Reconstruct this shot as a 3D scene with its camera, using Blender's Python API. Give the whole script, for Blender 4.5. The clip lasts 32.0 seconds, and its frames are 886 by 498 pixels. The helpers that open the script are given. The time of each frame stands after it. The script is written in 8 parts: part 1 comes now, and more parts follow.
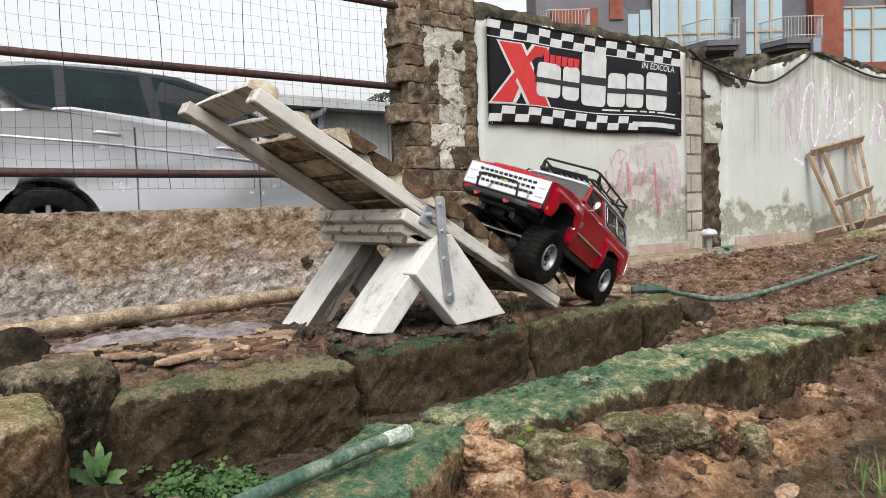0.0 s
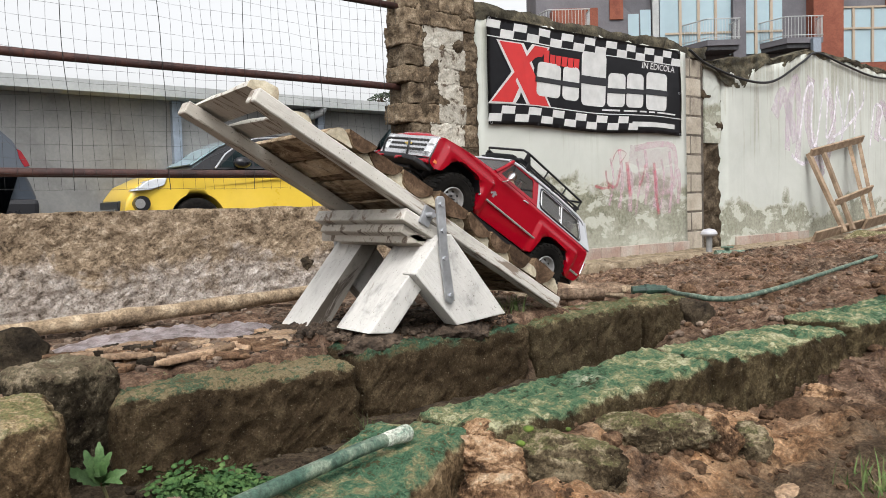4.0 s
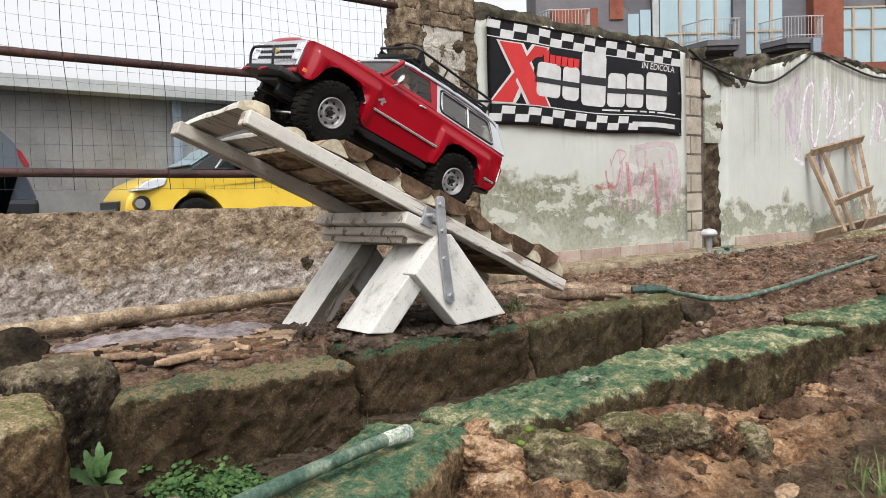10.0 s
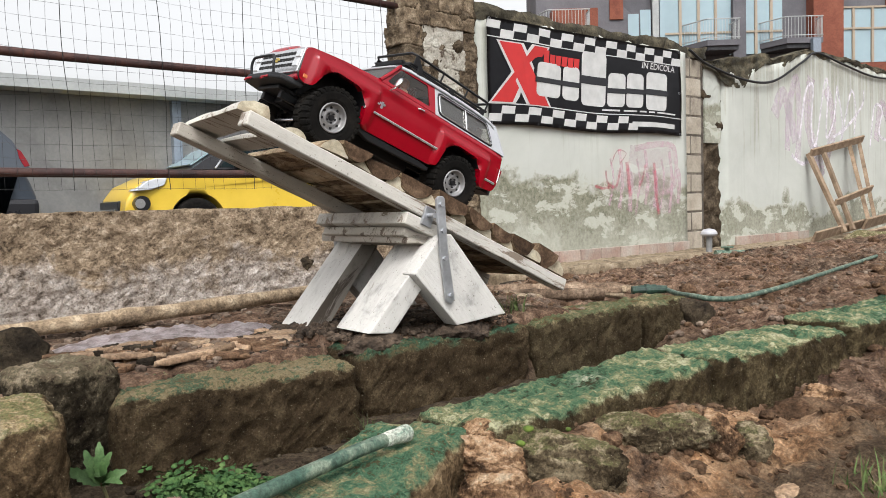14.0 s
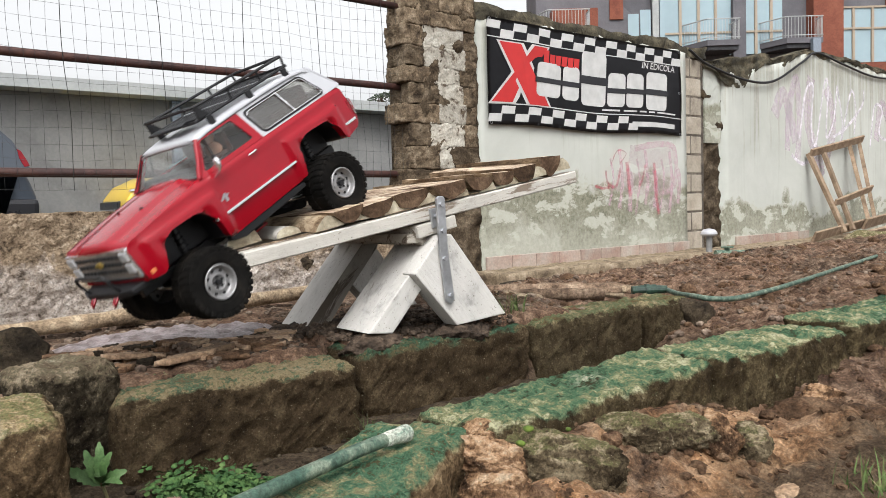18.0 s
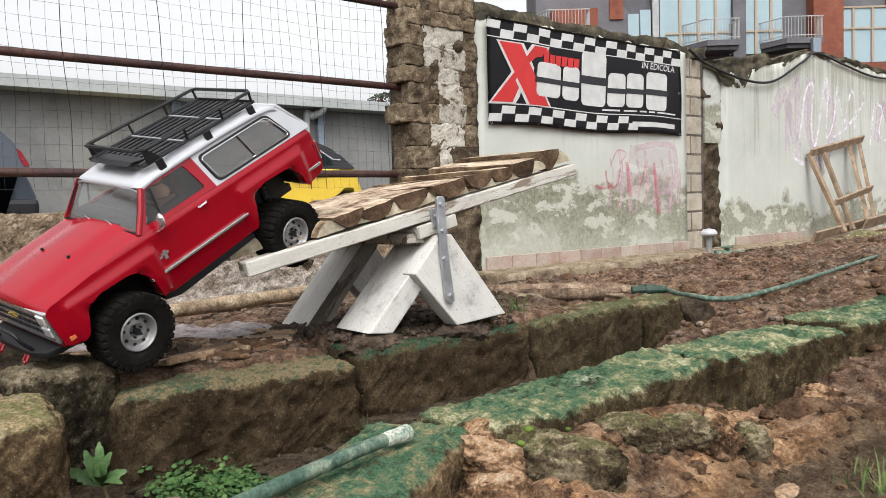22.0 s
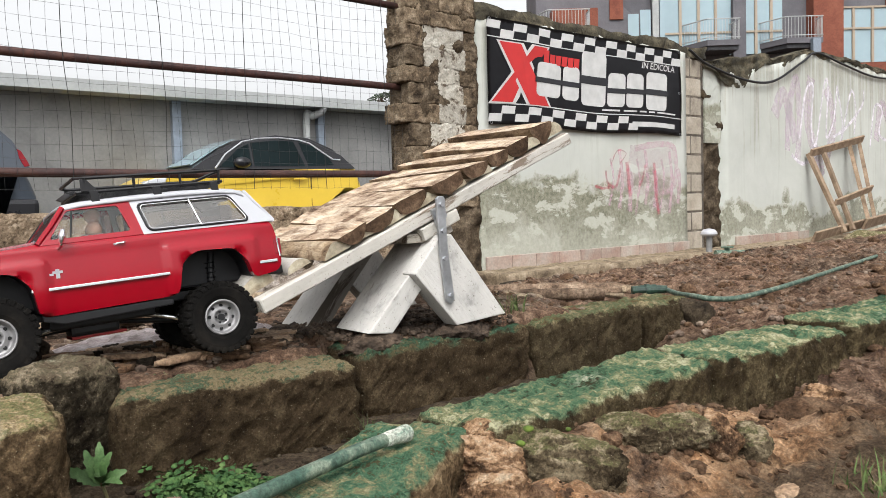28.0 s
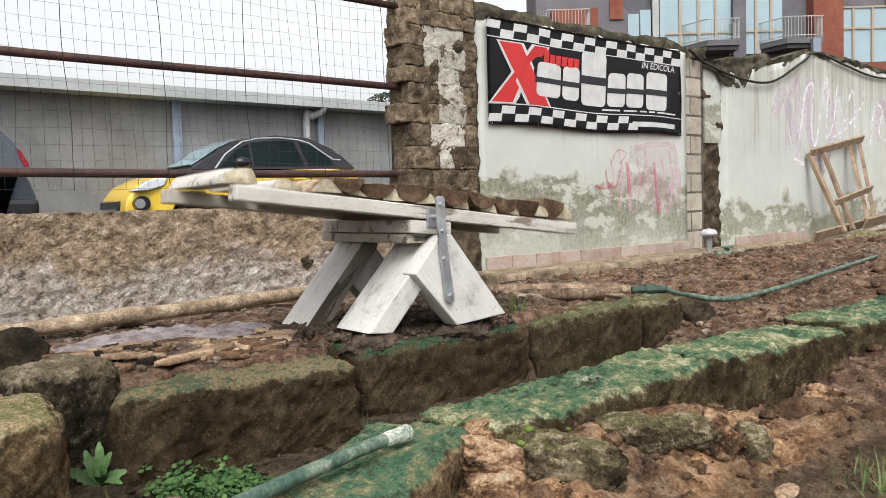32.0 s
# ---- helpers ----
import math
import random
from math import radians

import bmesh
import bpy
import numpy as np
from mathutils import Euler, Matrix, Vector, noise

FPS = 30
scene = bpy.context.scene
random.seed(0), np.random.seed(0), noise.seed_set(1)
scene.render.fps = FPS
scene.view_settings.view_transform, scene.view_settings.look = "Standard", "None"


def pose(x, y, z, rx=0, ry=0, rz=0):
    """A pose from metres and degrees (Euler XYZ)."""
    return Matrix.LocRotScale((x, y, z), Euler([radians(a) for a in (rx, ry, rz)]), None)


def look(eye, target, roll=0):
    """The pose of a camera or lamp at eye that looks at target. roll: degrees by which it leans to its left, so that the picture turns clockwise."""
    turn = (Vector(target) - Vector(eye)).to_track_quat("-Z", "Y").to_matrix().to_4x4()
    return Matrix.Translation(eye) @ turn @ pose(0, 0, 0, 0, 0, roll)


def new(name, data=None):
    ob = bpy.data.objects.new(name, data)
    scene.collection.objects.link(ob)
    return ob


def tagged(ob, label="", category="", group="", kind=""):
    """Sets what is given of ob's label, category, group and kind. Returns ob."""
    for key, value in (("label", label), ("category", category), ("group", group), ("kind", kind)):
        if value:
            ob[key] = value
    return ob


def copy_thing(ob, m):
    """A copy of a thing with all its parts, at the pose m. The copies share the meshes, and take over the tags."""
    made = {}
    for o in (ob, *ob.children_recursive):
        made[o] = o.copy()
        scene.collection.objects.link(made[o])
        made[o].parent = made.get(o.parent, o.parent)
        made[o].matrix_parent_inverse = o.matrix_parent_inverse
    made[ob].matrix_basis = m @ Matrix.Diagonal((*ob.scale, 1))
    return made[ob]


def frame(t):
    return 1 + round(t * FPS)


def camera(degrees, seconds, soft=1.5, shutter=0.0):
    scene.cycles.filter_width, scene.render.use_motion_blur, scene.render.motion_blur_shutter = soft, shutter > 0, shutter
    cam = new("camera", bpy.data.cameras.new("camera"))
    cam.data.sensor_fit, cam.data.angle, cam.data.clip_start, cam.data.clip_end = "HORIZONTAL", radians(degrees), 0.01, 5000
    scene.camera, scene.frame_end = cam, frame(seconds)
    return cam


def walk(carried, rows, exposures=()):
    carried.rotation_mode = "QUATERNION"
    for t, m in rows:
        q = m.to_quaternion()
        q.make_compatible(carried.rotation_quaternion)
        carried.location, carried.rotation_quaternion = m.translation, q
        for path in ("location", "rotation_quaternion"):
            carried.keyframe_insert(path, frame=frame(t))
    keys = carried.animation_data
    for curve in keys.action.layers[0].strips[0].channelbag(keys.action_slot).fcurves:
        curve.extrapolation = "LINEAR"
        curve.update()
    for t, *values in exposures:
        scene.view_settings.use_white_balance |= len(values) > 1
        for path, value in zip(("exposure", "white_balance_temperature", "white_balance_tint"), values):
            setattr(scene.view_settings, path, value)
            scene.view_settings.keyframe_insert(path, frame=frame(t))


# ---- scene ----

# ---------- camera ----------
CAM = look((0, 0, 0.55), (math.cos(radians(50.8)) * 10 * math.cos(radians(3.1)), math.sin(radians(50.8)) * 10 * math.cos(radians(3.1)), 0.55 - 10 * math.sin(radians(3.1))), -1.7)
cam = camera(60, 32.0, soft=0.5, shutter=0.4)
walk(cam, [(0, CAM), (32, CAM)], exposures=[(0, 0.96, 6420, 10), (14, 0.96, 6420, 10), (18, 0.99, 6420, 10), (32, 0.99, 6420, 10)])

# ---------- light: bright overcast ----------
world = bpy.data.worlds.new("overcast")
scene.world = world
world.use_nodes = True
wn = world.node_tree.nodes
wl = world.node_tree.links
sky = wn.new("ShaderNodeTexSky")
sky.sky_type = "NISHITA"
sky.sun_disc = False
sky.sun_elevation = radians(52)
sky.sun_rotation = radians(217)
sky.air_density = 1.0
sky.dust_density = 6.0
sky.ozone_density = 1.0
grey = wn.new("ShaderNodeHueSaturation")
grey.inputs["Saturation"].default_value = 0.05
wl.new(sky.outputs[0], grey.inputs["Color"])
wl.new(grey.outputs[0], wn["Background"].inputs["Color"])
wn["Background"].inputs["Strength"].default_value = 0.15
sun_data = bpy.data.lights.new("sun", "SUN")
sun_data.energy = 0.5
sun_data.angle = radians(25)
sun_data.color = (1.0, 0.97, 0.93)
sun = new("sun", sun_data)
sun.matrix_world = look((0, 0, 0), (0.54, 0.68, -1.0))


# ---------- materials ----------
def ramp_node(nt, stops):
    r = nt.nodes.new("ShaderNodeValToRGB")
    el = r.color_ramp.elements
    while len(el) < len(stops):
        el.new(0.5)
    for e, (p, c) in zip(el, stops):
        e.position = p
        e.color = (*c, 1) if len(c) == 3 else c
    return r


def mix_node(nt, fac, a, b, kind="MIX"):
    m = nt.nodes.new("ShaderNodeMix")
    m.data_type = "RGBA"
    m.blend_type = kind
    for sock, v in ((m.inputs[0], fac), (m.inputs[6], a), (m.inputs[7], b)):
        if isinstance(v, (int, float)):
            sock.default_value = v
        elif isinstance(v, tuple):
            sock.default_value = (*v, 1)
        else:
            nt.links.new(v, sock)
    return m.outputs[2]


def noise_node(nt, vec, scale, detail=6, rough=0.6, distortion=0.0):
    n = nt.nodes.new("ShaderNodeTexNoise")
    n.inputs["Scale"].default_value = scale
    n.inputs["Detail"].default_value = detail
    n.inputs["Roughness"].default_value = rough
    n.inputs["Distortion"].default_value = distortion
    nt.links.new(vec, n.inputs["Vector"])
    return n.outputs["Fac"]


def start_mat(name, rough=0.8, metal=0.0, spec=0.5):
    m = bpy.data.materials.new(name)
    m.use_nodes = True
    nt = m.node_tree
    b = nt.nodes["Principled BSDF"]
    b.inputs["Roughness"].default_value = rough
    b.inputs["Metallic"].default_value = metal
    b.inputs["Specular IOR Level"].default_value = spec
    co = nt.nodes.new("ShaderNodeTexCoord")
    info = nt.nodes.new("ShaderNodeObjectInfo")
    add = nt.nodes.new("ShaderNodeVectorMath")
    add.operation = "MULTIPLY_ADD"
    add.inputs[1].default_value = (7.3, 3.1, 5.7)
    comb = nt.nodes.new("ShaderNodeCombineXYZ")
    for k in range(3):
        nt.links.new(info.outputs["Random"], comb.inputs[k])
    nt.links.new(comb.outputs[0], add.inputs[0])
    nt.links.new(co.outputs["Object"], add.inputs[2])
    return m, nt, b, add.outputs[0], info


def add_bump(nt, b, height, strength=0.4, dist=0.01, chain=None):
    bp = nt.nodes.new("ShaderNodeBump")
    bp.inputs["Strength"].default_value = strength
    bp.inputs["Distance"].default_value = dist
    nt.links.new(height, bp.inputs["Height"])
    if chain:
        nt.links.new(chain, bp.inputs["Normal"])
    nt.links.new(bp.outputs[0], b.inputs["Normal"])
    return bp.outputs[0]


def stuff_mat(name, cols, scale=8.0, fine=80.0, rough=0.85, bump=0.4, dist=0.01, metal=0.0, spec=0.4, vary=0.15, stops=None):
    """Two scales of noise: patches of the colours in cols, and fine grain."""
    m, nt, b, vec, info = start_mat(name, rough, metal, spec)
    n1 = noise_node(nt, vec, scale, 5, 0.62, 0.3)
    n2 = noise_node(nt, vec, fine, 4, 0.7)
    ps = stops or [0.3 + 0.4 * i / max(1, len(cols) - 1) for i in range(len(cols))]
    c = ramp_node(nt, list(zip(ps, cols)))
    nt.links.new(n1, c.inputs[0])
    g = ramp_node(nt, [(0.3, (1 - vary * 2,) * 3), (0.7, (1 + vary,) * 3)])
    nt.links.new(n2, g.inputs[0])
    out = mix_node(nt, 1.0, c.outputs[0], g.outputs[0], "MULTIPLY")
    hv = nt.nodes.new("ShaderNodeHueSaturation")
    nt.links.new(out, hv.inputs["Color"])
    mr = nt.nodes.new("ShaderNodeMapRange")
    mr.inputs["To Min"].default_value = 1 - vary
    mr.inputs["To Max"].default_value = 1 + vary
    nt.links.new(info.outputs["Random"], mr.inputs["Value"])
    nt.links.new(mr.outputs[0], hv.inputs["Value"])
    nt.links.new(hv.outputs[0], b.inputs["Base Color"])
    ch = add_bump(nt, b, n1, bump * 0.6, dist * 2)
    add_bump(nt, b, n2, bump, dist * 0.4, ch)
    return m


def plain_mat(name, col, rough=0.5, metal=0.0, spec=0.5, fine=60.0, vary=0.06, coat=0.0):
    m, nt, b, vec, info = start_mat(name, rough, metal, spec)
    n = noise_node(nt, vec, fine, 4, 0.6)
    g = ramp_node(nt, [(0.3, tuple(c * (1 - vary) for c in col)), (0.7, tuple(min(1, c * (1 + vary)) for c in col))])
    nt.links.new(n, g.inputs[0])
    nt.links.new(g.outputs[0], b.inputs["Base Color"])
    rr = nt.nodes.new("ShaderNodeMapRange")
    rr.inputs["To Min"].default_value = max(0.02, rough - 0.07)
    rr.inputs["To Max"].default_value = rough + 0.07
    nt.links.new(n, rr.inputs["Value"])
    nt.links.new(rr.outputs[0], b.inputs["Roughness"])
    b.inputs["Coat Weight"].default_value = coat
    b.inputs["Coat Roughness"].default_value = 0.05
    return m


def glass_mat(name, tint, alpha_mix=0.75, gloss=None):
    """Thin clear sheet: mostly see-through, with gloss."""
    m = bpy.data.materials.new(name)
    m.use_nodes = True
    nt = m.node_tree
    nt.nodes.remove(nt.nodes["Principled BSDF"])
    tr = nt.nodes.new("ShaderNodeBsdfTransparent")
    tr.inputs["Color"].default_value = (*tint, 1)
    gl = nt.nodes.new("ShaderNodeBsdfGlossy")
    gl.inputs["Roughness"].default_value = 0.06
    df = nt.nodes.new("ShaderNodeBsdfDiffuse")
    df.inputs["Color"].default_value = (0.24, 0.22, 0.2, 1)
    mx = nt.nodes.new("ShaderNodeMixShader")
    mx.inputs[0].default_value = 1 - alpha_mix
    nt.links.new(tr.outputs[0], mx.inputs[1])
    nt.links.new(df.outputs[0], mx.inputs[2])
    fr = nt.nodes.new("ShaderNodeFresnel")
    fr.inputs["IOR"].default_value = 1.45
    m2 = nt.nodes.new("ShaderNodeMixShader")
    if gloss is None:
        nt.links.new(fr.outputs[0], m2.inputs[0])
    else:
        m2.inputs[0].default_value = gloss
    nt.links.new(mx.outputs[0], m2.inputs[1])
    nt.links.new(gl.outputs[0], m2.inputs[2])
    nt.links.new(m2.outputs[0], nt.nodes["Material Output"].inputs["Surface"])
    return m


def coat_and_shade_mat(name, sides, tops, edge=(0.45, 0.8), pale=(0.42, 0.4, 0.3), flecks=0.66, wear=0.5):
    """Stone with shade painted into its sides; tops carry worn green paint, moss and paler tones; grit at three scales.
    """
    m, nt, b, vec, info = start_mat(name, 0.95, 0, 0.06)
    n1 = noise_node(nt, vec, 15, 6, 0.7, 0.4)
    n3 = noise_node(nt, vec, 60, 8, 0.8)
    n2 = noise_node(nt, vec, 300, 3, 0.7)
    mixed = nt.nodes.new("ShaderNodeMath")
    mixed.operation = "MULTIPLY_ADD"
    mixed.inputs[1].default_value = 0.5
    half = nt.nodes.new("ShaderNodeMath")
    half.operation = "MULTIPLY"
    half.inputs[1].default_value = 0.5
    nt.links.new(n3, half.inputs[0])
    nt.links.new(n1, mixed.inputs[0])
    nt.links.new(half.outputs[0], mixed.inputs[2])
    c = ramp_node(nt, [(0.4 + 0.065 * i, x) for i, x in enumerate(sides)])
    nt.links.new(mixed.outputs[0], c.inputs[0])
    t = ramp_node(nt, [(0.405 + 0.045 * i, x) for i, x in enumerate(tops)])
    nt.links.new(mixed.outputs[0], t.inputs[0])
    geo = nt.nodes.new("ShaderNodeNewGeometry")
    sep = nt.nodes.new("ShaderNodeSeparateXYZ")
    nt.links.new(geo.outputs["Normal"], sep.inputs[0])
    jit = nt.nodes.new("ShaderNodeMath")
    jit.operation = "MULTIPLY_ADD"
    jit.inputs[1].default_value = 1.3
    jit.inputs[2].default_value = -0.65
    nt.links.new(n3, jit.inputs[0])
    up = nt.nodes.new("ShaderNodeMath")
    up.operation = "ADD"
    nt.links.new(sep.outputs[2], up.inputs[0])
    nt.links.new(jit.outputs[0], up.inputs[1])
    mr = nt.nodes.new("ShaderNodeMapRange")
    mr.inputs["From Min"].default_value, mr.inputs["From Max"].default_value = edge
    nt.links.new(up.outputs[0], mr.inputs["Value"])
    # sides get the darker shade colours, upward faces the top colours
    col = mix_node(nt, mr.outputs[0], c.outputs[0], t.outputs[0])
    g = ramp_node(nt, [(0.3, (0.5, 0.5, 0.5)), (0.5, (0.97, 0.97, 0.97)), (0.68, (1.25, 1.24, 1.2))])
    nt.links.new(n2, g.inputs[0])
    col = mix_node(nt, 1.0, col, g.outputs[0], "MULTIPLY")
    fl = ramp_node(nt, [(flecks, (0, 0, 0)), (flecks + 0.04, (0.55, 0.55, 0.55))])
    nt.links.new(n2, fl.inputs[0])
    col = mix_node(nt, fl.outputs[0], col, pale)
    # pale crust in patches of its own
    n5 = noise_node(nt, vec, 9, 8, 0.72, 0.3)
    crust = ramp_node(nt, [(0.57, (0, 0, 0)), (0.64, (wear, wear, wear))])
    nt.links.new(n5, crust.inputs[0])
    speck = ramp_node(nt, [(0.46, (0, 0, 0)), (0.6, (1, 1, 1))])
    nt.links.new(n3, speck.inputs[0])
    both = nt.nodes.new("ShaderNodeMath")
    both.operation = "MULTIPLY"
    nt.links.new(crust.outputs[0], both.inputs[0])
    nt.links.new(speck.outputs[0], both.inputs[1])
    top_only = nt.nodes.new("ShaderNodeMath")
    top_only.operation = "MULTIPLY"
    nt.links.new(both.outputs[0], top_only.inputs[0])
    nt.links.new(mr.outputs[0], top_only.inputs[1])
    col = mix_node(nt, top_only.outputs[0], col, pale)
    nt.links.new(col, b.inputs["Base Color"])
    ch = add_bump(nt, b, n3, 0.9, 0.013)
    add_bump(nt, b, n2, 1.0, 0.005, ch)
    return m


M = {}
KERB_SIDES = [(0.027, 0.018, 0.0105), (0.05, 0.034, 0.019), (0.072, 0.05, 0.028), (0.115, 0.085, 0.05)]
M["kerb"] = coat_and_shade_mat("kerb_stone", KERB_SIDES, [(0.085, 0.06, 0.032), (0.036, 0.072, 0.042), (0.05, 0.105, 0.065), (0.1, 0.09, 0.046), (0.17, 0.125, 0.07)], edge=(0.35, 0.75))
M["kerb_moss"] = coat_and_shade_mat("mossy_kerb_stone", [(0.03, 0.0205, 0.0115), (0.05, 0.036, 0.02), (0.073, 0.055, 0.031), (0.115, 0.09, 0.052)],
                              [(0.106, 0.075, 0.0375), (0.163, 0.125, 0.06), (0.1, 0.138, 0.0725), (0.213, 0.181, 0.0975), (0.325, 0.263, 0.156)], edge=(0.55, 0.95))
M["kerb_pale"] = coat_and_shade_mat("pale_kerb_stone", [(0.027, 0.019, 0.0105), (0.052, 0.037, 0.02), (0.088, 0.066, 0.035), (0.165, 0.129, 0.074)],
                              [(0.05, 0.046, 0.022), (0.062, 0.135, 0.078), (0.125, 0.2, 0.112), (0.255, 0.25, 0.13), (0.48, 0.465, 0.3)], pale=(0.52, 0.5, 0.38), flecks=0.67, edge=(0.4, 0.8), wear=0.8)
M["kerb_sand"] = coat_and_shade_mat("sandy_kerb_stone", KERB_SIDES, [(0.13, 0.095, 0.052), (0.06, 0.115, 0.07), (0.2, 0.155, 0.085), (0.27, 0.215, 0.13), (0.12, 0.13, 0.065)], edge=(0.45, 0.8))
M["kerb_green"] = coat_and_shade_mat("green_kerb_stone", [(0.0413, 0.0275, 0.0151), (0.11, 0.0742, 0.0413), (0.234, 0.159, 0.088), (0.413, 0.296, 0.173)],
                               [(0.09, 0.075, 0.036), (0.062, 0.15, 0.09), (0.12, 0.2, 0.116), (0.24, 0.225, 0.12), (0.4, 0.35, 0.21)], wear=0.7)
M["kerb_block"] = coat_and_shade_mat("tuff_block", [(0.0374, 0.0238, 0.0136), (0.0765, 0.051, 0.0272), (0.136, 0.0918, 0.051), (0.221, 0.156, 0.0884)], [(0.188, 0.125, 0.0625), (0.275, 0.206, 0.106), (0.188, 0.2, 0.0875), (0.375, 0.275, 0.156), (0.475, 0.375, 0.237)], edge=(0.5, 0.9))
M["rock_moss"] = coat_and_shade_mat("mossy_rock", [(0.028, 0.0203, 0.0126), (0.07, 0.0518, 0.0308), (0.14, 0.108, 0.0672), (0.252, 0.203, 0.133)],
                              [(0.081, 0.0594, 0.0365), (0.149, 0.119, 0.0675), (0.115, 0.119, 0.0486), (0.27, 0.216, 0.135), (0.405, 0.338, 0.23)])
# boulder and orange tuff: light painted in, same stone paler on upward faces
M["boulder"] = coat_and_shade_mat("dark_boulder", [(0.015, 0.0105, 0.0075), (0.033, 0.0255, 0.0165), (0.06, 0.048, 0.0315), (0.105, 0.0825, 0.054)],
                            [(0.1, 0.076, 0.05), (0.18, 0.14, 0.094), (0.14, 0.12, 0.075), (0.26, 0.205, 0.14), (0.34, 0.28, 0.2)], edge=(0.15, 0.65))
M["orange_rock"] = coat_and_shade_mat("orange_tuff", [(0.0432, 0.0252, 0.0156), (0.126, 0.0744, 0.0432), (0.294, 0.174, 0.0984), (0.492, 0.312, 0.192)],
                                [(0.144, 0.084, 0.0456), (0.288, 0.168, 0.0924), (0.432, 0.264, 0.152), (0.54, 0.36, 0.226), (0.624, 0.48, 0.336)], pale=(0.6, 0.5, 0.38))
M["rock"] = stuff_mat("brown_tuff", [(0.045, 0.027, 0.016), (0.14, 0.082, 0.048), (0.26, 0.17, 0.105)], 26, 190, 0.95, 1.0, 0.014, spec=0.1, vary=0.32)
M["dark_rock"] = stuff_mat("dark_tuff", [(0.012, 0.0095, 0.007), (0.04, 0.03, 0.02), (0.1, 0.078, 0.05)], 26, 190, 0.95, 1.0, 0.014, spec=0.1, vary=0.32)
M["slab"] = stuff_mat("sandstone", [(0.14, 0.086, 0.053), (0.3, 0.2, 0.125), (0.42, 0.31, 0.21)], 20, 170, 0.8, 0.9, 0.01, spec=0.25, vary=0.28)
M["gravel"] = stuff_mat("gravel", [(0.06, 0.042, 0.031), (0.15, 0.108, 0.08), (0.3, 0.235, 0.18)], 30, 160, 0.9, 0.4, 0.004, spec=0.15, vary=0.25)
M["pole_wood"] = stuff_mat("weathered_pole", [(0.08, 0.056, 0.037), (0.25, 0.185, 0.12), (0.42, 0.34, 0.24)], 22, 190, 0.85, 0.9, 0.008, spec=0.2, vary=0.3)


def painted_wood(name, base, under, turn=0.0, wear=0.6):
    """White paint on timber: grain along local x turned about y, grey smears, worn streaks, pin cracks."""
    m, nt, b, vec, info = start_mat(name, 0.75, 0, 0.3)
    rt = nt.nodes.new("ShaderNodeMapping")
    rt.inputs["Rotation"].default_value = (0, radians(turn), 0)
    nt.links.new(vec, rt.inputs[0])
    mp = nt.nodes.new("ShaderNodeMapping")
    mp.inputs["Scale"].default_value = (0.16, 1.0, 1.0)
    nt.links.new(rt.outputs[0], mp.inputs[0])
    n1 = noise_node(nt, rt.outputs[0], 11, 6, 0.65, 0.4)
    n2 = noise_node(nt, mp.outputs[0], 95, 5, 0.7, 0.2)
    n3 = noise_node(nt, mp.outputs[0], 34, 6, 0.72, 0.5)
    n4 = noise_node(nt, vec, 210, 3, 0.7)
    c = ramp_node(nt, [(0.3, tuple(x * 0.55 for x in base)), (0.4, tuple(x * 0.9 for x in base)), (0.55, base)])
    nt.links.new(n1, c.inputs[0])
    w = ramp_node(nt, [(wear, (0, 0, 0)), (wear + 0.05, (0.9, 0.9, 0.9))])
    nt.links.new(n3, w.inputs[0])
    col = mix_node(nt, w.outputs[0], c.outputs[0], under)
    w2 = ramp_node(nt, [(0.26, (0.35, 0.31, 0.27)), (0.34, (0.93, 0.92, 0.91)), (0.6, (1.03, 1.03, 1.03))])
    nt.links.new(n2, w2.inputs[0])
    col = mix_node(nt, 1.0, col, w2.outputs[0], "MULTIPLY")
    w3 = ramp_node(nt, [(0.3, (0.3, 0.27, 0.24)), (0.37, (1, 1, 1))])
    nt.links.new(n4, w3.inputs[0])
    col = mix_node(nt, 1.0, col, w3.outputs[0], "MULTIPLY")
    nt.links.new(col, b.inputs["Base Color"])
    ch = add_bump(nt, b, n2, 0.4, 0.004)
    add_bump(nt, b, n1, 0.3, 0.004, ch)
    return m


M["white_wood"] = painted_wood("white_painted_wood", (0.45, 0.427, 0.385), (0.15, 0.11, 0.08), 0, 0.55)
M["leg_wood"] = painted_wood("white_painted_leg", (0.5, 0.485, 0.455), (0.17, 0.145, 0.11), 49, 0.63)
M["brace_wood"] = painted_wood("white_painted_brace", (0.5, 0.485, 0.455), (0.17, 0.145, 0.11), -52, 0.63)
# darker copy of the leg paint for a flank in shade
M["shaded_flank"] = painted_wood("shaded_weathered_wood", (0.2, 0.18, 0.155), (0.05, 0.038, 0.028), 49, 0.5)
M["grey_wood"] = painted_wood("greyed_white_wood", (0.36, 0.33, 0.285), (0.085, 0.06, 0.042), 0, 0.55)


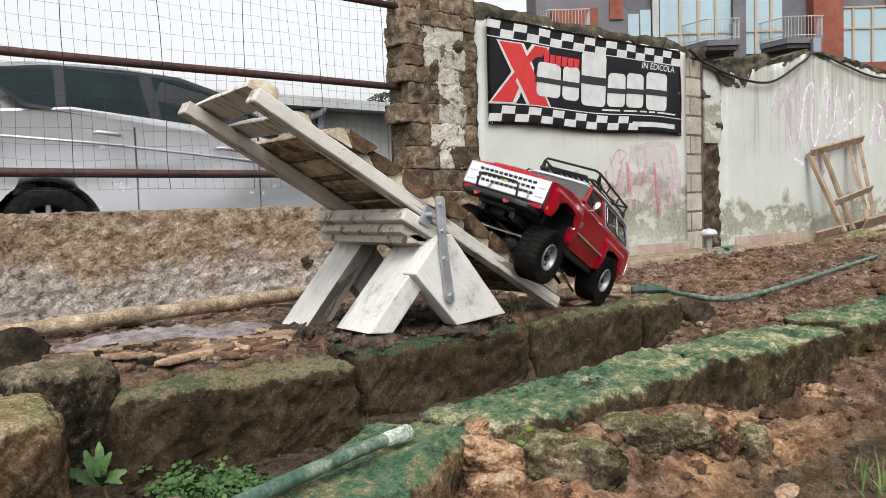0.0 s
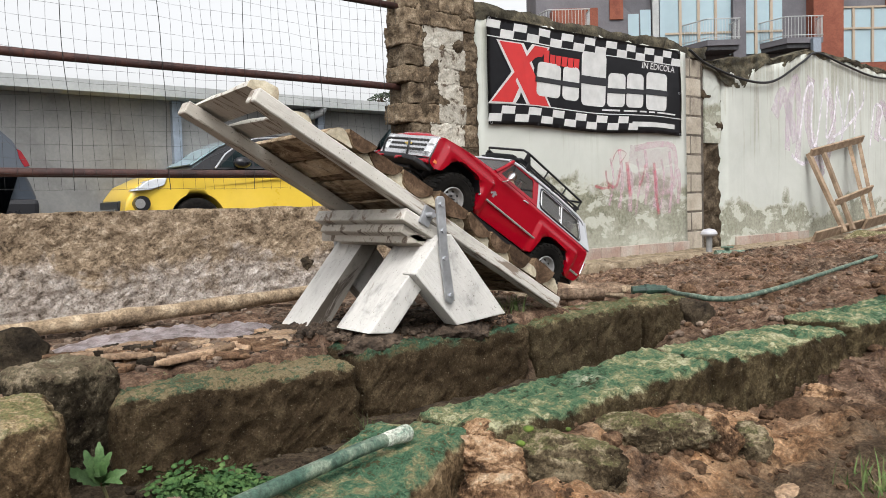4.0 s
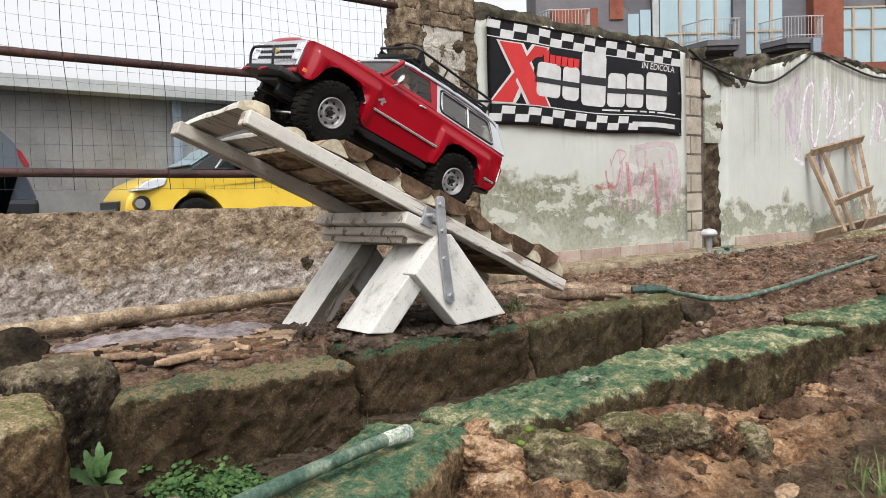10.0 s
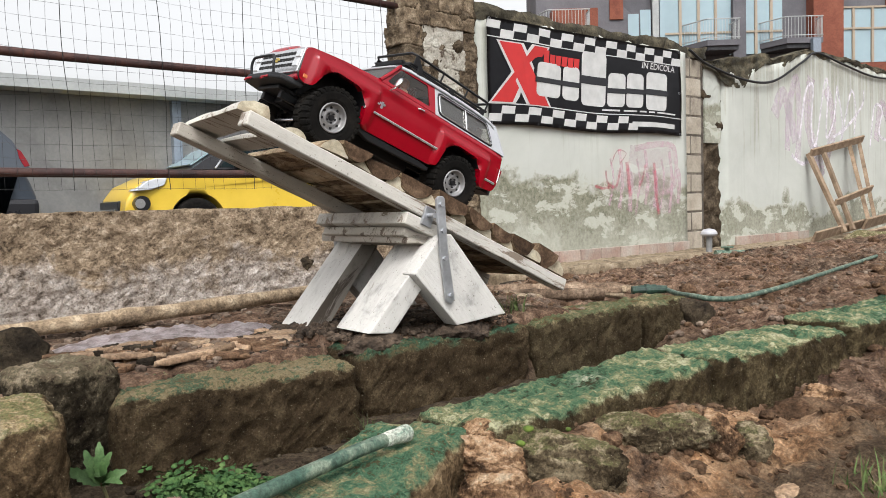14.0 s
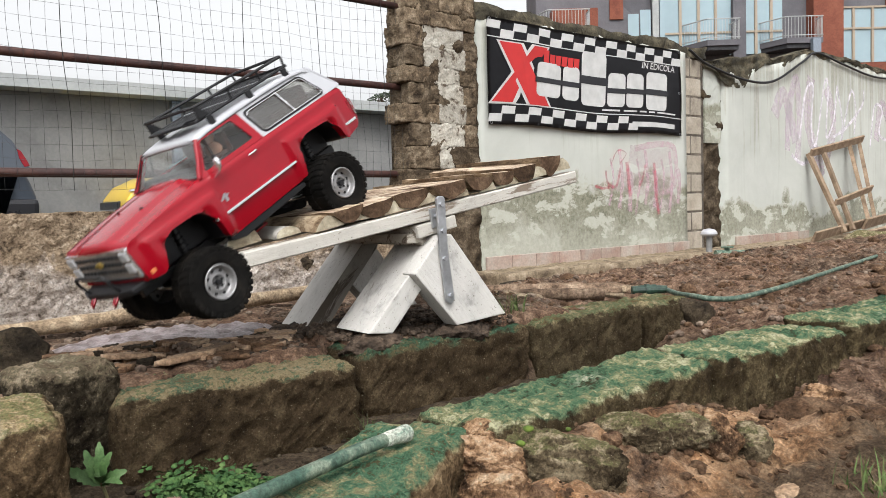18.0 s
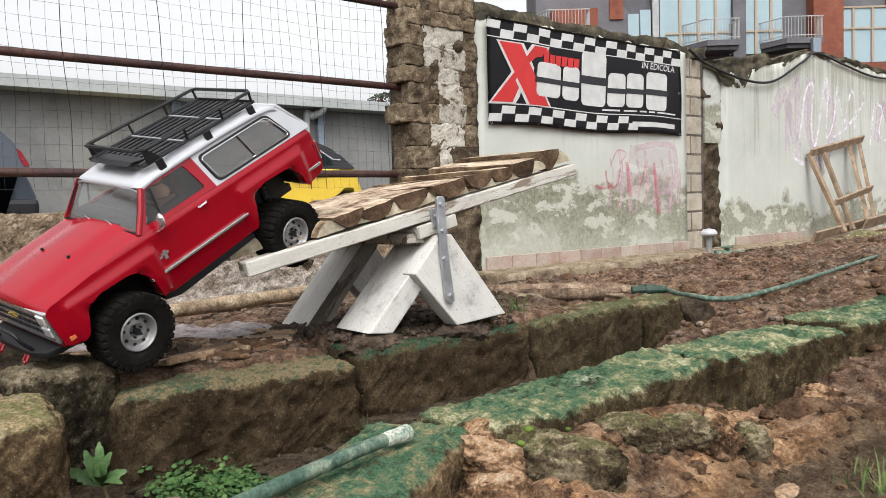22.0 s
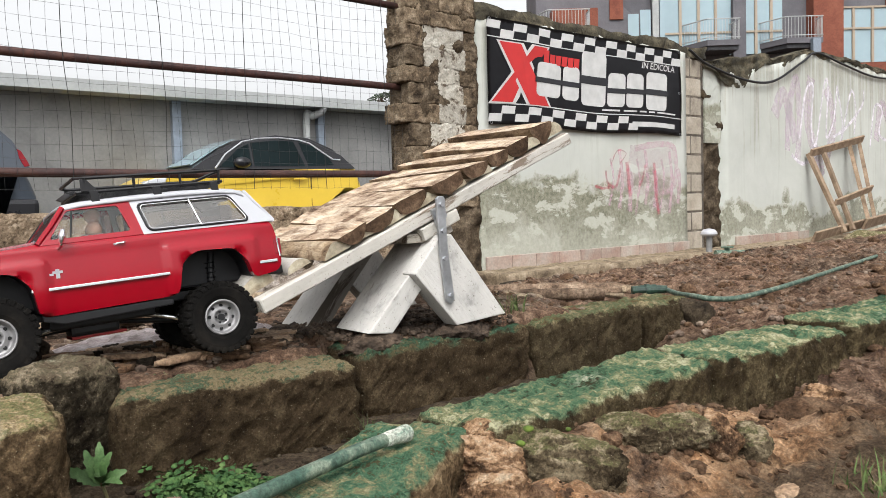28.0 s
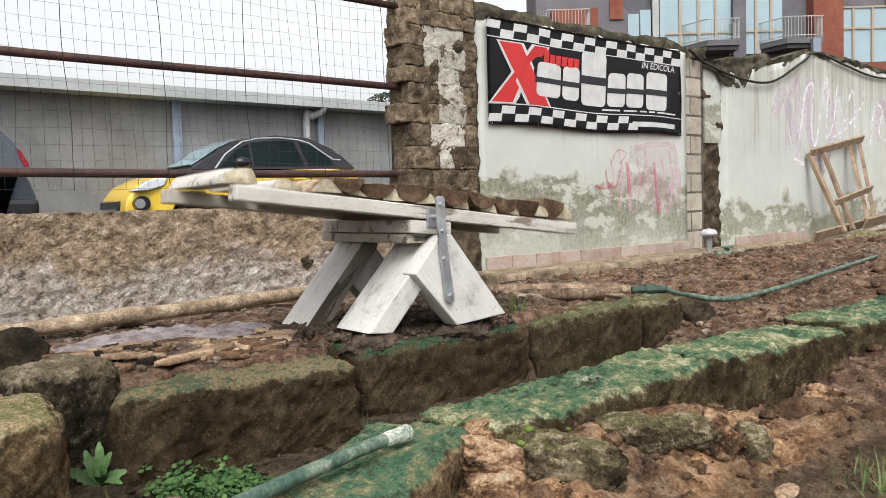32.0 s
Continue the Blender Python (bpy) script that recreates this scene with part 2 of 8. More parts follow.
def log_mat(name, cols):
    """Stripped log: fibres along y, bark shreds and cracks."""
    m, nt, b, vec, info = start_mat(name, 0.85, 0, 0.2)
    mp = nt.nodes.new("ShaderNodeMapping")
    mp.inputs["Scale"].default_value = (1.0, 0.3, 1.0)
    nt.links.new(vec, mp.inputs[0])
    n1 = noise_node(nt, mp.outputs[0], 38, 7, 0.72, 0.5)
    n2 = noise_node(nt, mp.outputs[0], 200, 4, 0.7)
    n3 = noise_node(nt, vec, 18, 6, 0.65, 0.5)
    c = ramp_node(nt, [(0.32 + 0.11 * k, x) for k, x in enumerate(cols)])
    nt.links.new(n1, c.inputs[0])
    blot = ramp_node(nt, [(0.36, (0.34, 0.27, 0.22)), (0.48, (0.9, 0.88, 0.85)), (0.66, (1.25, 1.22, 1.15))])
    nt.links.new(n3, blot.inputs[0])
    col = mix_node(nt, 1.0, c.outputs[0], blot.outputs[0], "MULTIPLY")
    cr = ramp_node(nt, [(0.3, (0.28, 0.22, 0.17)), (0.42, (1, 1, 1))])
    nt.links.new(n2, cr.inputs[0])
    nt.links.new(mix_node(nt, 1.0, col, cr.outputs[0], "MULTIPLY"), b.inputs["Base Color"])
    ch = add_bump(nt, b, n1, 0.8, 0.008)
    add_bump(nt, b, n2, 0.8, 0.004, ch)
    return m


M["bark"] = log_mat("log_bark", [(0.05, 0.033, 0.02), (0.13, 0.088, 0.054), (0.23, 0.165, 0.105), (0.36, 0.28, 0.2)])
M["log"] = log_mat("stripped_log", [(0.15, 0.105, 0.066), (0.29, 0.215, 0.14), (0.4, 0.315, 0.22), (0.48, 0.4, 0.3)])
M["log_face"] = log_mat("sawn_log_face", [(0.12, 0.074, 0.048), (0.33, 0.24, 0.17), (0.5, 0.405, 0.31), (0.6, 0.53, 0.435)])
M["log_end"] = stuff_mat("log_end", [(0.2, 0.155, 0.1), (0.42, 0.37, 0.27), (0.52, 0.48, 0.38)], 22, 140, 0.85, 0.4, 0.003)
M["zinc"] = plain_mat("galvanised_steel", (0.46, 0.47, 0.49), 0.42, 0.85, fine=40, vary=0.2)
M["rust_pipe"] = stuff_mat("rusty_painted_pipe", [(0.022, 0.011, 0.01), (0.045, 0.018, 0.015), (0.08, 0.034, 0.024)], 6, 60, 0.6, 0.3, 0.003)
M["wire"] = plain_mat("dull_wire", (0.03, 0.03, 0.03), 0.6, 0.4)
M["black_plastic"] = plain_mat("black_plastic", (0.008, 0.008, 0.009), 0.5, 0, 0.3)
M["black_metal"] = plain_mat("black_steel", (0.008, 0.008, 0.009), 0.45, 0.0, 0.35)
M["tyre"] = stuff_mat("tyre_rubber", [(0.005, 0.0048, 0.0045), (0.0085, 0.008, 0.0074), (0.018, 0.0155, 0.013)], 25, 140, 0.9, 0.3, 0.002, spec=0.04)
M["rim"] = plain_mat("grey_steel_rim", (0.25, 0.245, 0.245), 0.45, 0.5, fine=80, vary=0.15)
M["red"] = plain_mat("red_gloss_paint", (0.235, 0.0012, 0.0085), 0.18, 0, 0.32, fine=20, vary=0.05, coat=0.22)
M["white_paint"] = plain_mat("white_gloss_paint", (0.37, 0.375, 0.395), 0.3, 0, 0.5, fine=20, vary=0.04, coat=0.5)
M["chrome"] = plain_mat("chrome", (0.75, 0.75, 0.76), 0.18, 0.9, fine=60, vary=0.06)
M["lexan"] = glass_mat("clear_sheet", (0.8, 0.8, 0.78), 0.92, 0.11)
M["lexan_screen"] = glass_mat("clear_windscreen_sheet", (0.8, 0.8, 0.78), 0.9, 0.3)
M["lexan_door"] = glass_mat("clear_door_sheet", (0.98, 0.98, 0.97), 0.985, 0.03)
M["lamp_red"] = plain_mat("red_lens", (0.2, 0.006, 0.012), 0.2, 0, 0.6)
M["amber"] = plain_mat("amber_lens", (0.55, 0.16, 0.05), 0.3)
M["gold"] = plain_mat("gold_badge", (0.5, 0.36, 0.08), 0.4, 0.6)
M["dark_hole"] = plain_mat("dark_gap", (0.006, 0.006, 0.006), 0.9)
M["interior_red"] = plain_mat("red_interior", (0.3, 0.02, 0.02), 0.6)
M["dark_trim"] = plain_mat("dark_trim", (0.045, 0.02, 0.016), 0.7)
M["tan"] = plain_mat("tan_plastic", (0.36, 0.2, 0.135), 0.6)
M["hose"] = stuff_mat("green_hose", [(0.022, 0.055, 0.04), (0.06, 0.1, 0.072), (0.25, 0.28, 0.21)], 40, 260, 0.6, 0.5, 0.002, vary=0.3)
M["hose_dark"] = stuff_mat("dark_green_connector", [(0.006, 0.018, 0.012), (0.012, 0.035, 0.023), (0.03, 0.06, 0.04)], 40, 160, 0.5, 0.3, 0.002)
M["rope_white"] = stuff_mat("white_sleeve", [(0.06, 0.14, 0.1), (0.34, 0.36, 0.3), (0.55, 0.53, 0.47)], 60, 320, 0.85, 1.0, 0.004, vary=0.35)
M["leaf"] = stuff_mat("weed_leaf", [(0.03, 0.07, 0.02), (0.065, 0.12, 0.04), (0.11, 0.17, 0.075)], 40, 200, 0.6, 0.4, 0.003, spec=0.2)
M["clover"] = stuff_mat("clover_leaf", [(0.02, 0.055, 0.02), (0.05, 0.105, 0.032), (0.11, 0.17, 0.055)], 60, 200, 0.7, 0.2, 0.002, spec=0.15)
M["grass"] = stuff_mat("grass_blade", [(0.04, 0.075, 0.02), (0.085, 0.12, 0.04), (0.18, 0.16, 0.075)], 30, 150, 0.7, 0.2, 0.002, spec=0.15)
M["block"] = stuff_mat("grey_concrete_block", [(0.2, 0.17, 0.135), (0.31, 0.27, 0.215), (0.37, 0.33, 0.27)], 6, 60, 0.9, 0.5, 0.006, vary=0.12)
M["mortar"] = stuff_mat("dark_mortar", [(0.03, 0.025, 0.02), (0.1, 0.083, 0.066), (0.2, 0.17, 0.135)], 8, 70, 0.95, 0.8, 0.015)
M["pallet_wood"] = stuff_mat("pallet_wood", [(0.13, 0.088, 0.056), (0.22, 0.155, 0.1), (0.3, 0.22, 0.15)], 9, 60, 0.85, 0.3, 0.003, vary=0.12)
M["tile"] = stuff_mat("pink_tile", [(0.25, 0.15, 0.12), (0.31, 0.235, 0.195), (0.34, 0.3, 0.26)], 4, 50, 0.55, 0.2, 0.003, vary=0.12)
M["white_brick"] = stuff_mat("whitewashed_brick", [(0.09, 0.065, 0.045), (0.38, 0.35, 0.29), (0.5, 0.475, 0.41)], 13, 60, 0.9, 1.0, 0.015, stops=[0.36, 0.43, 0.66], vary=0.2)
M["tuff_brick"] = stuff_mat("brown_tuff_brick", [(0.045, 0.033, 0.023), (0.15, 0.112, 0.074), (0.28, 0.225, 0.16)], 11, 85, 0.95, 1.0, 0.02, spec=0.1, vary=0.3)
M["rubble"] = stuff_mat("rubble_masonry", [(0.03, 0.022, 0.015), (0.1, 0.074, 0.048), (0.24, 0.19, 0.135)], 9, 70, 0.95, 1.0, 0.025, spec=0.1, vary=0.3)
M["cap"] = stuff_mat("mossy_wall_cap", [(0.012, 0.011, 0.007), (0.046, 0.039, 0.023), (0.13, 0.108, 0.07)], 7, 50, 0.95, 1.0, 0.03)
M["footing"] = stuff_mat("concrete_footing", [(0.07, 0.052, 0.035), (0.19, 0.148, 0.1), (0.29, 0.235, 0.17)], 8, 70, 0.95, 0.8, 0.012, spec=0.1, vary=0.2)
M["fallen_log"] = stuff_mat("fallen_log", [(0.06, 0.04, 0.027), (0.16, 0.11, 0.075), (0.3, 0.225, 0.16)], 24, 160, 0.9, 1.0, 0.01, spec=0.1, vary=0.3)
M["asphalt"] = stuff_mat("asphalt", [(0.04, 0.04, 0.042), (0.055, 0.055, 0.057), (0.075, 0.075, 0.075)], 2, 90, 0.9, 0.4, 0.004)
M["concrete"] = stuff_mat("grey_concrete", [(0.11, 0.11, 0.108), (0.17, 0.17, 0.165), (0.215, 0.213, 0.205)], 0.9, 25, 0.9, 0.3, 0.004, vary=0.06)
M["concrete_light"] = stuff_mat("light_concrete_fascia", [(0.24, 0.25, 0.245), (0.31, 0.32, 0.315), (0.36, 0.37, 0.36)], 0.9, 25, 0.9, 0.3, 0.004, vary=0.05)


def low_wall_mat():
    """Rough render: brown above, pale lime patches below, stains with their own shapes."""
    m, nt, b, vec, info = start_mat("rough_lime_render", 0.95, 0, 0.2)
    mp = nt.nodes.new("ShaderNodeMapping")
    mp.inputs["Scale"].default_value = (1.0, 1.0, 1.15)
    nt.links.new(vec, mp.inputs[0])
    n1 = noise_node(nt, mp.outputs[0], 3.0, 7, 0.68, 0.5)
    n2 = noise_node(nt, mp.outputs[0], 16, 10, 0.78, 0.2)
    n3 = noise_node(nt, vec, 85, 4, 0.7)
    co = nt.nodes.new("ShaderNodeTexCoord")
    sp = nt.nodes.new("ShaderNodeSeparateXYZ")
    nt.links.new(co.outputs["Object"], sp.inputs[0])
    hz = nt.nodes.new("ShaderNodeMath")
    hz.operation = "MULTIPLY_ADD"
    hz.inputs[1].default_value = -0.75
    nt.links.new(sp.outputs[2], hz.inputs[0])
    nt.links.new(n1, hz.inputs[2])
    lime = ramp_node(nt, [(0.27, (0, 0, 0)), (0.4, (1, 1, 1))])
    nt.links.new(hz.outputs[0], lime.inputs[0])
    brown = ramp_node(nt, [(0.36, (0.05, 0.036, 0.024)), (0.43, (0.16, 0.117, 0.077)), (0.54, (0.265, 0.2, 0.136)), (0.66, (0.41, 0.335, 0.25))])
    nt.links.new(n2, brown.inputs[0])
    pale = ramp_node(nt, [(0.36, (0.075, 0.058, 0.045)), (0.43, (0.215, 0.178, 0.147)), (0.55, (0.37, 0.325, 0.285)), (0.66, (0.57, 0.525, 0.48))])
    nt.links.new(n2, pale.inputs[0])
    col = mix_node(nt, lime.outputs[0], brown.outputs[0], pale.outputs[0])
    g = ramp_node(nt, [(0.33, (0.4, 0.38, 0.36)), (0.45, (0.95, 0.95, 0.95)), (0.65, (1.2, 1.2, 1.2))])
    nt.links.new(n3, g.inputs[0])
    nt.links.new(mix_node(nt, 1.0, col, g.outputs[0], "MULTIPLY"), b.inputs["Base Color"])
    vo = nt.nodes.new("ShaderNodeTexVoronoi")
    vo.inputs["Scale"].default_value = 48
    nt.links.new(vec, vo.inputs["Vector"])
    ch = add_bump(nt, b, n2, 0.7, 0.014)
    lump = nt.nodes.new("ShaderNodeBump")
    lump.invert = True
    lump.inputs["Strength"].default_value = 0.55
    lump.inputs["Distance"].default_value = 0.012
    nt.links.new(vo.outputs["Distance"], lump.inputs["Height"])
    nt.links.new(ch, lump.inputs["Normal"])
    add_bump(nt, b, n3, 1.0, 0.01, lump.outputs[0])
    return m


M["low_wall"] = low_wall_mat()


def plaster_mat(name, rise=0.78, streak=0.0, mould=1.0):
    """White plaster: peeled, mottled grey-green damp below an uneven tide line, drips from the top."""
    m, nt, b, vec, info = start_mat(name, 0.88, 0, 0.25)
    co = nt.nodes.new("ShaderNodeTexCoord")
    sp = nt.nodes.new("ShaderNodeSeparateXYZ")
    nt.links.new(co.outputs["Object"], sp.inputs[0])

    def calc(op, a, c=0.0, d=None):
        q = nt.nodes.new("ShaderNodeMath")
        q.operation = op
        for k, v in enumerate((a, c, d)):
            if isinstance(v, (int, float)):
                q.inputs[k].default_value = v
            elif v is not None:
                nt.links.new(v, q.inputs[k])
        return q.outputs[0]

    def steps(v, *stops):
        r = ramp_node(nt, [(a, (c,) * 3 if isinstance(c, (int, float)) else c) for a, c in stops])
        nt.links.new(v, r.inputs[0])
        return r.outputs[0]
    big = noise_node(nt, vec, 1.9, 6, 0.6, 0.3)
    flat = nt.nodes.new("ShaderNodeMapping")
    flat.inputs["Scale"].default_value = (0.7, 1.0, 1.35)
    nt.links.new(vec, flat.inputs[0])
    blot = noise_node(nt, flat.outputs[0], 4.6, 9, 0.66, 0.25)
    fine = noise_node(nt, vec, 34, 7, 0.72)
    grain = noise_node(nt, vec, 150, 3, 0.6)
    tall = nt.nodes.new("ShaderNodeMapping")
    tall.inputs["Scale"].default_value = (6.0, 1.0, 0.3)
    nt.links.new(vec, tall.inputs[0])
    run = noise_node(nt, tall.outputs[0], 2.2, 6, 0.62)
    col = steps(big, (0.3, (0.355, 0.365, 0.33)), (0.62, (0.42, 0.43, 0.395)))
    # height below the tide line, bent by the large patches
    below = calc("ADD", calc("MULTIPLY_ADD", sp.outputs[2], -1.0, rise), calc("MULTIPLY_ADD", big, 1.1, -0.55))
    low = steps(below, (0.0, 0.0), (0.1, 1.0))
    col = mix_node(nt, calc("MULTIPLY", low, 0.55), col, steps(fine, (0.35, (0.3, 0.295, 0.22)), (0.6, (0.38, 0.375, 0.31))))
    # peeled, mouldy blotches, thickest just under the tide line
    band = steps(below, (0.02, 0.0), (0.1, 1.0), (0.34, 0.8), (0.62, 0.25))
    patch = steps(calc("MULTIPLY_ADD", fine, 0.16, blot), (0.52, 0.0), (0.55, 1.0))
    dirt = steps(fine, (0.34, (0.085, 0.083, 0.055)), (0.5, (0.17, 0.168, 0.122)), (0.66, (0.25, 0.245, 0.185)))
    col = mix_node(nt, calc("MULTIPLY", calc("MULTIPLY", band, patch), mould), col, dirt)
    if streak:
        drip = steps(calc("MULTIPLY_ADD", sp.outputs[2], 0.19, run), (0.8, 0.0), (0.87, 0.5), (0.98, 0.95))
        col = mix_node(nt, calc("MULTIPLY", drip, streak), col, steps(fine, (0.35, (0.075, 0.062, 0.038)), (0.6, (0.24, 0.215, 0.145))))
        faint = steps(run, (0.56, 0.0), (0.7, 0.2))
        col = mix_node(nt, faint, col, (0.26, 0.27, 0.2))
    nt.links.new(col, b.inputs["Base Color"])
    ch = add_bump(nt, b, blot, 0.3, 0.008)
    ch = add_bump(nt, b, fine, 0.2, 0.004, ch)
    add_bump(nt, b, grain, 0.15, 0.002, ch)
    return m


M["plaster"] = plaster_mat("white_plaster", 0.8, 0.25)
M["plaster_far"] = plaster_mat("white_plaster_streaked", 0.5, 0.5, 0.85)


def ground_mat():
    m, nt, b, vec, info = start_mat("soil", 0.95, 0, 0.1)
    n1 = noise_node(nt, vec, 2.4, 7, 0.65, 0.5)
    n2 = noise_node(nt, vec, 24, 8, 0.78, 0.3)
    n3 = noise_node(nt, vec, 190, 4, 0.75)
    dark = ramp_node(nt, [(0.35, (0.024, 0.015, 0.01)), (0.5, (0.105, 0.07, 0.048)), (0.63, (0.26, 0.19, 0.138))])
    nt.links.new(n2, dark.inputs[0])
    orange = ramp_node(nt, [(0.34, (0.1, 0.05, 0.024)), (0.46, (0.37, 0.2, 0.1)), (0.62, (0.6, 0.385, 0.225))])
    nt.links.new(n2, orange.inputs[0])
    co = nt.nodes.new("ShaderNodeTexCoord")
    sp = nt.nodes.new("ShaderNodeSeparateXYZ")
    nt.links.new(co.outputs["Object"], sp.inputs[0])
    # orange tuff soil lies before the near kerb row
    near = nt.nodes.new("ShaderNodeMath")
    near.operation = "MULTIPLY_ADD"
    near.inputs[1].default_value = -2.2
    nt.links.new(sp.outputs[1], near.inputs[0])
    sh = nt.nodes.new("ShaderNodeMath")
    sh.operation = "ADD"
    sh.inputs[1].default_value = 1.42
    nt.links.new(n1, sh.inputs[0])
    nt.links.new(sh.outputs[0], near.inputs[2])
    w = ramp_node(nt, [(0.45, (0, 0, 0)), (0.62, (1, 1, 1)), (0.8, (0.95, 0.95, 0.95)), (0.95, (0.05, 0.05, 0.05))])
    nt.links.new(near.outputs[0], w.inputs[0])
    patch = ramp_node(nt, [(0.38, (0, 0, 0)), (0.52, (0.9, 0.9, 0.9))])
    nt.links.new(n1, patch.inputs[0])
    along = nt.nodes.new("ShaderNodeMapRange")
    along.inputs["From Min"].default_value, along.inputs["From Max"].default_value = 1.4, 0.98
    nt.links.new(sp.outputs[0], along.inputs["Value"])
    begin = nt.nodes.new("ShaderNodeMapRange")
    begin.inputs["From Min"].default_value, begin.inputs["From Max"].default_value = -0.5, 0.3
    nt.links.new(sp.outputs[0], begin.inputs["Value"])
    span = nt.nodes.new("ShaderNodeMath")
    span.operation = "MULTIPLY"
    nt.links.new(along.outputs[0], span.inputs[0])
    nt.links.new(begin.outputs[0], span.inputs[1])
    lay = nt.nodes.new("ShaderNodeMath")
    lay.operation = "MULTIPLY"
    nt.links.new(w.outputs[0], lay.inputs[0])
    nt.links.new(span.outputs[0], lay.inputs[1])
    fac = nt.nodes.new("ShaderNodeMath")
    fac.operation = "MULTIPLY"
    nt.links.new(lay.outputs[0], fac.inputs[0])
    nt.links.new(patch.outputs[0], fac.inputs[1])
    pinky = ramp_node(nt, [(0.35, (0.036, 0.02, 0.013)), (0.48, (0.155, 0.092, 0.06)), (0.63, (0.34, 0.23, 0.16))])
    nt.links.new(n2, pinky.inputs[0])
    base = mix_node(nt, patch.outputs[0], dark.outputs[0], pinky.outputs[0])
    mud = ramp_node(nt, [(0.36, (0.03, 0.021, 0.013)), (0.5, (0.075, 0.054, 0.035)), (0.64, (0.13, 0.098, 0.066))])
    nt.links.new(n2, mud.inputs[0])
    wet = ramp_node(nt, [(0.72, (0, 0, 0)), (0.88, (0.9, 0.9, 0.9))])
    nt.links.new(near.outputs[0], wet.inputs[0])
    base = mix_node(nt, wet.outputs[0], base, mud.outputs[0])
    half_y = nt.nodes.new("ShaderNodeMath")
    half_y.operation = "MULTIPLY"
    half_y.inputs[1].default_value = 0.5
    nt.links.new(sp.outputs[1], half_y.inputs[0])
    # trench floor takes the darker mud colour, the recess's shade included
    trench = ramp_node(nt, [(0.36, (0, 0, 0)), (0.39, (1, 1, 1)), (0.55, (1, 1, 1)), (0.572, (0, 0, 0))])
    nt.links.new(half_y.outputs[0], trench.inputs[0])
    upto = nt.nodes.new("ShaderNodeMapRange")
    upto.inputs["From Min"].default_value, upto.inputs["From Max"].default_value = 1.75, 1.4
    nt.links.new(sp.outputs[0], upto.inputs["Value"])
    damp = nt.nodes.new("ShaderNodeMath")
    damp.operation = "MULTIPLY"
    nt.links.new(trench.outputs[0], damp.inputs[0])
    nt.links.new(upto.outputs[0], damp.inputs[1])
    base = mix_node(nt, damp.outputs[0], base, mud.outputs[0])
    col = mix_node(nt, fac.outputs[0], base, orange.outputs[0])
    g = ramp_node(nt, [(0.32, (0.45, 0.45, 0.45)), (0.55, (1.0, 1.0, 1.0)), (0.7, (1.6, 1.58, 1.5))])
    nt.links.new(n3, g.inputs[0])
    nt.links.new(mix_node(nt, 1.0, col, g.outputs[0], "MULTIPLY"), b.inputs["Base Color"])
    ch = add_bump(nt, b, n2, 0.9, 0.02)
    add_bump(nt, b, n3, 0.8, 0.006, ch)
    return m


M["soil"] = ground_mat()


# ---------- mesh helpers ----------
def mesh_of(bm, name, smooth=True):
    me = bpy.data.meshes.new(name)
    bm.normal_update()
    bm.to_mesh(me)
    bm.free()
    if smooth:
        for p in me.polygons:
            p.use_smooth = True
    return me


def part(name, bm, material, parent, label="", smooth=False):
    ob = new(name, mesh_of(bm, name, smooth))
    ob.data.materials.append(material)
    ob.parent = parent
    if label:
        ob["label"] = label
    return ob


def thing(name, bm, material, label, category, group="", kind="", smooth=False):
    ob = new(name, mesh_of(bm, name, smooth))
    ob.data.materials.append(material)
    return tagged(ob, label, category, group, kind)


def empty(name, label, category, m=None, group="", kind=""):
    ob = new(name)
    ob.empty_display_size = 0.05
    if m is not None:
        ob.matrix_basis = m
    return tagged(ob, label, category, group, kind)


def put(bm, src, m):
    """Adds the mesh src, moved by m, to bm, and frees src."""
    src.transform(m)
    me = bpy.data.meshes.new("tmp")
    src.to_mesh(me)
    bm.from_mesh(me)
    bpy.data.meshes.remove(me)
    src.free()
    return bm


def box(x0, x1, y0, y1, z0, z1, bevel=0.0, seg=2):
    bm = bmesh.new()
    bmesh.ops.create_cube(bm, size=1)
    bm.transform(Matrix.Translation(((x0 + x1) / 2, (y0 + y1) / 2, (z0 + z1) / 2)) @ Matrix.Diagonal((x1 - x0, y1 - y0, z1 - z0, 1)))
    if bevel:
        bmesh.ops.bevel(bm, geom=bm.edges[:], offset=bevel, segments=seg, affect="EDGES", profile=0.6)
    return bm


def prism(pts, y0, y1, bevel=0.0, axis="y"):
    """A polygon of (x, z) pushed along y (or (x, y) along z with axis z)."""
    bm = bmesh.new()
    put3 = (lambda a, b, c: (a, c, b)) if axis == "y" else ((lambda a, b, c: (a, b, c)) if axis == "z" else (lambda a, b, c: (c, a, b)))
    lo = [bm.verts.new(put3(a, b, y0)) for a, b in pts]
    hi = [bm.verts.new(put3(a, b, y1)) for a, b in pts]
    n = len(pts)
    bm.faces.new(lo)
    bm.faces.new(hi[::-1])
    for i in range(n):
        bm.faces.new((lo[i], lo[(i + 1) % n], hi[(i + 1) % n], hi[i]))
    bmesh.ops.recalc_face_normals(bm, faces=bm.faces[:])
    if bevel:
        bmesh.ops.bevel(bm, geom=bm.edges[:], offset=bevel, segments=2, affect="EDGES", profile=0.6)
    return bm


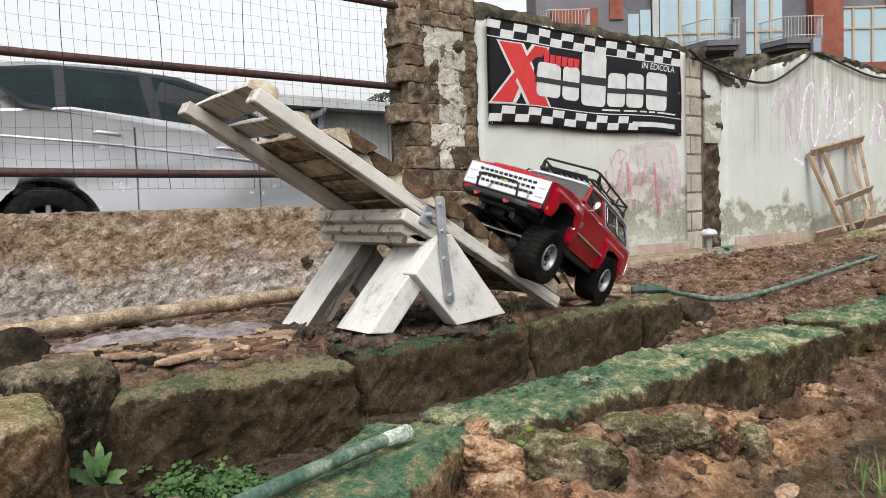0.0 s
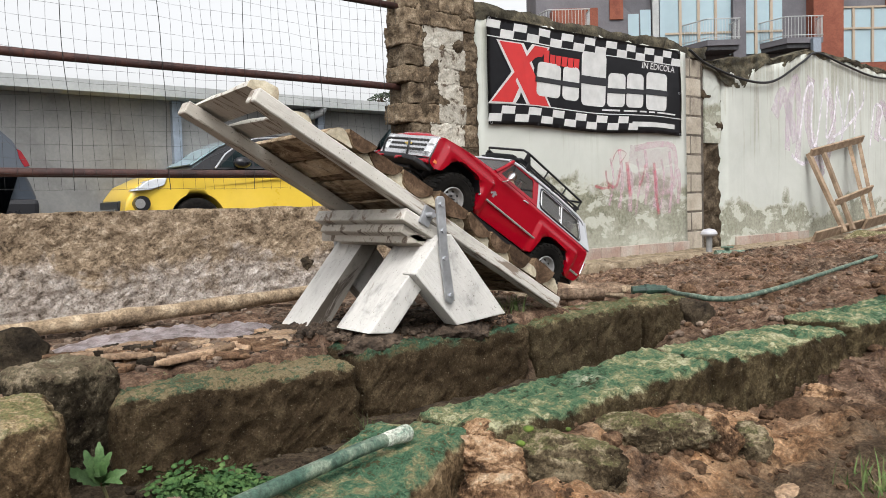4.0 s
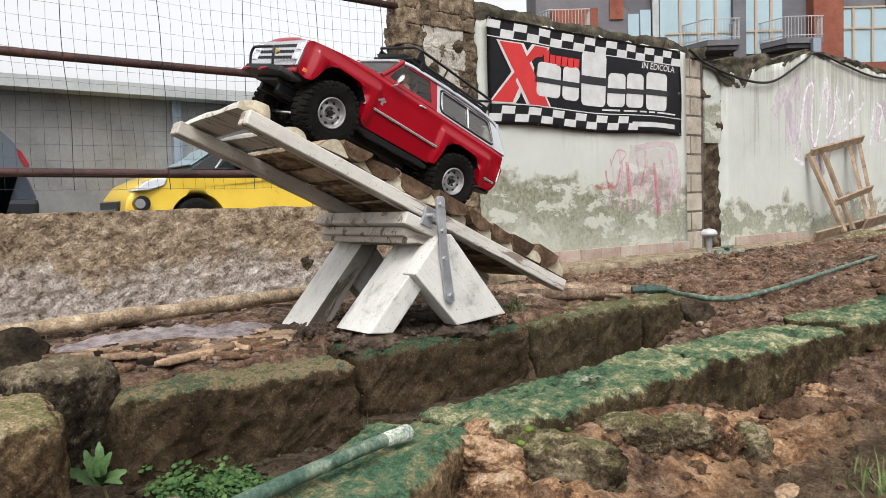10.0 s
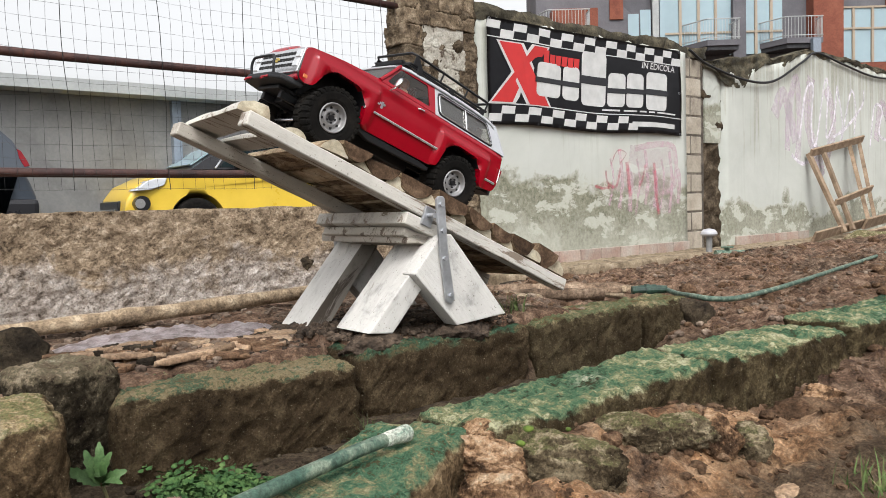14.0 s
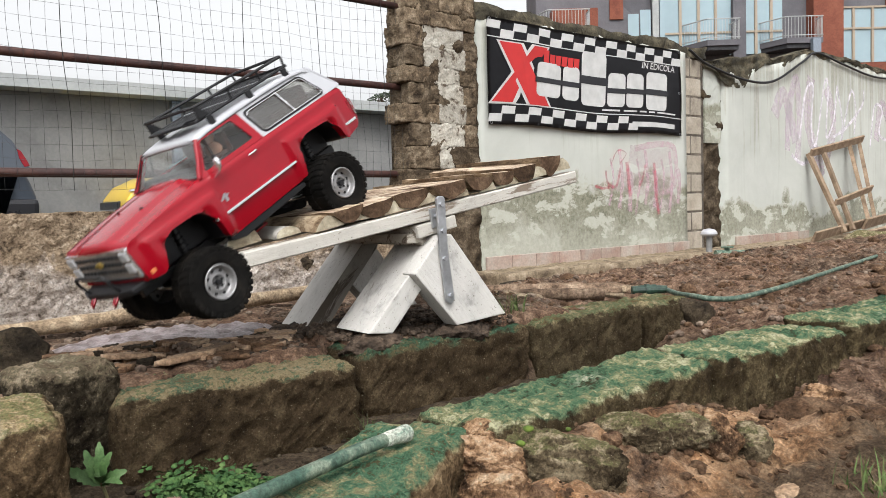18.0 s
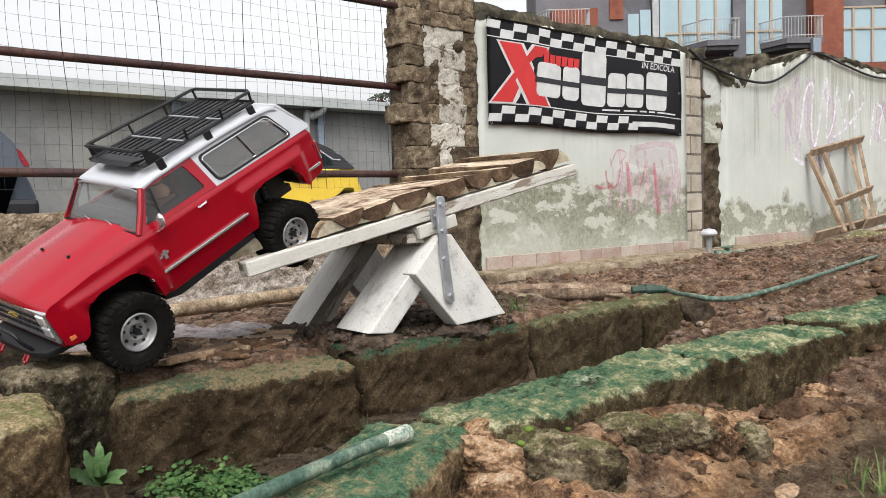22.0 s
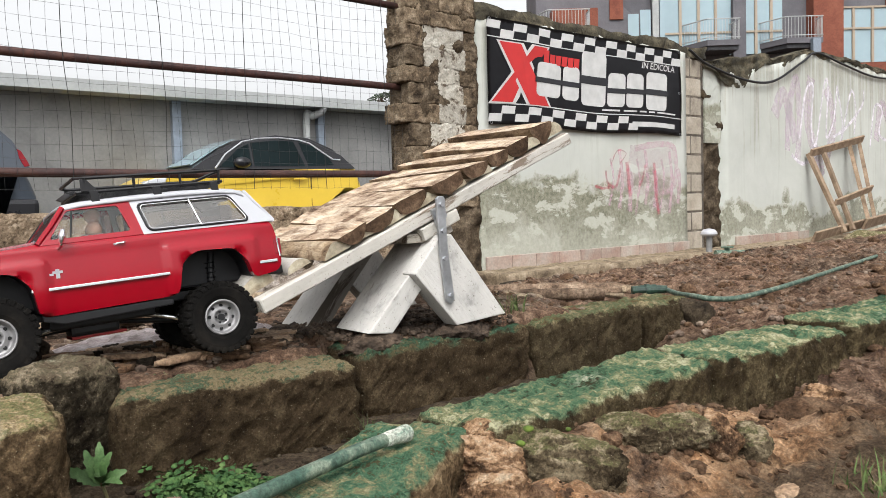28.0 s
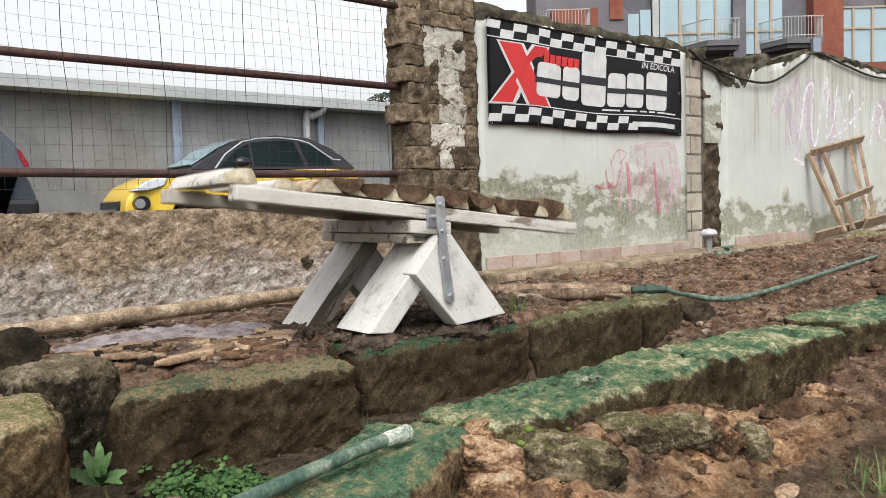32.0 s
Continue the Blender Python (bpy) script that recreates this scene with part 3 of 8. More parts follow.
def cyl(p0, p1, r, r2=None, seg=12, caps=True):
    p0, p1 = Vector(p0), Vector(p1)
    d = p1 - p0
    bm = bmesh.new()
    bmesh.ops.create_cone(bm, cap_ends=caps, segments=seg, radius1=r, radius2=r if r2 is None else r2, depth=d.length)
    bm.transform(Matrix.Translation((p0 + p1) / 2) @ d.to_track_quat("Z", "Y").to_matrix().to_4x4())
    return bm


def tube(points, r, seg=8, closed=False, rs=None):
    """A round bar along points."""
    bm = bmesh.new()
    pts = [Vector(p) for p in points]
    rings = []
    up = Vector((0, 0, 1))
    n = len(pts)
    for i, p in enumerate(pts):
        a, b = (pts[(i - 1) % n], pts[(i + 1) % n]) if closed else (pts[max(0, i - 1)], pts[min(n - 1, i + 1)])
        d = (b - a).normalized()
        s = d.cross(up)
        if s.length < 1e-3:
            s = d.cross(Vector((1, 0, 0)))
        s.normalize()
        t = s.cross(d)
        rr = rs[i] if rs else r
        rings.append([bm.verts.new(p + (s * math.cos(k * 2 * math.pi / seg) + t * math.sin(k * 2 * math.pi / seg)) * rr) for k in range(seg)])
    for i in range(n if closed else n - 1):
        for k in range(seg):
            j = (i + 1) % n
            bm.faces.new((rings[i][k], rings[i][(k + 1) % seg], rings[j][(k + 1) % seg], rings[j][k]))
    if not closed:
        bm.faces.new(rings[0][::-1])
        bm.faces.new(rings[-1])
    return bm


def lathe(profile, seg=32, axis="y"):
    """Turns (radius, along) pairs about the axis."""
    bm = bmesh.new()
    rings = []
    for r, a in profile:
        ring = []
        for k in range(seg):
            w = k * 2 * math.pi / seg
            ring.append(bm.verts.new((r * math.cos(w), a, r * math.sin(w)) if axis == "y" else (r * math.cos(w), r * math.sin(w), a)))
        rings.append(ring)
    for i in range(len(rings) - 1):
        for k in range(seg):
            bm.faces.new((rings[i][k], rings[i][(k + 1) % seg], rings[i + 1][(k + 1) % seg], rings[i + 1][k]))
    bmesh.ops.recalc_face_normals(bm, faces=bm.faces[:])
    return bm


def rough_box(sx, sy, sz, cell, amp, seed, rnd=0.12, freq=9.0):
    """A worn block: rounded corners, broken faces. Centre of the base at the origin."""
    bm = bmesh.new()
    nx, ny, nz = (max(2, round(s / cell)) for s in (sx, sy, sz))
    idx = {}

    def v(i, j, k):
        key = (i, j, k)
        if key not in idx:
            idx[key] = bm.verts.new((sx * (i / nx - 0.5), sy * (j / ny - 0.5), sz * k / nz))
        return idx[key]
    for i in range(nx):
        for j in range(ny):
            for k in (0, nz):
                q = (v(i, j, k), v(i + 1, j, k), v(i + 1, j + 1, k), v(i, j + 1, k))
                bm.faces.new(q if k else q[::-1])
    for i in range(nx):
        for k in range(nz):
            for j in (0, ny):
                q = (v(i, j, k), v(i + 1, j, k), v(i + 1, j, k + 1), v(i, j, k + 1))
                bm.faces.new(q[::-1] if j else q)
    for j in range(ny):
        for k in range(nz):
            for i in (0, nx):
                q = (v(i, j, k), v(i, j + 1, k), v(i, j + 1, k + 1), v(i, j, k + 1))
                bm.faces.new(q if i else q[::-1])
    r = rnd * min(sx, sy, sz)
    off = Vector((seed * 3.17, seed * 1.31, seed * 2.73))
    mid = Vector((0, 0, sz / 2))
    for w in bm.verts:
        c = Vector((max(-sx / 2 + r, min(sx / 2 - r, w.co.x)), max(-sy / 2 + r, min(sy / 2 - r, w.co.y)), max(r, min(sz - r, w.co.z))))
        d = w.co - c
        if d.length > r > 0:
            w.co = c + d.normalized() * r
        out = d.normalized() if d.length > 1e-6 else (w.co - mid).normalized()
        p = w.co * freq + off
        w.co += noise.turbulence_vector(p * 0.6, 2, False, noise_basis="PERLIN_ORIGINAL", amplitude_scale=0.5, frequency_scale=2.2) * amp * 0.55
        w.co += out * amp * (0.55 - 0.85 * noise.turbulence(p * 2.6, 5, True, noise_basis="PERLIN_ORIGINAL", amplitude_scale=0.75, frequency_scale=2.3))
    return bm


def rock_bm(rx, ry, rz, seed, sub=3, amp=0.25, freq=1.6, facets=11):
    """A broken stone: a ball cut by planes, then weathered."""
    bm = bmesh.new()
    bmesh.ops.create_icosphere(bm, subdivisions=sub, radius=1)
    off = Vector((seed * 5.1, seed * 2.3, seed * 3.7))
    rng = random.Random(int(seed * 131) + 7)
    cuts = [(Vector((rng.gauss(0, 1), rng.gauss(0, 1), rng.gauss(0, 1))).normalized(), rng.uniform(0.6, 0.92)) for _ in range(facets)] if amp > 0.12 else []
    for w in bm.verts:
        for n, d in cuts:
            over = w.co.dot(n) - d
            if over > 0:
                w.co -= n * over * 0.88
        q = w.co * freq + off
        n = noise.turbulence(q, 5, True, noise_basis="PERLIN_ORIGINAL", amplitude_scale=0.62, frequency_scale=2.3)
        cell = noise.noise(w.co * 0.9 + off)
        w.co *= 1 + amp * 0.9 * (0.6 - n) + 0.6 * amp * cell
        w.co = Vector((w.co.x * rx, w.co.y * ry, w.co.z * rz))
    return bm


def joined(*parts):
    bm = bmesh.new()
    for p in parts:
        put(bm, p, Matrix())
    return bm


def lattice_noise(x, y, seed=0):
    """Smooth value noise on arrays, -1 to 1."""
    xi, yi = np.floor(x).astype(np.int64), np.floor(y).astype(np.int64)
    fx, fy = x - xi, y - yi
    fx, fy = fx * fx * (3 - 2 * fx), fy * fy * (3 - 2 * fy)

    def h(a, b):
        n = (a * 374761393 + b * 668265263 + seed * 974711) & 0x7FFFFFFF
        n = ((n ^ (n >> 13)) * 1274126177) & 0x7FFFFFFF
        return ((n ^ (n >> 16)) & 0xFFFF) / 32767.5 - 1
    return (h(xi, yi) * (1 - fx) + h(xi + 1, yi) * fx) * (1 - fy) + (h(xi, yi + 1) * (1 - fx) + h(xi + 1, yi + 1) * fx) * fy


def fbm(x, y, freq, octaves=4, seed=0, gain=0.5):
    out, a = 0, 1.0
    for o in range(octaves):
        out = out + a * lattice_noise(x * freq, y * freq, seed + o * 17)
        freq, a = freq * 2.03, a * gain
    return out


def smooth(t):
    t = np.clip(t, 0, 1)
    return t * t * (3 - 2 * t)


# ---------- ground ----------
def ground_height(x, y):
    """Height of the soil: track terrace behind the far kerb row, trench between the rows, slope before the near row."""
    back = smooth((y - 1.8) / 2.05)
    z = 0.312 - 0.40 * back
    z = z - 0.06 * smooth((x - 1.15) / 0.7) * (1 - back)
    z = z + 0.035 * smooth((x - 2.4) / 1.6) * (1 - back)
    z = z + 0.16 * smooth((x - 7.0) / 4.0) * back
    trench = smooth((1.155 + 0.14 * np.exp(-((x - 0.698) / 0.024) ** 4) - y) / 0.05) * (1 - smooth((x - 1.42) / 0.35))
    z = z * (1 - trench) + 0.187 * trench
    front = smooth((0.69 - y) / 0.05)
    fz = 0.185 + 0.03 * smooth((x - 0.4) / 0.2) - 0.10 * np.clip(0.66 - y, 0, 1.0) + 0.035 * np.exp(-((x - 0.62) ** 2) / 0.03 - ((y - 0.55) ** 2) / 0.012) + 0.042 * np.exp(-((x - 0.84) / 0.24) ** 2 - ((y - 0.635) / 0.075) ** 2)
    fz = np.where(y < -0.2, 0.12, fz)
    z = z * (1 - front) + fz * front
    far = smooth((y - 4.3) / 0.3)
    z = z * (1 - far) + 0.04 * far
    out = smooth((np.abs(x - 4) - 12) / 8)
    z = z * (1 - out) + 0.04 * out
    near = np.exp(-((x - 1.2) ** 2) / 8 - ((y - 1.0) ** 2) / 5)
    z = z + (0.012 * fbm(x, y, 5.0, 5, 3) + 0.004 * fbm(x, y, 38.0, 3, 9)) * (0.15 + 0.85 * near)
    rough = smooth((x - 1.25) / 0.4) * smooth((y - 0.8) / 0.2) * (1 - smooth((x - 9) / 3))
    z = z + rough * (0.034 * (0.45 - np.abs(fbm(x, y, 4.5, 5, 41, 0.6))) + 0.012 * fbm(x, y, 16.0, 4, 47, 0.6))
    z = z - 0.024 * np.exp(-(((x - 0.56) / 0.24) ** 2 + ((y - 1.50) / 0.11) ** 2) ** 2)
    return z + front * near * (0.02 * fbm(x, y, 8.0, 4, 21) + 0.016 * (0.5 - np.abs(fbm(x, y, 22.0, 4, 31, 0.6))))


def spaced(lo, hi, a, b, fine, grow):
    """Even steps from a to b, growing steps out to lo and hi."""
    mid = list(np.arange(a, b + fine / 2, fine))
    s, p, right = fine, mid[-1], []
    while p < hi:
        s *= grow
        p += s
        right.append(min(p, hi))
    s, p, left = fine, mid[0], []
    while p > lo:
        s *= grow
        p -= s
        left.append(max(p, lo))
    return np.array(left[::-1] + mid + right)


def grid_mesh(name, xs, ys, zs):
    nx, ny = len(xs), len(ys)
    gx, gy = np.meshgrid(xs, ys, indexing="ij")
    verts = np.stack([gx, gy, zs(gx, gy)], -1).reshape(-1, 3)
    i, j = np.meshgrid(np.arange(nx - 1), np.arange(ny - 1), indexing="ij")
    a = (i * ny + j).ravel()
    faces = np.stack([a, a + ny, a + ny + 1, a + 1], -1)
    me = bpy.data.meshes.new(name)
    me.from_pydata(verts.tolist(), [], faces.tolist())
    me.polygons.foreach_set("use_smooth", [True] * len(faces))
    return me


ground = new("ground", grid_mesh("ground", spaced(-1500, 1500, 0.1, 3.4, 0.0105, 1.06), spaced(-1500, 1500, 0.15, 2.1, 0.0105, 1.06), ground_height))
ground.data.materials.append(M["soil"])
tagged(ground, "bare brown and orange soil with stones between kerb rows", "ground", kind="structure")


def gz(x, y):
    return float(ground_height(np.array([x]), np.array([y]))[0])


# road beyond the fence
road = thing("road", box(-40, 60, 4.75, 12.0, 0.05, 0.14), M["asphalt"], "grey asphalt street behind the low wall", "road", kind="structure")

# ---------- walls ----------
WY = 4.45


def relief_wall(name, x0, x1, z0, top, thick, cell, amp, freq, mat, label, kind="structure", bumpy=None, low=None):
    """A wall with an uneven front face; top is a function of x."""
    xs = np.arange(x0, x1 + cell / 2, cell)
    nz = max(2, int((max(top(x) for x in xs) - z0) / cell))
    bm = bmesh.new()
    rows = []
    for x in xs:
        col = []
        zt = top(x)
        zl = low(x) if low else z0
        for k in range(nz + 1):
            z = zl + (zt - zl) * k / nz
            p = Vector((x * freq, 0.0, z * freq * 1.6))
            d = noise.turbulence(p, 5, False, noise_basis="PERLIN_ORIGINAL", amplitude_scale=0.6, frequency_scale=2.1) * amp
            if bumpy:
                d += bumpy(x, z)
            col.append(bm.verts.new((x, WY - d, z)))
        col.append(bm.verts.new((x, WY + thick * 0.5, zt + 0.01 * noise.noise(Vector((x * 6, 3, 1))))))
        col.append(bm.verts.new((x, WY + thick, zt - 0.01)))
        col.append(bm.verts.new((x, WY + thick, zl)))
        rows.append(col)
    for a, b in zip(rows, rows[1:]):
        for k in range(len(a) - 1):
            bm.faces.new((a[k], b[k], b[k + 1], a[k + 1]))
    bm.faces.new(rows[0][::-1])
    bm.faces.new(rows[-1])
    bmesh.ops.recalc_face_normals(bm, faces=bm.faces[:])
    ob = thing(name, bm, mat, label, "wall", kind=kind, smooth=True)
    return ob


def crumbly(x, z):
    q = Vector((x * 9.0, 2.0, z * 11.0))
    n = noise.turbulence(q, 6, True, noise_basis="PERLIN_ORIGINAL", amplitude_scale=0.72, frequency_scale=2.4)
    return 0.019 * (0.6 - n) + 0.01 * round(2.5 * noise.noise(Vector((x * 7, 1, z * 9)))) * 0.5 + 0.02 * noise.noise(Vector((x * 1.7, 5, z * 3.0)))


relief_wall("wall_1", 0.3, 3.43, -0.1, lambda x: 0.583 + 0.012 * noise.noise(Vector((x * 5, 0, 0))) + 0.006 * noise.noise(Vector((x * 31, 0, 0))), 0.28, 0.0125, 0.008, 2.2, M["low_wall"],
            "low rough wall of brown and lime-washed rubble render", bumpy=crumbly)
relief_wall("wall_7", -7.0, 0.3, -0.1, lambda x: 0.583, 0.28, 0.06, 0.05, 2.2, M["low_wall"], "low rough rendered wall going on along the street")
# hollow left by a lost stone, its shade made with a dark lump
wall_stone = thing("wall_stone", rock_bm(0.075, 0.05, 0.062, 5, 3), M["dark_rock"], "dark lump standing for a shaded hollow in the low rendered wall", "stone")
wall_stone.location = (2.47, WY + 0.022, 0.215)

# raw end of the tall wall: rubble core with bricks
relief_wall("wall_2", 3.38, 4.02, -0.05, lambda x: 2.35 + 0.05 * noise.noise(Vector((x * 7, 1, 0))), 0.27, 0.02, 0.03, 3.5, M["rubble"],
            "broken end of a masonry wall, brown tuff and rubble",
            bumpy=lambda x, z: 0.03 * noise.noise(Vector((x * 9, 4, z * 5))) - 0.004 - (0.05 * max(0.0, noise.noise(Vector((1, 4, z * 6)))) + 0.03 if x < 3.43 else 0))
wall_end = bpy.data.objects["wall_2"]
bricks_rng = random.Random(4)
zb, k = 0.55, 0
while zb < 2.3:
    hgt = 0.148 + bricks_rng.uniform(-0.04, 0.03)
    white = 0.8 < zb < 1.86
    e = [3.31 + bricks_rng.uniform(-0.03, 0.05), (3.51 if zb > 1.4 else 3.59) + bricks_rng.uniform(-0.05, 0.05), 3.87 + bricks_rng.uniform(-0.04, 0.02), 3.995]
    if zb > 1.86 or zb < 0.75:
        e = [3.32 + bricks_rng.uniform(-0.03, 0.03), 3.58 + bricks_rng.uniform(-0.05, 0.12), 3.995]
    for x0, x1 in zip(e, e[1:]):
        mt = "white_brick" if white and len(e) == 4 and x0 == e[1] else "tuff_brick"
        bm = rough_box(x1 - x0 + (0.012 if mt == "white_brick" else -0.002), 0.22, hgt + (0.008 if mt == "white_brick" else -0.003), 0.0125, 0.012 if mt == "white_brick" else 0.017, k + 11, 0.02, 27)
        ob = part("brick", bm, M[mt], wall_end, smooth=True)
        ob.location = ((x0 + x1) / 2, WY + 0.10 + bricks_rng.uniform(-0.008, 0.008), zb)
        k += 1
    zb += hgt

# plastered panel that carries the banner
TOP = 2.05


def ragged(x):
    return TOP + 0.035 * noise.noise(Vector((x * 4.3, 0, 2))) + 0.012 * noise.noise(Vector((x * 19, 0, 5)))


panel = relief_wall("wall_3", 4.03, 6.83, -0.05, lambda x: ragged(x) - 0.03 + 0.05 * noise.noise(Vector((x * 6.5, 3, 3))), 0.3, 0.07, 0.0004, 2.0, M["plaster"], "white plastered wall with damp stains and graffiti")
# low tile skirting
n_tiles = 10
tile_me = None
for i in range(n_tiles):
    w = 2.78 / n_tiles
    if tile_me is None:
        bm = box(-w / 2 + 0.003, w / 2 - 0.003, -0.012, 0.012, 0, 0.105, 0.003, 1)
        tile_me = mesh_of(bm, "tile", False)
        tile_me.materials.append(M["tile"])
    t = new("tile", tile_me)
    t.parent = panel
    t.location = (4.05 + w * (i + 0.5), WY - 0.014, 0.045 - 0.012 * i / n_tiles)

for i in range(6):
    t = new("tile", tile_me)
    t.parent = panel
    t.location = (7.72 + w * (i + 0.5), WY - 0.014, 0.035)

# rubble and moss on top of the wall
cap = relief_wall("wall_cap", 4.0, 7.2, 1.99, lambda x: ragged(x) + 0.06 + 0.05 * noise.noise(Vector((x * 2.1, 7, 1))), 0.22, 0.05, 0.05, 4.0, M["cap"], "crumbling mossy rubble on top of the wall")
cap.location.y = 0.012

# bare block column
column = relief_wall("wall_4", 6.83, 7.16, -0.05, lambda x: 2.0, 0.3, 0.06, 0.004, 2, M["mortar"], "bare strip of grey concrete blocks in the wall")
column.location.y = 0.035
zc, odd = 0.04, 0
while zc < 1.95:
    cuts = (6.835, 6.955, 7.155) if odd else (6.835, 7.155)
    for x0, x1 in zip(cuts, cuts[1:]):
        ob = part("block", box(x0 + 0.006, x1 - 0.006, WY - 0.004, WY + 0.1, zc + 0.007, zc + 0.188, 0.007, 1), M["block"], column)
    zc += 0.195
    odd = 1 - odd
relief_wall("wall_5", 7.16, 7.54, -0.05, lambda x: 1.98, 0.25, 0.035, 0.06, 4.0, M["rubble"], "dark broken joint of rubble and old mortar").location.y = 0.06
strip = thing("plaster_strip", rough_box(0.30, 0.08, 0.82, 0.03, 0.008, 31, 0.06, 9), M["plaster_far"], "remnant of white plaster on the wall joint", "plaster", kind="structure")
strip.location = (7.36, WY + 0.065, 1.14)


def far_top(x):
    return 1.93 + 0.16 * smooth((x - 7.9) / 0.5) + 0.21 * smooth((x - 8.5) / 1.0) - 0.05 * smooth((x - 10) / 2) + 0.02 * noise.noise(Vector((x * 5, 0, 8)))


relief_wall("wall_6", 7.54, 24.0, -0.05, lambda x: far_top(x) - 0.02, 0.3, 0.1, 0.0004, 1.6, M["plaster_far"], "long white plastered wall with streaks and graffiti")
bump_cap = relief_wall("wall_rubble", 7.2, 16, 1.7, lambda x: far_top(x) + 0.03 + 0.12 * math.exp(-((x - 7.9) / 0.5) ** 2) + 0.04 * noise.noise(Vector((x * 6, 2, 1))), 0.24, 0.04, 0.035, 5, M["cap"], "mossy rubble heap along the wall top",
                       low=lambda x: min(far_top(x) - 0.03 - 0.16 * math.exp(-((x - 7.75) / 0.35) ** 2) - 0.07 * noise.noise(Vector((x * 3.1, 8, 1))) - 0.05 * noise.noise(Vector((x * 9, 3, 6))), far_top(x) - 0.02))
bump_cap.location.y = -0.006

# concrete footing along the wall
thing("wall_footing", joined(*[put(bmesh.new(), rough_box(0.62, 0.44, 0.2, 0.03, 0.018, 50 + i, 0.08, 7), Matrix.Translation((4.2 + 0.6 * i, WY - 0.2, -0.15))) for i in range(16)]),
             M["footing"], "low concrete footing at the foot of the wall", "footing", kind="structure", smooth=True)

# graffiti: thin sprayed lines
def spray_mat(name, col, cover):
    """Thin sprayed paint: patchy cover, soft in its strength."""
    m, nt, bs, vec, info = start_mat(name, 0.85, 0, 0.2)
    n = noise_node(nt, vec, 16, 6, 0.75)
    bs.inputs["Base Color"].default_value = (*col, 1)
    al = ramp_node(nt, [(0.3, (cover * 0.25,) * 3), (0.62, (cover,) * 3)])
    nt.links.new(n, al.inputs[0])
    nt.links.new(al.outputs[0], bs.inputs["Alpha"])
    return m


M["spray_red"] = spray_mat("red_spray", (0.5, 0.08, 0.13), 0.5)
M["spray_pale"] = spray_mat("pale_spray", (0.72, 0.68, 0.73), 0.9)
M["spray_pink"] = spray_mat("pink_spray", (0.6, 0.42, 0.47), 0.5)
M["spray_haze"] = spray_mat("pink_spray_haze", (0.55, 0.44, 0.46), 0.3)
M["spray_lilac"] = spray_mat("lilac_spray", (0.6, 0.49, 0.57), 0.45)


def ribbon(pts, w, y, mat, name, label):
    bm = bmesh.new()
    n = len(pts)
    prev = None
    for i, (x, z) in enumerate(pts):
        a, b = pts[max(0, i - 1)], pts[min(n - 1, i + 1)]
        d = Vector((b[0] - a[0], b[1] - a[1]))
        d.normalize()
        ww = w * (0.75 + 0.5 * abs(noise.noise(Vector((x * 9, z * 9, 1)))))
        nx, nz = -d.y * ww / 2, d.x * ww / 2
        cur = (bm.verts.new((x + nx, y, z + nz)), bm.verts.new((x - nx, y, z - nz)))
        if prev:
            bm.faces.new((prev[0], cur[0], cur[1], prev[1]))
        prev = cur
    return thing(name, bm, mat, label, "graffiti", kind="structure")


def curve_pts(keys, n=8):
    """Catmull-Rom through keys."""
    out = []
    ks = [Vector(k) for k in keys]
    for i in range(len(ks) - 1):
        p0, p1, p2, p3 = ks[max(0, i - 1)], ks[i], ks[i + 1], ks[min(len(ks) - 1, i + 2)]
        for s in range(n):
            t = s / n
            out.append(0.5 * ((2 * p1) + (p2 - p0) * t + (2 * p0 - 5 * p1 + 4 * p2 - p3) * t * t + (3 * p1 - p0 - 3 * p2 + p3) * t ** 3))
    out.append(ks[-1])
    return out


def flat_pts(keys, n=8):
    return [(p.x, p.y) for p in curve_pts([(a, b, 0) for a, b in keys], n)]


for keys, w in (([(5.55, 0.84), (5.58, 0.72), (5.7, 0.7), (5.76, 0.86)], 0.03), ([(5.86, 0.92), (5.88, 0.75), (5.9, 0.6)], 0.06),
                ([(6.28, 0.92), (6.3, 0.7), (6.34, 0.42)], 0.05), ([(6.14, 0.9), (6.1, 0.78), (6.05, 0.7)], 0.03),
                ([(5.4, 0.7), (5.5, 0.68), (5.6, 0.69)], 0.03), ([(5.62, 0.88), (5.72, 1.02), (5.85, 1.0), (5.75, 0.9)], 0.015)):
    ribbon(flat_pts(keys), w, WY - 0.0028, M["spray_red"], "graffiti", "red spray paint marks on the white plaster")
for keys, w in (([(8.9, 1.1), (8.95, 1.6), (9.12, 1.95), (9.2, 1.5), (9.15, 1.0)], 0.16), ([(8.6, 1.5), (8.8, 1.75), (9.0, 1.45), (9.1, 1.2)], 0.2), ([(9.5, 2.0), (9.4, 1.5), (9.6, 1.1), (9.8, 0.8)], 0.22),
                ([(9.9, 1.9), (10.1, 1.5), (9.9, 1.0)], 0.2), ([(11.4, 1.3), (11.6, 1.8), (11.9, 1.4)], 0.2)):
    ribbon(flat_pts(keys), w, WY - 0.0014, M["spray_lilac"], "graffiti", "broad faded lilac spray paint on the long white wall")
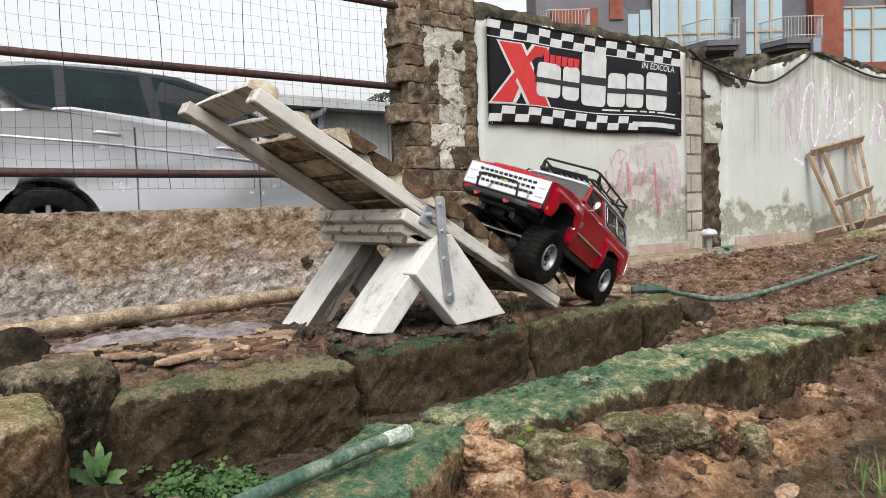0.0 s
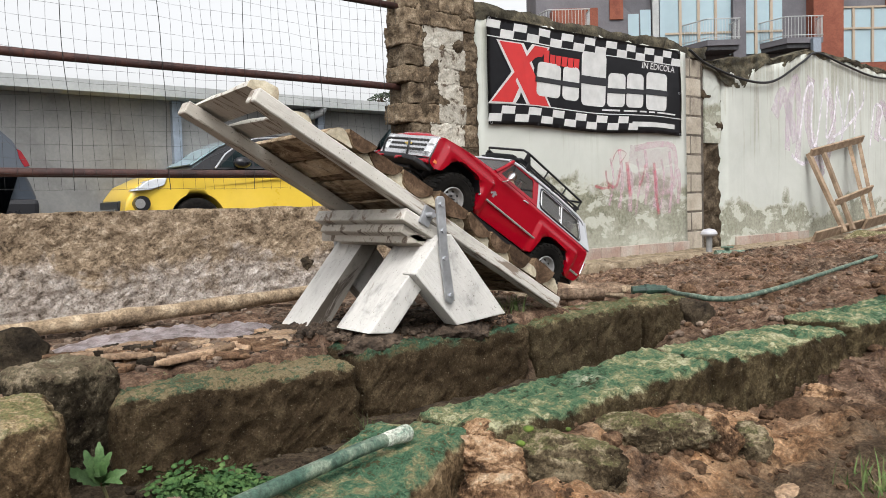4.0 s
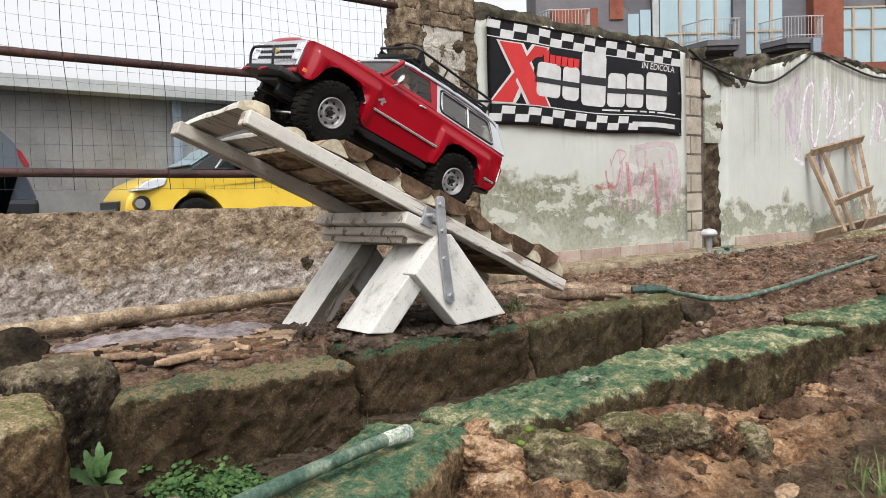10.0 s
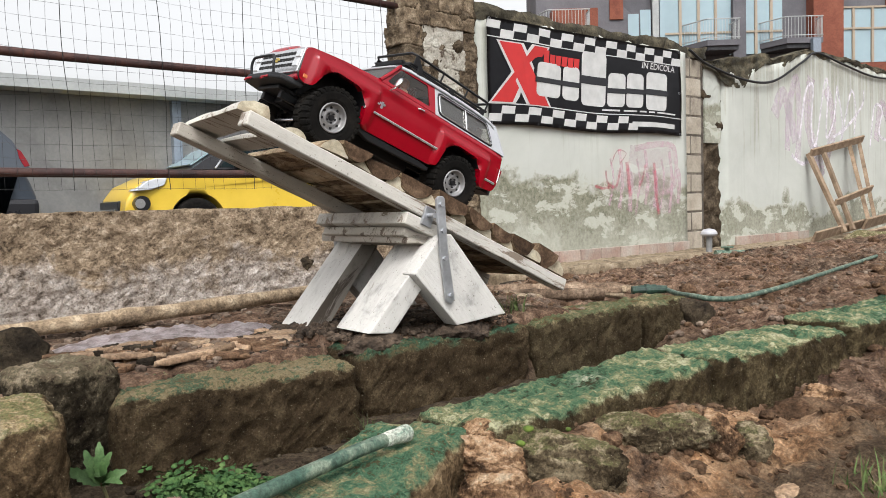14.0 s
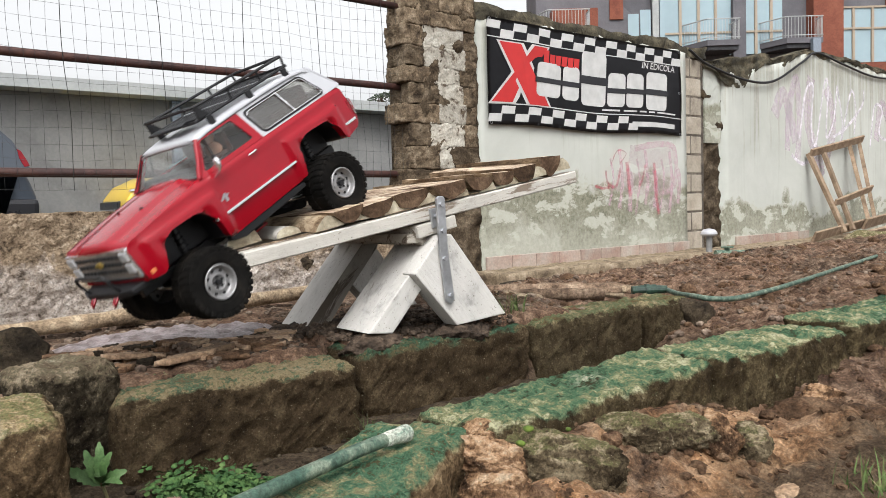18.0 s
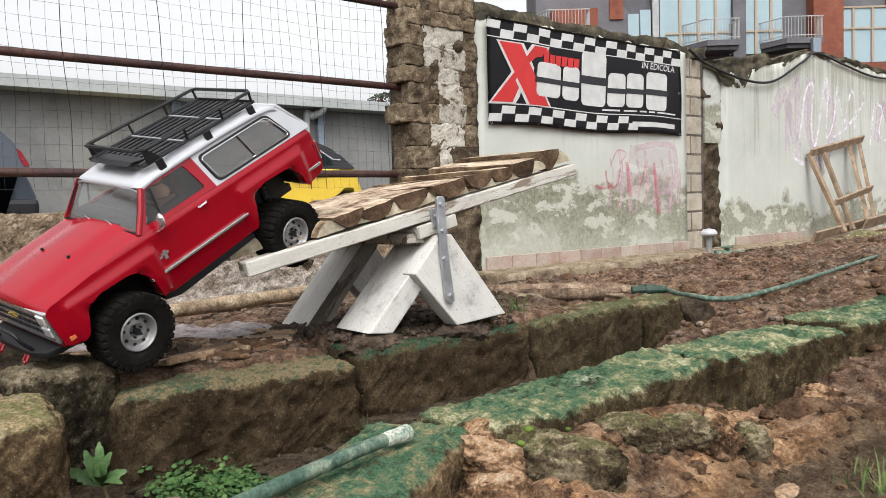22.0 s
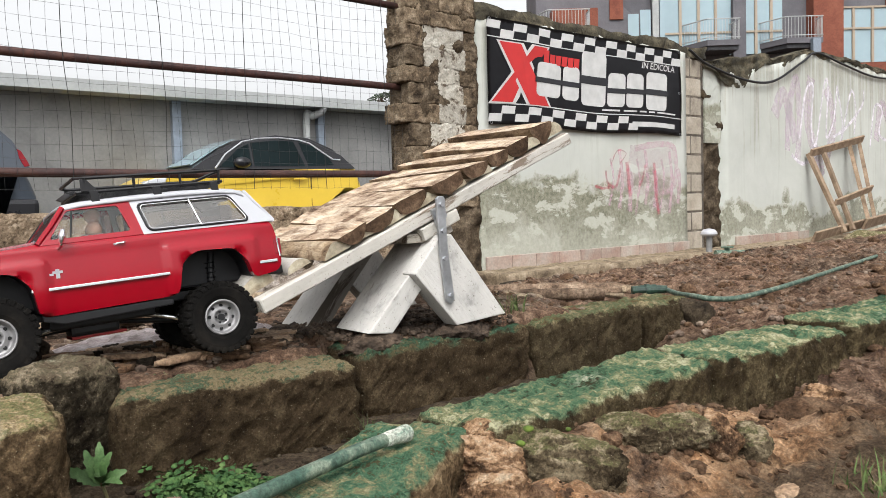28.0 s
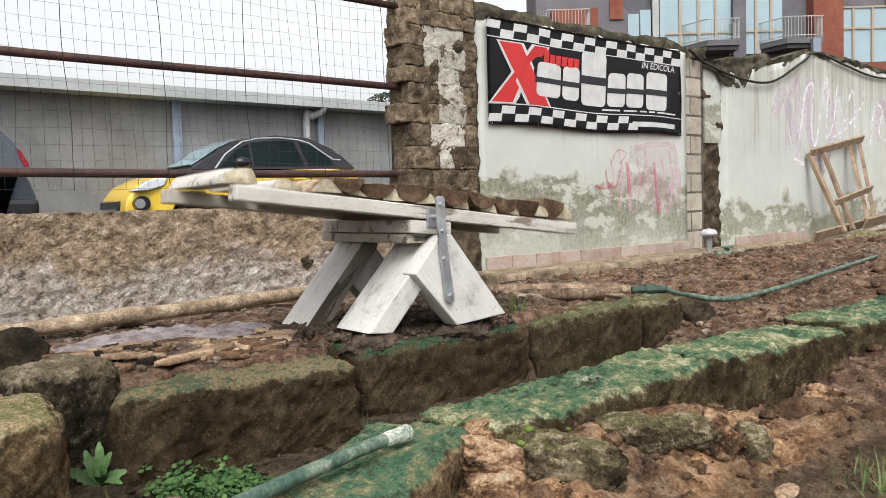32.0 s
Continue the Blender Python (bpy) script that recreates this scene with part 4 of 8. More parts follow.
for keys, w in (([(9.2, 1.25), (9.35, 1.8), (9.55, 1.9), (9.5, 1.4), (9.62, 1.2), (9.85, 1.95), (9.95, 1.9), (9.9, 1.3), (10.1, 1.5), (10.2, 1.95)], 0.045),
                ([(10.2, 1.95), (10.35, 1.5), (10.3, 1.2), (10.6, 1.9), (10.75, 1.7), (10.7, 1.35)], 0.045), ([(10.1, 1.3), (10.5, 1.45), (10.95, 1.75), (11.0, 1.95)], 0.045),
                ([(11.2, 1.2), (11.35, 1.75), (11.6, 1.72), (11.5, 1.4), (11.75, 1.3)], 0.05), ([(9.0, 1.05), (9.3, 0.95), (9.7, 1.1)], 0.05)):
    ribbon(flat_pts(keys), w, WY - 0.0022, M["spray_pale"], "graffiti", "pale looping spray paint on the long white wall")

for k in range(9):
    x = 5.62 + 0.13 * k
    ribbon(flat_pts([(x, 0.95 + 0.1 * math.sin(k * 2.1)), (x + 0.04, 0.75), (x - 0.03 + 0.02 * (k % 3), 0.52 - 0.03 * (k % 4))]), 0.035 + 0.02 * (k % 3), WY - 0.0014, M["spray_pink"], "graffiti", "faded pink spray paint on the white plaster")
ribbon(flat_pts([(5.98, 1.05), (6.4, 1.1), (6.62, 1.05), (6.6, 0.7), (6.3, 0.62)]), 0.07, WY - 0.002, M["spray_pink"], "graffiti", "faded pink spray paint on the white plaster")

for keys, w in (([(5.9, 1.0), (6.2, 0.95), (6.6, 1.0)], 0.2), ([(5.7, 0.75), (6.1, 0.72), (6.6, 0.8)], 0.24), ([(6.2, 0.55), (6.45, 0.5), (6.62, 0.6)], 0.16)):
    ribbon(flat_pts(keys), w, WY - 0.0008, M["spray_haze"], "graffiti", "broad haze of faded pink spray paint on the plaster")

# ---------- banner ----------
BX0, BX1, BZ0, BZ1 = 4.10, 6.69, 1.185, 2.02


def ripple(x, z):
    return 0.006 * math.sin(x * 5.1 + z * 2) + 0.004 * math.sin(x * 11 + 1.3) + 0.012 * max(0.0, (x - 6.3)) * math.sin(z * 9)


def on_banner(u, v, lift=0.0):
    """u, v from 0 to 1 along and up the sheet; its foot sags to the far corner."""
    x = BX0 + (BX1 - BX0) * u + 0.02 * (1 - v) * u
    z = BZ0 + (BZ1 - BZ0) * v + 0.012 * math.sin(u * math.pi * 3) * (1 - v) - 0.01 * math.sin(u * math.pi) * v
    return (x, WY - 0.035 - ripple(x, z) - lift, z)


def sheet(u0, u1, v0, v1, lift, skew=0.0):
    bm = bmesh.new()
    nu = max(1, int((u1 - u0) * 60))
    nv = max(1, int((v1 - v0) * 20))
    vs = [[bm.verts.new(on_banner(u0 + (u1 - u0) * i / nu + skew * (j / nv - 0.5), v0 + (v1 - v0) * j / nv, lift)) for j in range(nv + 1)] for i in range(nu + 1)]
    for i in range(nu):
        for j in range(nv):
            bm.faces.new((vs[i][j], vs[i + 1][j], vs[i + 1][j + 1], vs[i][j + 1]))
    return bm


def shape_on(pts, lift):
    bm = bmesh.new()
    bm.faces.new([bm.verts.new(on_banner(u, v, lift)) for u, v in pts])
    bmesh.ops.triangulate(bm, faces=bm.faces[:])
    return bm


M["banner_black"] = plain_mat("black_vinyl", (0.014, 0.014, 0.017), 0.45, 0, 0.4, fine=9, vary=0.25)
M["banner_white"] = plain_mat("white_print", (0.43, 0.43, 0.42), 0.5, 0, 0.3, fine=9, vary=0.12)
M["banner_red"] = plain_mat("red_print", (0.4, 0.02, 0.02), 0.5, 0, 0.4, fine=9, vary=0.1)
bn = sheet(0, 1, 0, 1, 0)
bmesh.ops.solidify(bn, geom=bn.faces[:], thickness=0.003)
banner = thing("banner", bn, M["banner_black"], "black vinyl advertising banner with checkered bands and white lettering shapes", "banner", smooth=True)
cw = 1 / 18.0
for i in range(18):
    for row in range(2):
        if (i + row) % 2 == 0 and i * cw < 0.97:
            part("checker_square", sheet(i * cw, min(1, (i + 1) * cw), 0.90 - 0.075 * row, 0.975 - 0.075 * row, 0.003, 0.006), M["banner_white"], banner)
        if (i + row) % 2 == 1 and i * cw < 0.70:
            part("checker_square", sheet(i * cw, (i + 1) * cw, 0.095 - 0.075 * row + 0.01, 0.17 - 0.075 * row + 0.01, 0.003, 0.006), M["banner_white"], banner)
part("white_line", sheet(0.0, 1.0, 0.815, 0.825, 0.003), M["banner_white"], banner)
part("white_line", sheet(0.0, 1.0, 0.195, 0.205, 0.003), M["banner_white"], banner)
# big red crossed shape with pale border
for grow, lift, mt in ((0.012, 0.004, "banner_white"), (0.0, 0.006, "banner_red")):
    g = grow
    part("red_cross_stroke" if not g else "cross_border", joined(shape_on([(0.05 - g, 0.785 + g), (0.14 + g, 0.785 + g), (0.26 + g, 0.205 - g), (0.172 - g, 0.205 - g)], lift),
         shape_on([(0.2 - g, 0.79 + g), (0.262 + g, 0.79 + g), (0.1 + g, 0.215 - g), (0.012 - g, 0.215 - g)], lift + 0.0005)), M[mt], banner)
for i in range(6):
    u = 0.243 + 0.029 * i
    part("red_word_block", sheet(u, u + 0.0255, 0.635, 0.735 if i else 0.77, 0.004, 0.006), M["banner_red"], banner)
def chunky(u0, u1, v0, v1, r, lean=0.012):
    """A leaning block with rounded corners, as points on the sheet."""
    out = []
    for cu, cv, a0 in ((u1 - r, v1 - r * 2.6, 0), (u0 + r, v1 - r * 2.6, 90), (u0 + r, v0 + r * 2.6, 180), (u1 - r, v0 + r * 2.6, 270)):
        for k in range(5):
            a = radians(a0 + 22.5 * k)
            u, v = cu + r * math.cos(a), cv + r * 2.6 * math.sin(a)
            out.append((u + lean * (v - v0) / (v1 - v0), v))
    return out


for u0, u1, v0, v1 in ((0.2, 0.315, 0.3, 0.645), (0.325, 0.405, 0.3, 0.645), (0.418, 0.545, 0.27, 0.83), (0.553, 0.645, 0.28, 0.64), (0.653, 0.755, 0.28, 0.66), (0.772, 0.9, 0.265, 0.7)):
    part("white_block", shape_on(chunky(u0, u1, v0, v1, 0.02), 0.004), M["banner_white"], banner, "white chunky block shape")
    part("black_slot", sheet(u0 - 0.002, u1 + 0.014, v0 + 0.4 * (v1 - v0), v0 + 0.55 * (v1 - v0), 0.007), M["banner_black"], banner)
for i, (u0, u1) in enumerate(((0.53, 0.62), (0.64, 0.72), (0.735, 0.775), (0.79, 0.825), (0.84, 0.96))):
    part("small_print_bar", sheet(u0, u1, 0.232, 0.25, 0.004), M["banner_white"], banner)
part("small_print_bar", sheet(0.69, 0.955, 0.07, 0.125, 0.004), M["banner_white"], banner, "white bar of small print")
fc = bpy.data.curves.new("print", "FONT")
fc.body = "IN EDICOLA"
fc.size = 0.105
fc.offset = 0.0012
fo = new("print_tmp", fc)
bpy.context.view_layer.update()
fm = bpy.data.meshes.new_from_object(fo.evaluated_get(bpy.context.evaluated_depsgraph_get()))
bpy.data.objects.remove(fo)
words = new("printed_words", fm)
fm.materials.append(M["banner_white"])
words.parent = banner
wlen = max(v.co.x for v in fm.vertices)
for v in fm.vertices:
    q = on_banner(0.755 + 0.205 * v.co.x / wlen + 0.006 * v.co.y / 0.08, 0.735 + v.co.y * 0.95, 0.004)
    v.co = Vector(q)
words["label"] = "white words IN EDICOLA"
for u, v in ((0.01, 0.98), (0.01, 0.02), (0.99, 0.98), (0.99, 0.02), (0.5, 0.985), (0.985, 0.5)):
    e = part("eyelet", lathe([(0.006, 0.004), (0.009, 0.006), (0.012, 0.004), (0.012, -0.004)], 12), M["zinc"], banner)
    e.location = on_banner(u, v, 0.004)

# ---------- fence on the low wall ----------
fence = empty("fence", "wire mesh fence with rusty brown pipe rails on the low wall", "fence")
FY = 4.56
for zr in (0.80, 1.432, 2.015):
    part("rail", tube([(x, FY + 0.004 * math.sin(x * 3), zr + 0.003 * math.sin(x * 2.3 + zr)) for x in np.arange(-6.5, 3.7, 0.4)], 0.025, 12), M["rust_pipe"], fence, smooth=True)
for xp in (-5.4, -2.6, -0.2):
    part("post", tube([(xp, FY + 0.03, 0.5), (xp, FY + 0.03, 2.05)], 0.024, 12), M["rust_pipe"], fence, smooth=True)


def wire_line(bm, pts, r):
    """A thin three-sided wire."""
    prev = None
    for p in pts:
        p = Vector(p)
        cur = [bm.verts.new(p + Vector(o) * r) for o in ((1, 0, 0), (-0.5, -0.87, 0.3), (-0.3, 0.5, 0.8))]
        if prev:
            for k in range(3):
                bm.faces.new((prev[k], prev[(k + 1) % 3], cur[(k + 1) % 3], cur[k]))
        prev = cur


bm = bmesh.new()
x = -1.0
k = 0
while x < 3.46:
    wire_line(bm, [(x + 0.026 * noise.noise(Vector((k * 0.37, zz * 2.2, 1))) - 0.03 * (zz - 0.6), FY - 0.03 + 0.006 * noise.noise(Vector((x, zz * 3, 5))), zz) for zz in np.arange(0.70, 2.37, 0.08)],
              (0.003, 0.0012, 0.0014, 0.0012, 0.0013, 0.0014, 0.0012, 0.0013)[k % 8])
    x += 0.066
    k += 1
z = 0.705
while z < 2.35:
    wire_line(bm, [(xx, FY - 0.032 + 0.006 * noise.noise(Vector((xx, z * 3, 5))), z + 0.024 * noise.noise(Vector((xx * 1.9, z * 3, 2))) + 0.006 * noise.noise(Vector((xx * 11, z * 5, 4)))) for xx in np.arange(-1.0, 3.5, 0.05)], 0.002)
    z += 0.083
part("wire_mesh", bm, M["wire"], fence, "thin square wire mesh")

# ---------- kerb rows ----------
KERB_SETS = (("far", 0.305, ((0.30, 0.668, 1.122, 0.155, -4, "kerb_sand"), (0.714, 1.12, 1.168, 0.14, 2, "kerb"), (1.144, 1.50, 1.165, 0.135, -1, "kerb_moss"), (1.508, 1.70, 1.165, 0.14, 3, "kerb_moss"))),
             ("near", 0.30, ((0.185, 0.575, 0.612, 0.13, 32, "kerb_green"), (0.575, 1.062, 0.705, 0.135, 1, "kerb_pale"), (1.088, 1.512, 0.71, 0.14, -2, "kerb_pale"), (1.54, 1.98, 0.715, 0.15, 1, "kerb_pale"), (1.99, 2.45, 0.735, 0.15, 1, "kerb"), (2.46, 2.95, 0.745, 0.15, 0, "kerb"), (2.96, 3.5, 0.75, 0.15, 1, "kerb"))))
ks = 0
for row, top, stones in KERB_SETS:
    for x0, x1, yc, wid, rz, mt in stones:
        ks += 1
        h = 0.155 if row == "far" else 0.125
        near_cam = x0 < 1.6
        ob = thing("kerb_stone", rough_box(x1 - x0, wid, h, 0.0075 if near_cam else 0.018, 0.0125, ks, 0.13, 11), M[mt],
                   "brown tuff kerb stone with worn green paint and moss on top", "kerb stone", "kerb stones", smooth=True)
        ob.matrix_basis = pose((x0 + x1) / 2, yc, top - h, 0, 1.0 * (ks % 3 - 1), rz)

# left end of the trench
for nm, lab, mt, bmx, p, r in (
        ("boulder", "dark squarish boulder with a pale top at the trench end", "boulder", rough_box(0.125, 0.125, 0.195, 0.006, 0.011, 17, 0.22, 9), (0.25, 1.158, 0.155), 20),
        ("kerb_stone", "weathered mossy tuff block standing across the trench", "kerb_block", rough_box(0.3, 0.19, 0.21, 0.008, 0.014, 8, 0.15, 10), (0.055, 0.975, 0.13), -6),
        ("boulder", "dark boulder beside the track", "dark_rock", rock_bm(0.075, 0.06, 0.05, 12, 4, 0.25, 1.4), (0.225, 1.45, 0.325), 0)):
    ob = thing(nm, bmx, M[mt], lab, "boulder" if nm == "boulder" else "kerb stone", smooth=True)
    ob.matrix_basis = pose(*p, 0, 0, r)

# flat slabs and stones on the terrace
srng = random.Random(8)
for k in range(60):
    x, y = srng.uniform(0.29, 0.66), srng.uniform(1.20, 1.40)
    big = k < 26
    L, W, H = (srng.uniform(0.05, 0.1), srng.uniform(0.035, 0.065), srng.uniform(0.008, 0.013)) if big else (srng.uniform(0.015, 0.035), srng.uniform(0.012, 0.022), srng.uniform(0.008, 0.014))
    mt = srng.choice(["slab", "slab", "slab", "slab", "rock"] if big else ["slab", "rock", "dark_rock"])
    ob = thing("flat_stone", rough_box(L, W, H, 0.005, 0.0036, k + 200, 0.1, 30), M[mt], "flat brown stone pressed into the wet track" if mt != "dark_rock" else "small dark stone in the wet track", "stone", "track stones", smooth=True)
    ob.matrix_basis = pose(x, y, gz(x, y) - H * 0.3, srng.uniform(-7, 7), srng.uniform(-7, 7), srng.uniform(-35, 25))

# stones bedded in the near bank
def bedded_rock(rx, ry, rz, seed):
    """A weathered tuff lump: split planes, pits and a crumbly skin."""
    bm = rock_bm(1, 1, 1, seed, 5, 0.14, 1.3, 12)
    off = Vector((seed * 1.9, seed * 0.7, 3.0))
    for v in bm.verts:
        d = v.co.normalized()
        pit = noise.turbulence(v.co * 2.7 + off, 5, True, noise_basis="PERLIN_ORIGINAL", amplitude_scale=0.7, frequency_scale=2.2)
        crumb = noise.noise(v.co * 9 + off) + 0.6 * noise.noise(v.co * 19 + off)
        v.co += d * (0.13 * (0.55 - pit) + 0.03 * crumb)
        v.co = Vector((v.co.x * rx, v.co.y * ry, v.co.z * rz))
    return bm


for x, y, z, rx, ry, rz, turn, mt, lab in ((0.648, 0.612, 0.252, 0.094, 0.052, 0.056, 130, "rock_moss", "large mossy dark tuff boulder bedded in the bank"), (0.672, 0.575, 0.225, 0.06, 0.04, 0.04, 120, "rock_moss", "mossy dark tuff stone bedded in the bank"),
                                          (0.782, 0.596, 0.25, 0.05, 0.036, 0.034, 130, "rock_moss", "mossy dark tuff stone bedded in the bank"), (0.868, 0.586, 0.24, 0.055, 0.036, 0.032, 120, "rock_moss", "mossy dark tuff stone bedded in the bank"),
                                          (0.915, 0.555, 0.225, 0.036, 0.032, 0.046, 100, "orange_rock", "orange tuff lump in the bank"), (0.955, 0.535, 0.214, 0.036, 0.03, 0.034, 80, "rock_moss", "mossy dark tuff lump in the bank"),
                                          (0.566, 0.635, 0.262, 0.05, 0.034, 0.034, 130, "orange_rock", "orange broken tuff stone at the kerb end"), (0.552, 0.60, 0.236, 0.046, 0.03, 0.034, 140, "orange_rock", "orange broken tuff stone at the kerb end"),
                                          (0.585, 0.66, 0.285, 0.026, 0.022, 0.018, 0, "orange_rock", "small orange tuff stone at the kerb end"), (0.594, 0.575, 0.226, 0.046, 0.034, 0.028, 120, "rock", "brown tuff stone in the bank"),
                                          (0.64, 0.54, 0.21, 0.05, 0.034, 0.026, 130, "slab", "pale sandy stone in the bank"), (0.535, 0.565, 0.215, 0.045, 0.034, 0.03, 125, "rock", "brown tuff stone in the bank"), (0.5, 0.535, 0.205, 0.04, 0.034, 0.03, 110, "orange_rock", "orange broken tuff stone in the bank"),
                                          (0.9, 0.451, 0.186, 0.024, 0.02, 0.014, 0, "slab", "pale sandy pebble on the soil"), (1.2, 0.56, 0.2, 0.07, 0.04, 0.034, 130, "rock", "brown tuff lump in the bank"), (1.2, 0.475, 0.184, 0.04, 0.03, 0.028, 140, "orange_rock", "orange tuff lump in the bank"),
                                          (1.32, 0.6, 0.205, 0.055, 0.03, 0.028, 0, "orange_rock", "orange tuff lump in the bank"), (1.04, 0.60, 0.205, 0.05, 0.03, 0.03, 0, "orange_rock", "orange tuff lump in the bank")):
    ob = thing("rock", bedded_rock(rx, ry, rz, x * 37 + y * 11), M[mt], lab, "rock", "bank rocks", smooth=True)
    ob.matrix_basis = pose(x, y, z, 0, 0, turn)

# rocks on the reddish soil
for x, y, rx, ry, rz, mt in ((1.70, 1.10, 0.055, 0.05, 0.05, "dark_rock"), (2.6, 2.6, 0.12, 0.09, 0.035, "dark_rock"), (2.95, 2.45, 0.14, 0.1, 0.035, "rock"),
                             (3.4, 2.55, 0.15, 0.1, 0.03, "dark_rock"), (4.0, 3.0, 0.2, 0.14, 0.045, "rock"), (3.2, 2.9, 0.12, 0.1, 0.04, "dark_rock"),
                             (4.6, 2.9, 0.22, 0.12, 0.05, "rock"), (5.3, 2.8, 0.25, 0.15, 0.06, "dark_rock"), (6.0, 3.2, 0.3, 0.16, 0.08, "rock"), (6.8, 3.2, 0.3, 0.2, 0.08, "rock"),
                             (5.6, 3.75, 0.16, 0.1, 0.09, "rock_moss"), (5.2, 3.3, 0.14, 0.1, 0.08, "dark_rock"), (5.9, 3.5, 0.13, 0.1, 0.09, "orange_rock"), (6.4, 3.5, 0.2, 0.14, 0.1, "rock_moss"), (6.1, 3.0, 0.16, 0.12, 0.07, "dark_rock"),
                             (7.3, 3.4, 0.25, 0.16, 0.12, "rock_moss"), (8.2, 3.3, 0.3, 0.2, 0.14, "rock_moss"), (7.0, 2.9, 0.18, 0.13, 0.08, "rock"), (4.4, 3.1, 0.1, 0.09, 0.07, "dark_rock"), (5.0, 2.7, 0.12, 0.1, 0.06, "rock"),
                             (9.2, 3.2, 0.3, 0.2, 0.12, "rock_moss")):
    ob = thing("rock", rock_bm(rx, ry, rz, srng.random() * 90, 4, 0.26, 1.5), M[mt], "rough brown tuff rock half sunk in the soil", "rock", "tuff rocks", smooth=True)
    ob.matrix_basis = pose(x, y, gz(x, y) + rz * 0.3, 0, 0, srng.uniform(0, 180))


M["damp_clod"] = stuff_mat("damp_soil_clod", [(0.016, 0.011, 0.0075), (0.05, 0.035, 0.024), (0.12, 0.086, 0.062)], 30, 160, 0.85, 0.6, 0.006, spec=0.2, vary=0.35)


def scatter(name, label, mat, count, region, size, seed, sink=0.2, detail=1):
    """Loose pebbles as one sheet of small stones."""
    rng = np.random.RandomState(seed)
    shapes = []
    for k in range(5):
        b = rock_bm(1, 1, 0.65, k + seed, detail, 0.3, 1.2, 7)
        b.verts.index_update()
        shapes.append((np.array([v.co[:] for v in b.verts]), np.array([[v.index for v in f.verts] for f in b.faces])))
        b.free()
    V, Fc, n = [], [], 0
    for i in range(count):
        x, y = rng.uniform(region[0], region[1]), rng.uniform(region[2], region[3])
        s = size * (0.35 + 1.6 * rng.rand() ** 3)
        v, f = shapes[rng.randint(5)]
        a = rng.uniform(0, 6.28)
        c, sn = math.cos(a), math.sin(a)
        p = np.stack([v[:, 0] * c - v[:, 1] * sn, v[:, 0] * sn + v[:, 1] * c, v[:, 2]], -1) * s + (x, y, gz(x, y) + s * sink)
        V.append(p)
        Fc.append(f + n)
        n += len(v)
    me = bpy.data.meshes.new(name)
    me.from_pydata(np.concatenate(V).tolist(), [], np.concatenate(Fc).tolist())
    me.materials.append(mat)
    return tagged(new(name, me), label, "gravel", kind="stuff")


for x, y, z, rx, ry, rz in ((0.965, 1.125, 0.302, 0.08, 0.03, 0.024), (0.775, 1.165, 0.3, 0.075, 0.055, 0.03), (0.77, 1.39, 0.305, 0.08, 0.09, 0.022)):
    heap = bedded_rock(rx, ry, rz, x * 9 + y)
    for v in heap.verts:
        v.co.z += 0.006 * noise.noise(v.co * 90) + 0.003 * noise.noise(v.co * 220)
    thing("dirt_mound", heap, M["damp_clod"], "low mound of dark crumbly soil round a trestle foot", "mound", "dirt mounds", smooth=True).location = (x, y, z)
scatter("gravel", "loose brown pebbles and grit on the track", M["gravel"], 1500, (0.25, 1.35, 1.17, 1.8), 0.006, 1)
scatter("gravel", "loose stones on the reddish soil", M["gravel"], 2600, (1.3, 4.2, 0.85, 2.6), 0.0075, 2)
scatter("gravel", "dark crumbs and stones on the reddish soil", M["rock"], 2200, (1.3, 3.6, 0.85, 2.4), 0.008, 12)
scatter("gravel", "grit and crumbs before the kerb row", M["rock"], 1800, (0.35, 2.0, 0.2, 0.66), 0.0042, 3)
scatter("rubble", "broken brown clods and stones on the soil bank", M["rock"], 130, (0.38, 1.9, 0.36, 0.66), 0.009, 5, -0.1, 3)
scatter("rubble", "small clods on the soil bank", M["rock"], 50, (0.38, 1.9, 0.25, 0.64), 0.009, 6, 0.1, 3)
scatter("rubble", "clods and stones on the reddish soil", M["rock"], 330, (1.5, 4.5, 0.9, 3.4), 0.02, 7, 0.1, 2)
scatter("rubble", "dark crumbs of soil under the trestle", M["damp_clod"], 700, (0.5, 1.1, 1.17, 1.55), 0.006, 8, 0.2, 1)
scatter("rubble", "dark damp clods heaped round the trestle feet", M["damp_clod"], 3000, (0.68, 1.12, 1.14, 1.46), 0.0055, 18, 0.4, 1)
scatter("gravel", "grit in the trench", M["dark_rock"], 600, (0.3, 1.5, 0.8, 1.04), 0.005, 4)

# wet film on the track
# lilac-grey tones put the sky's reflection into the mud colour
M["puddle"] = stuff_mat("wet_mud_sky_tint", [(0.075, 0.05, 0.042), (0.19, 0.15, 0.145), (0.3, 0.255, 0.255)], 34, 150, 0.36, 0.5, 0.008, spec=0.5, vary=0.2, stops=[0.36, 0.48, 0.62])
puddle = new("puddle", grid_mesh("puddle", np.arange(0.3, 0.86, 0.008), np.arange(1.36, 1.68, 0.008),
             lambda x, y: 0.3165 - 0.05 * smooth((((x - 0.53) / 0.26) ** 2 + ((y - 1.52) / 0.14) ** 2) * 0.9 - 0.35) + 0.0065 * fbm(x, y, 17, 5, 3, 0.7) - 0.001))
puddle.data.materials.append(M["puddle"])
tagged(puddle, "shallow puddle of wet mud coloured with the pale sky's reflection", "puddle", kind="structure")

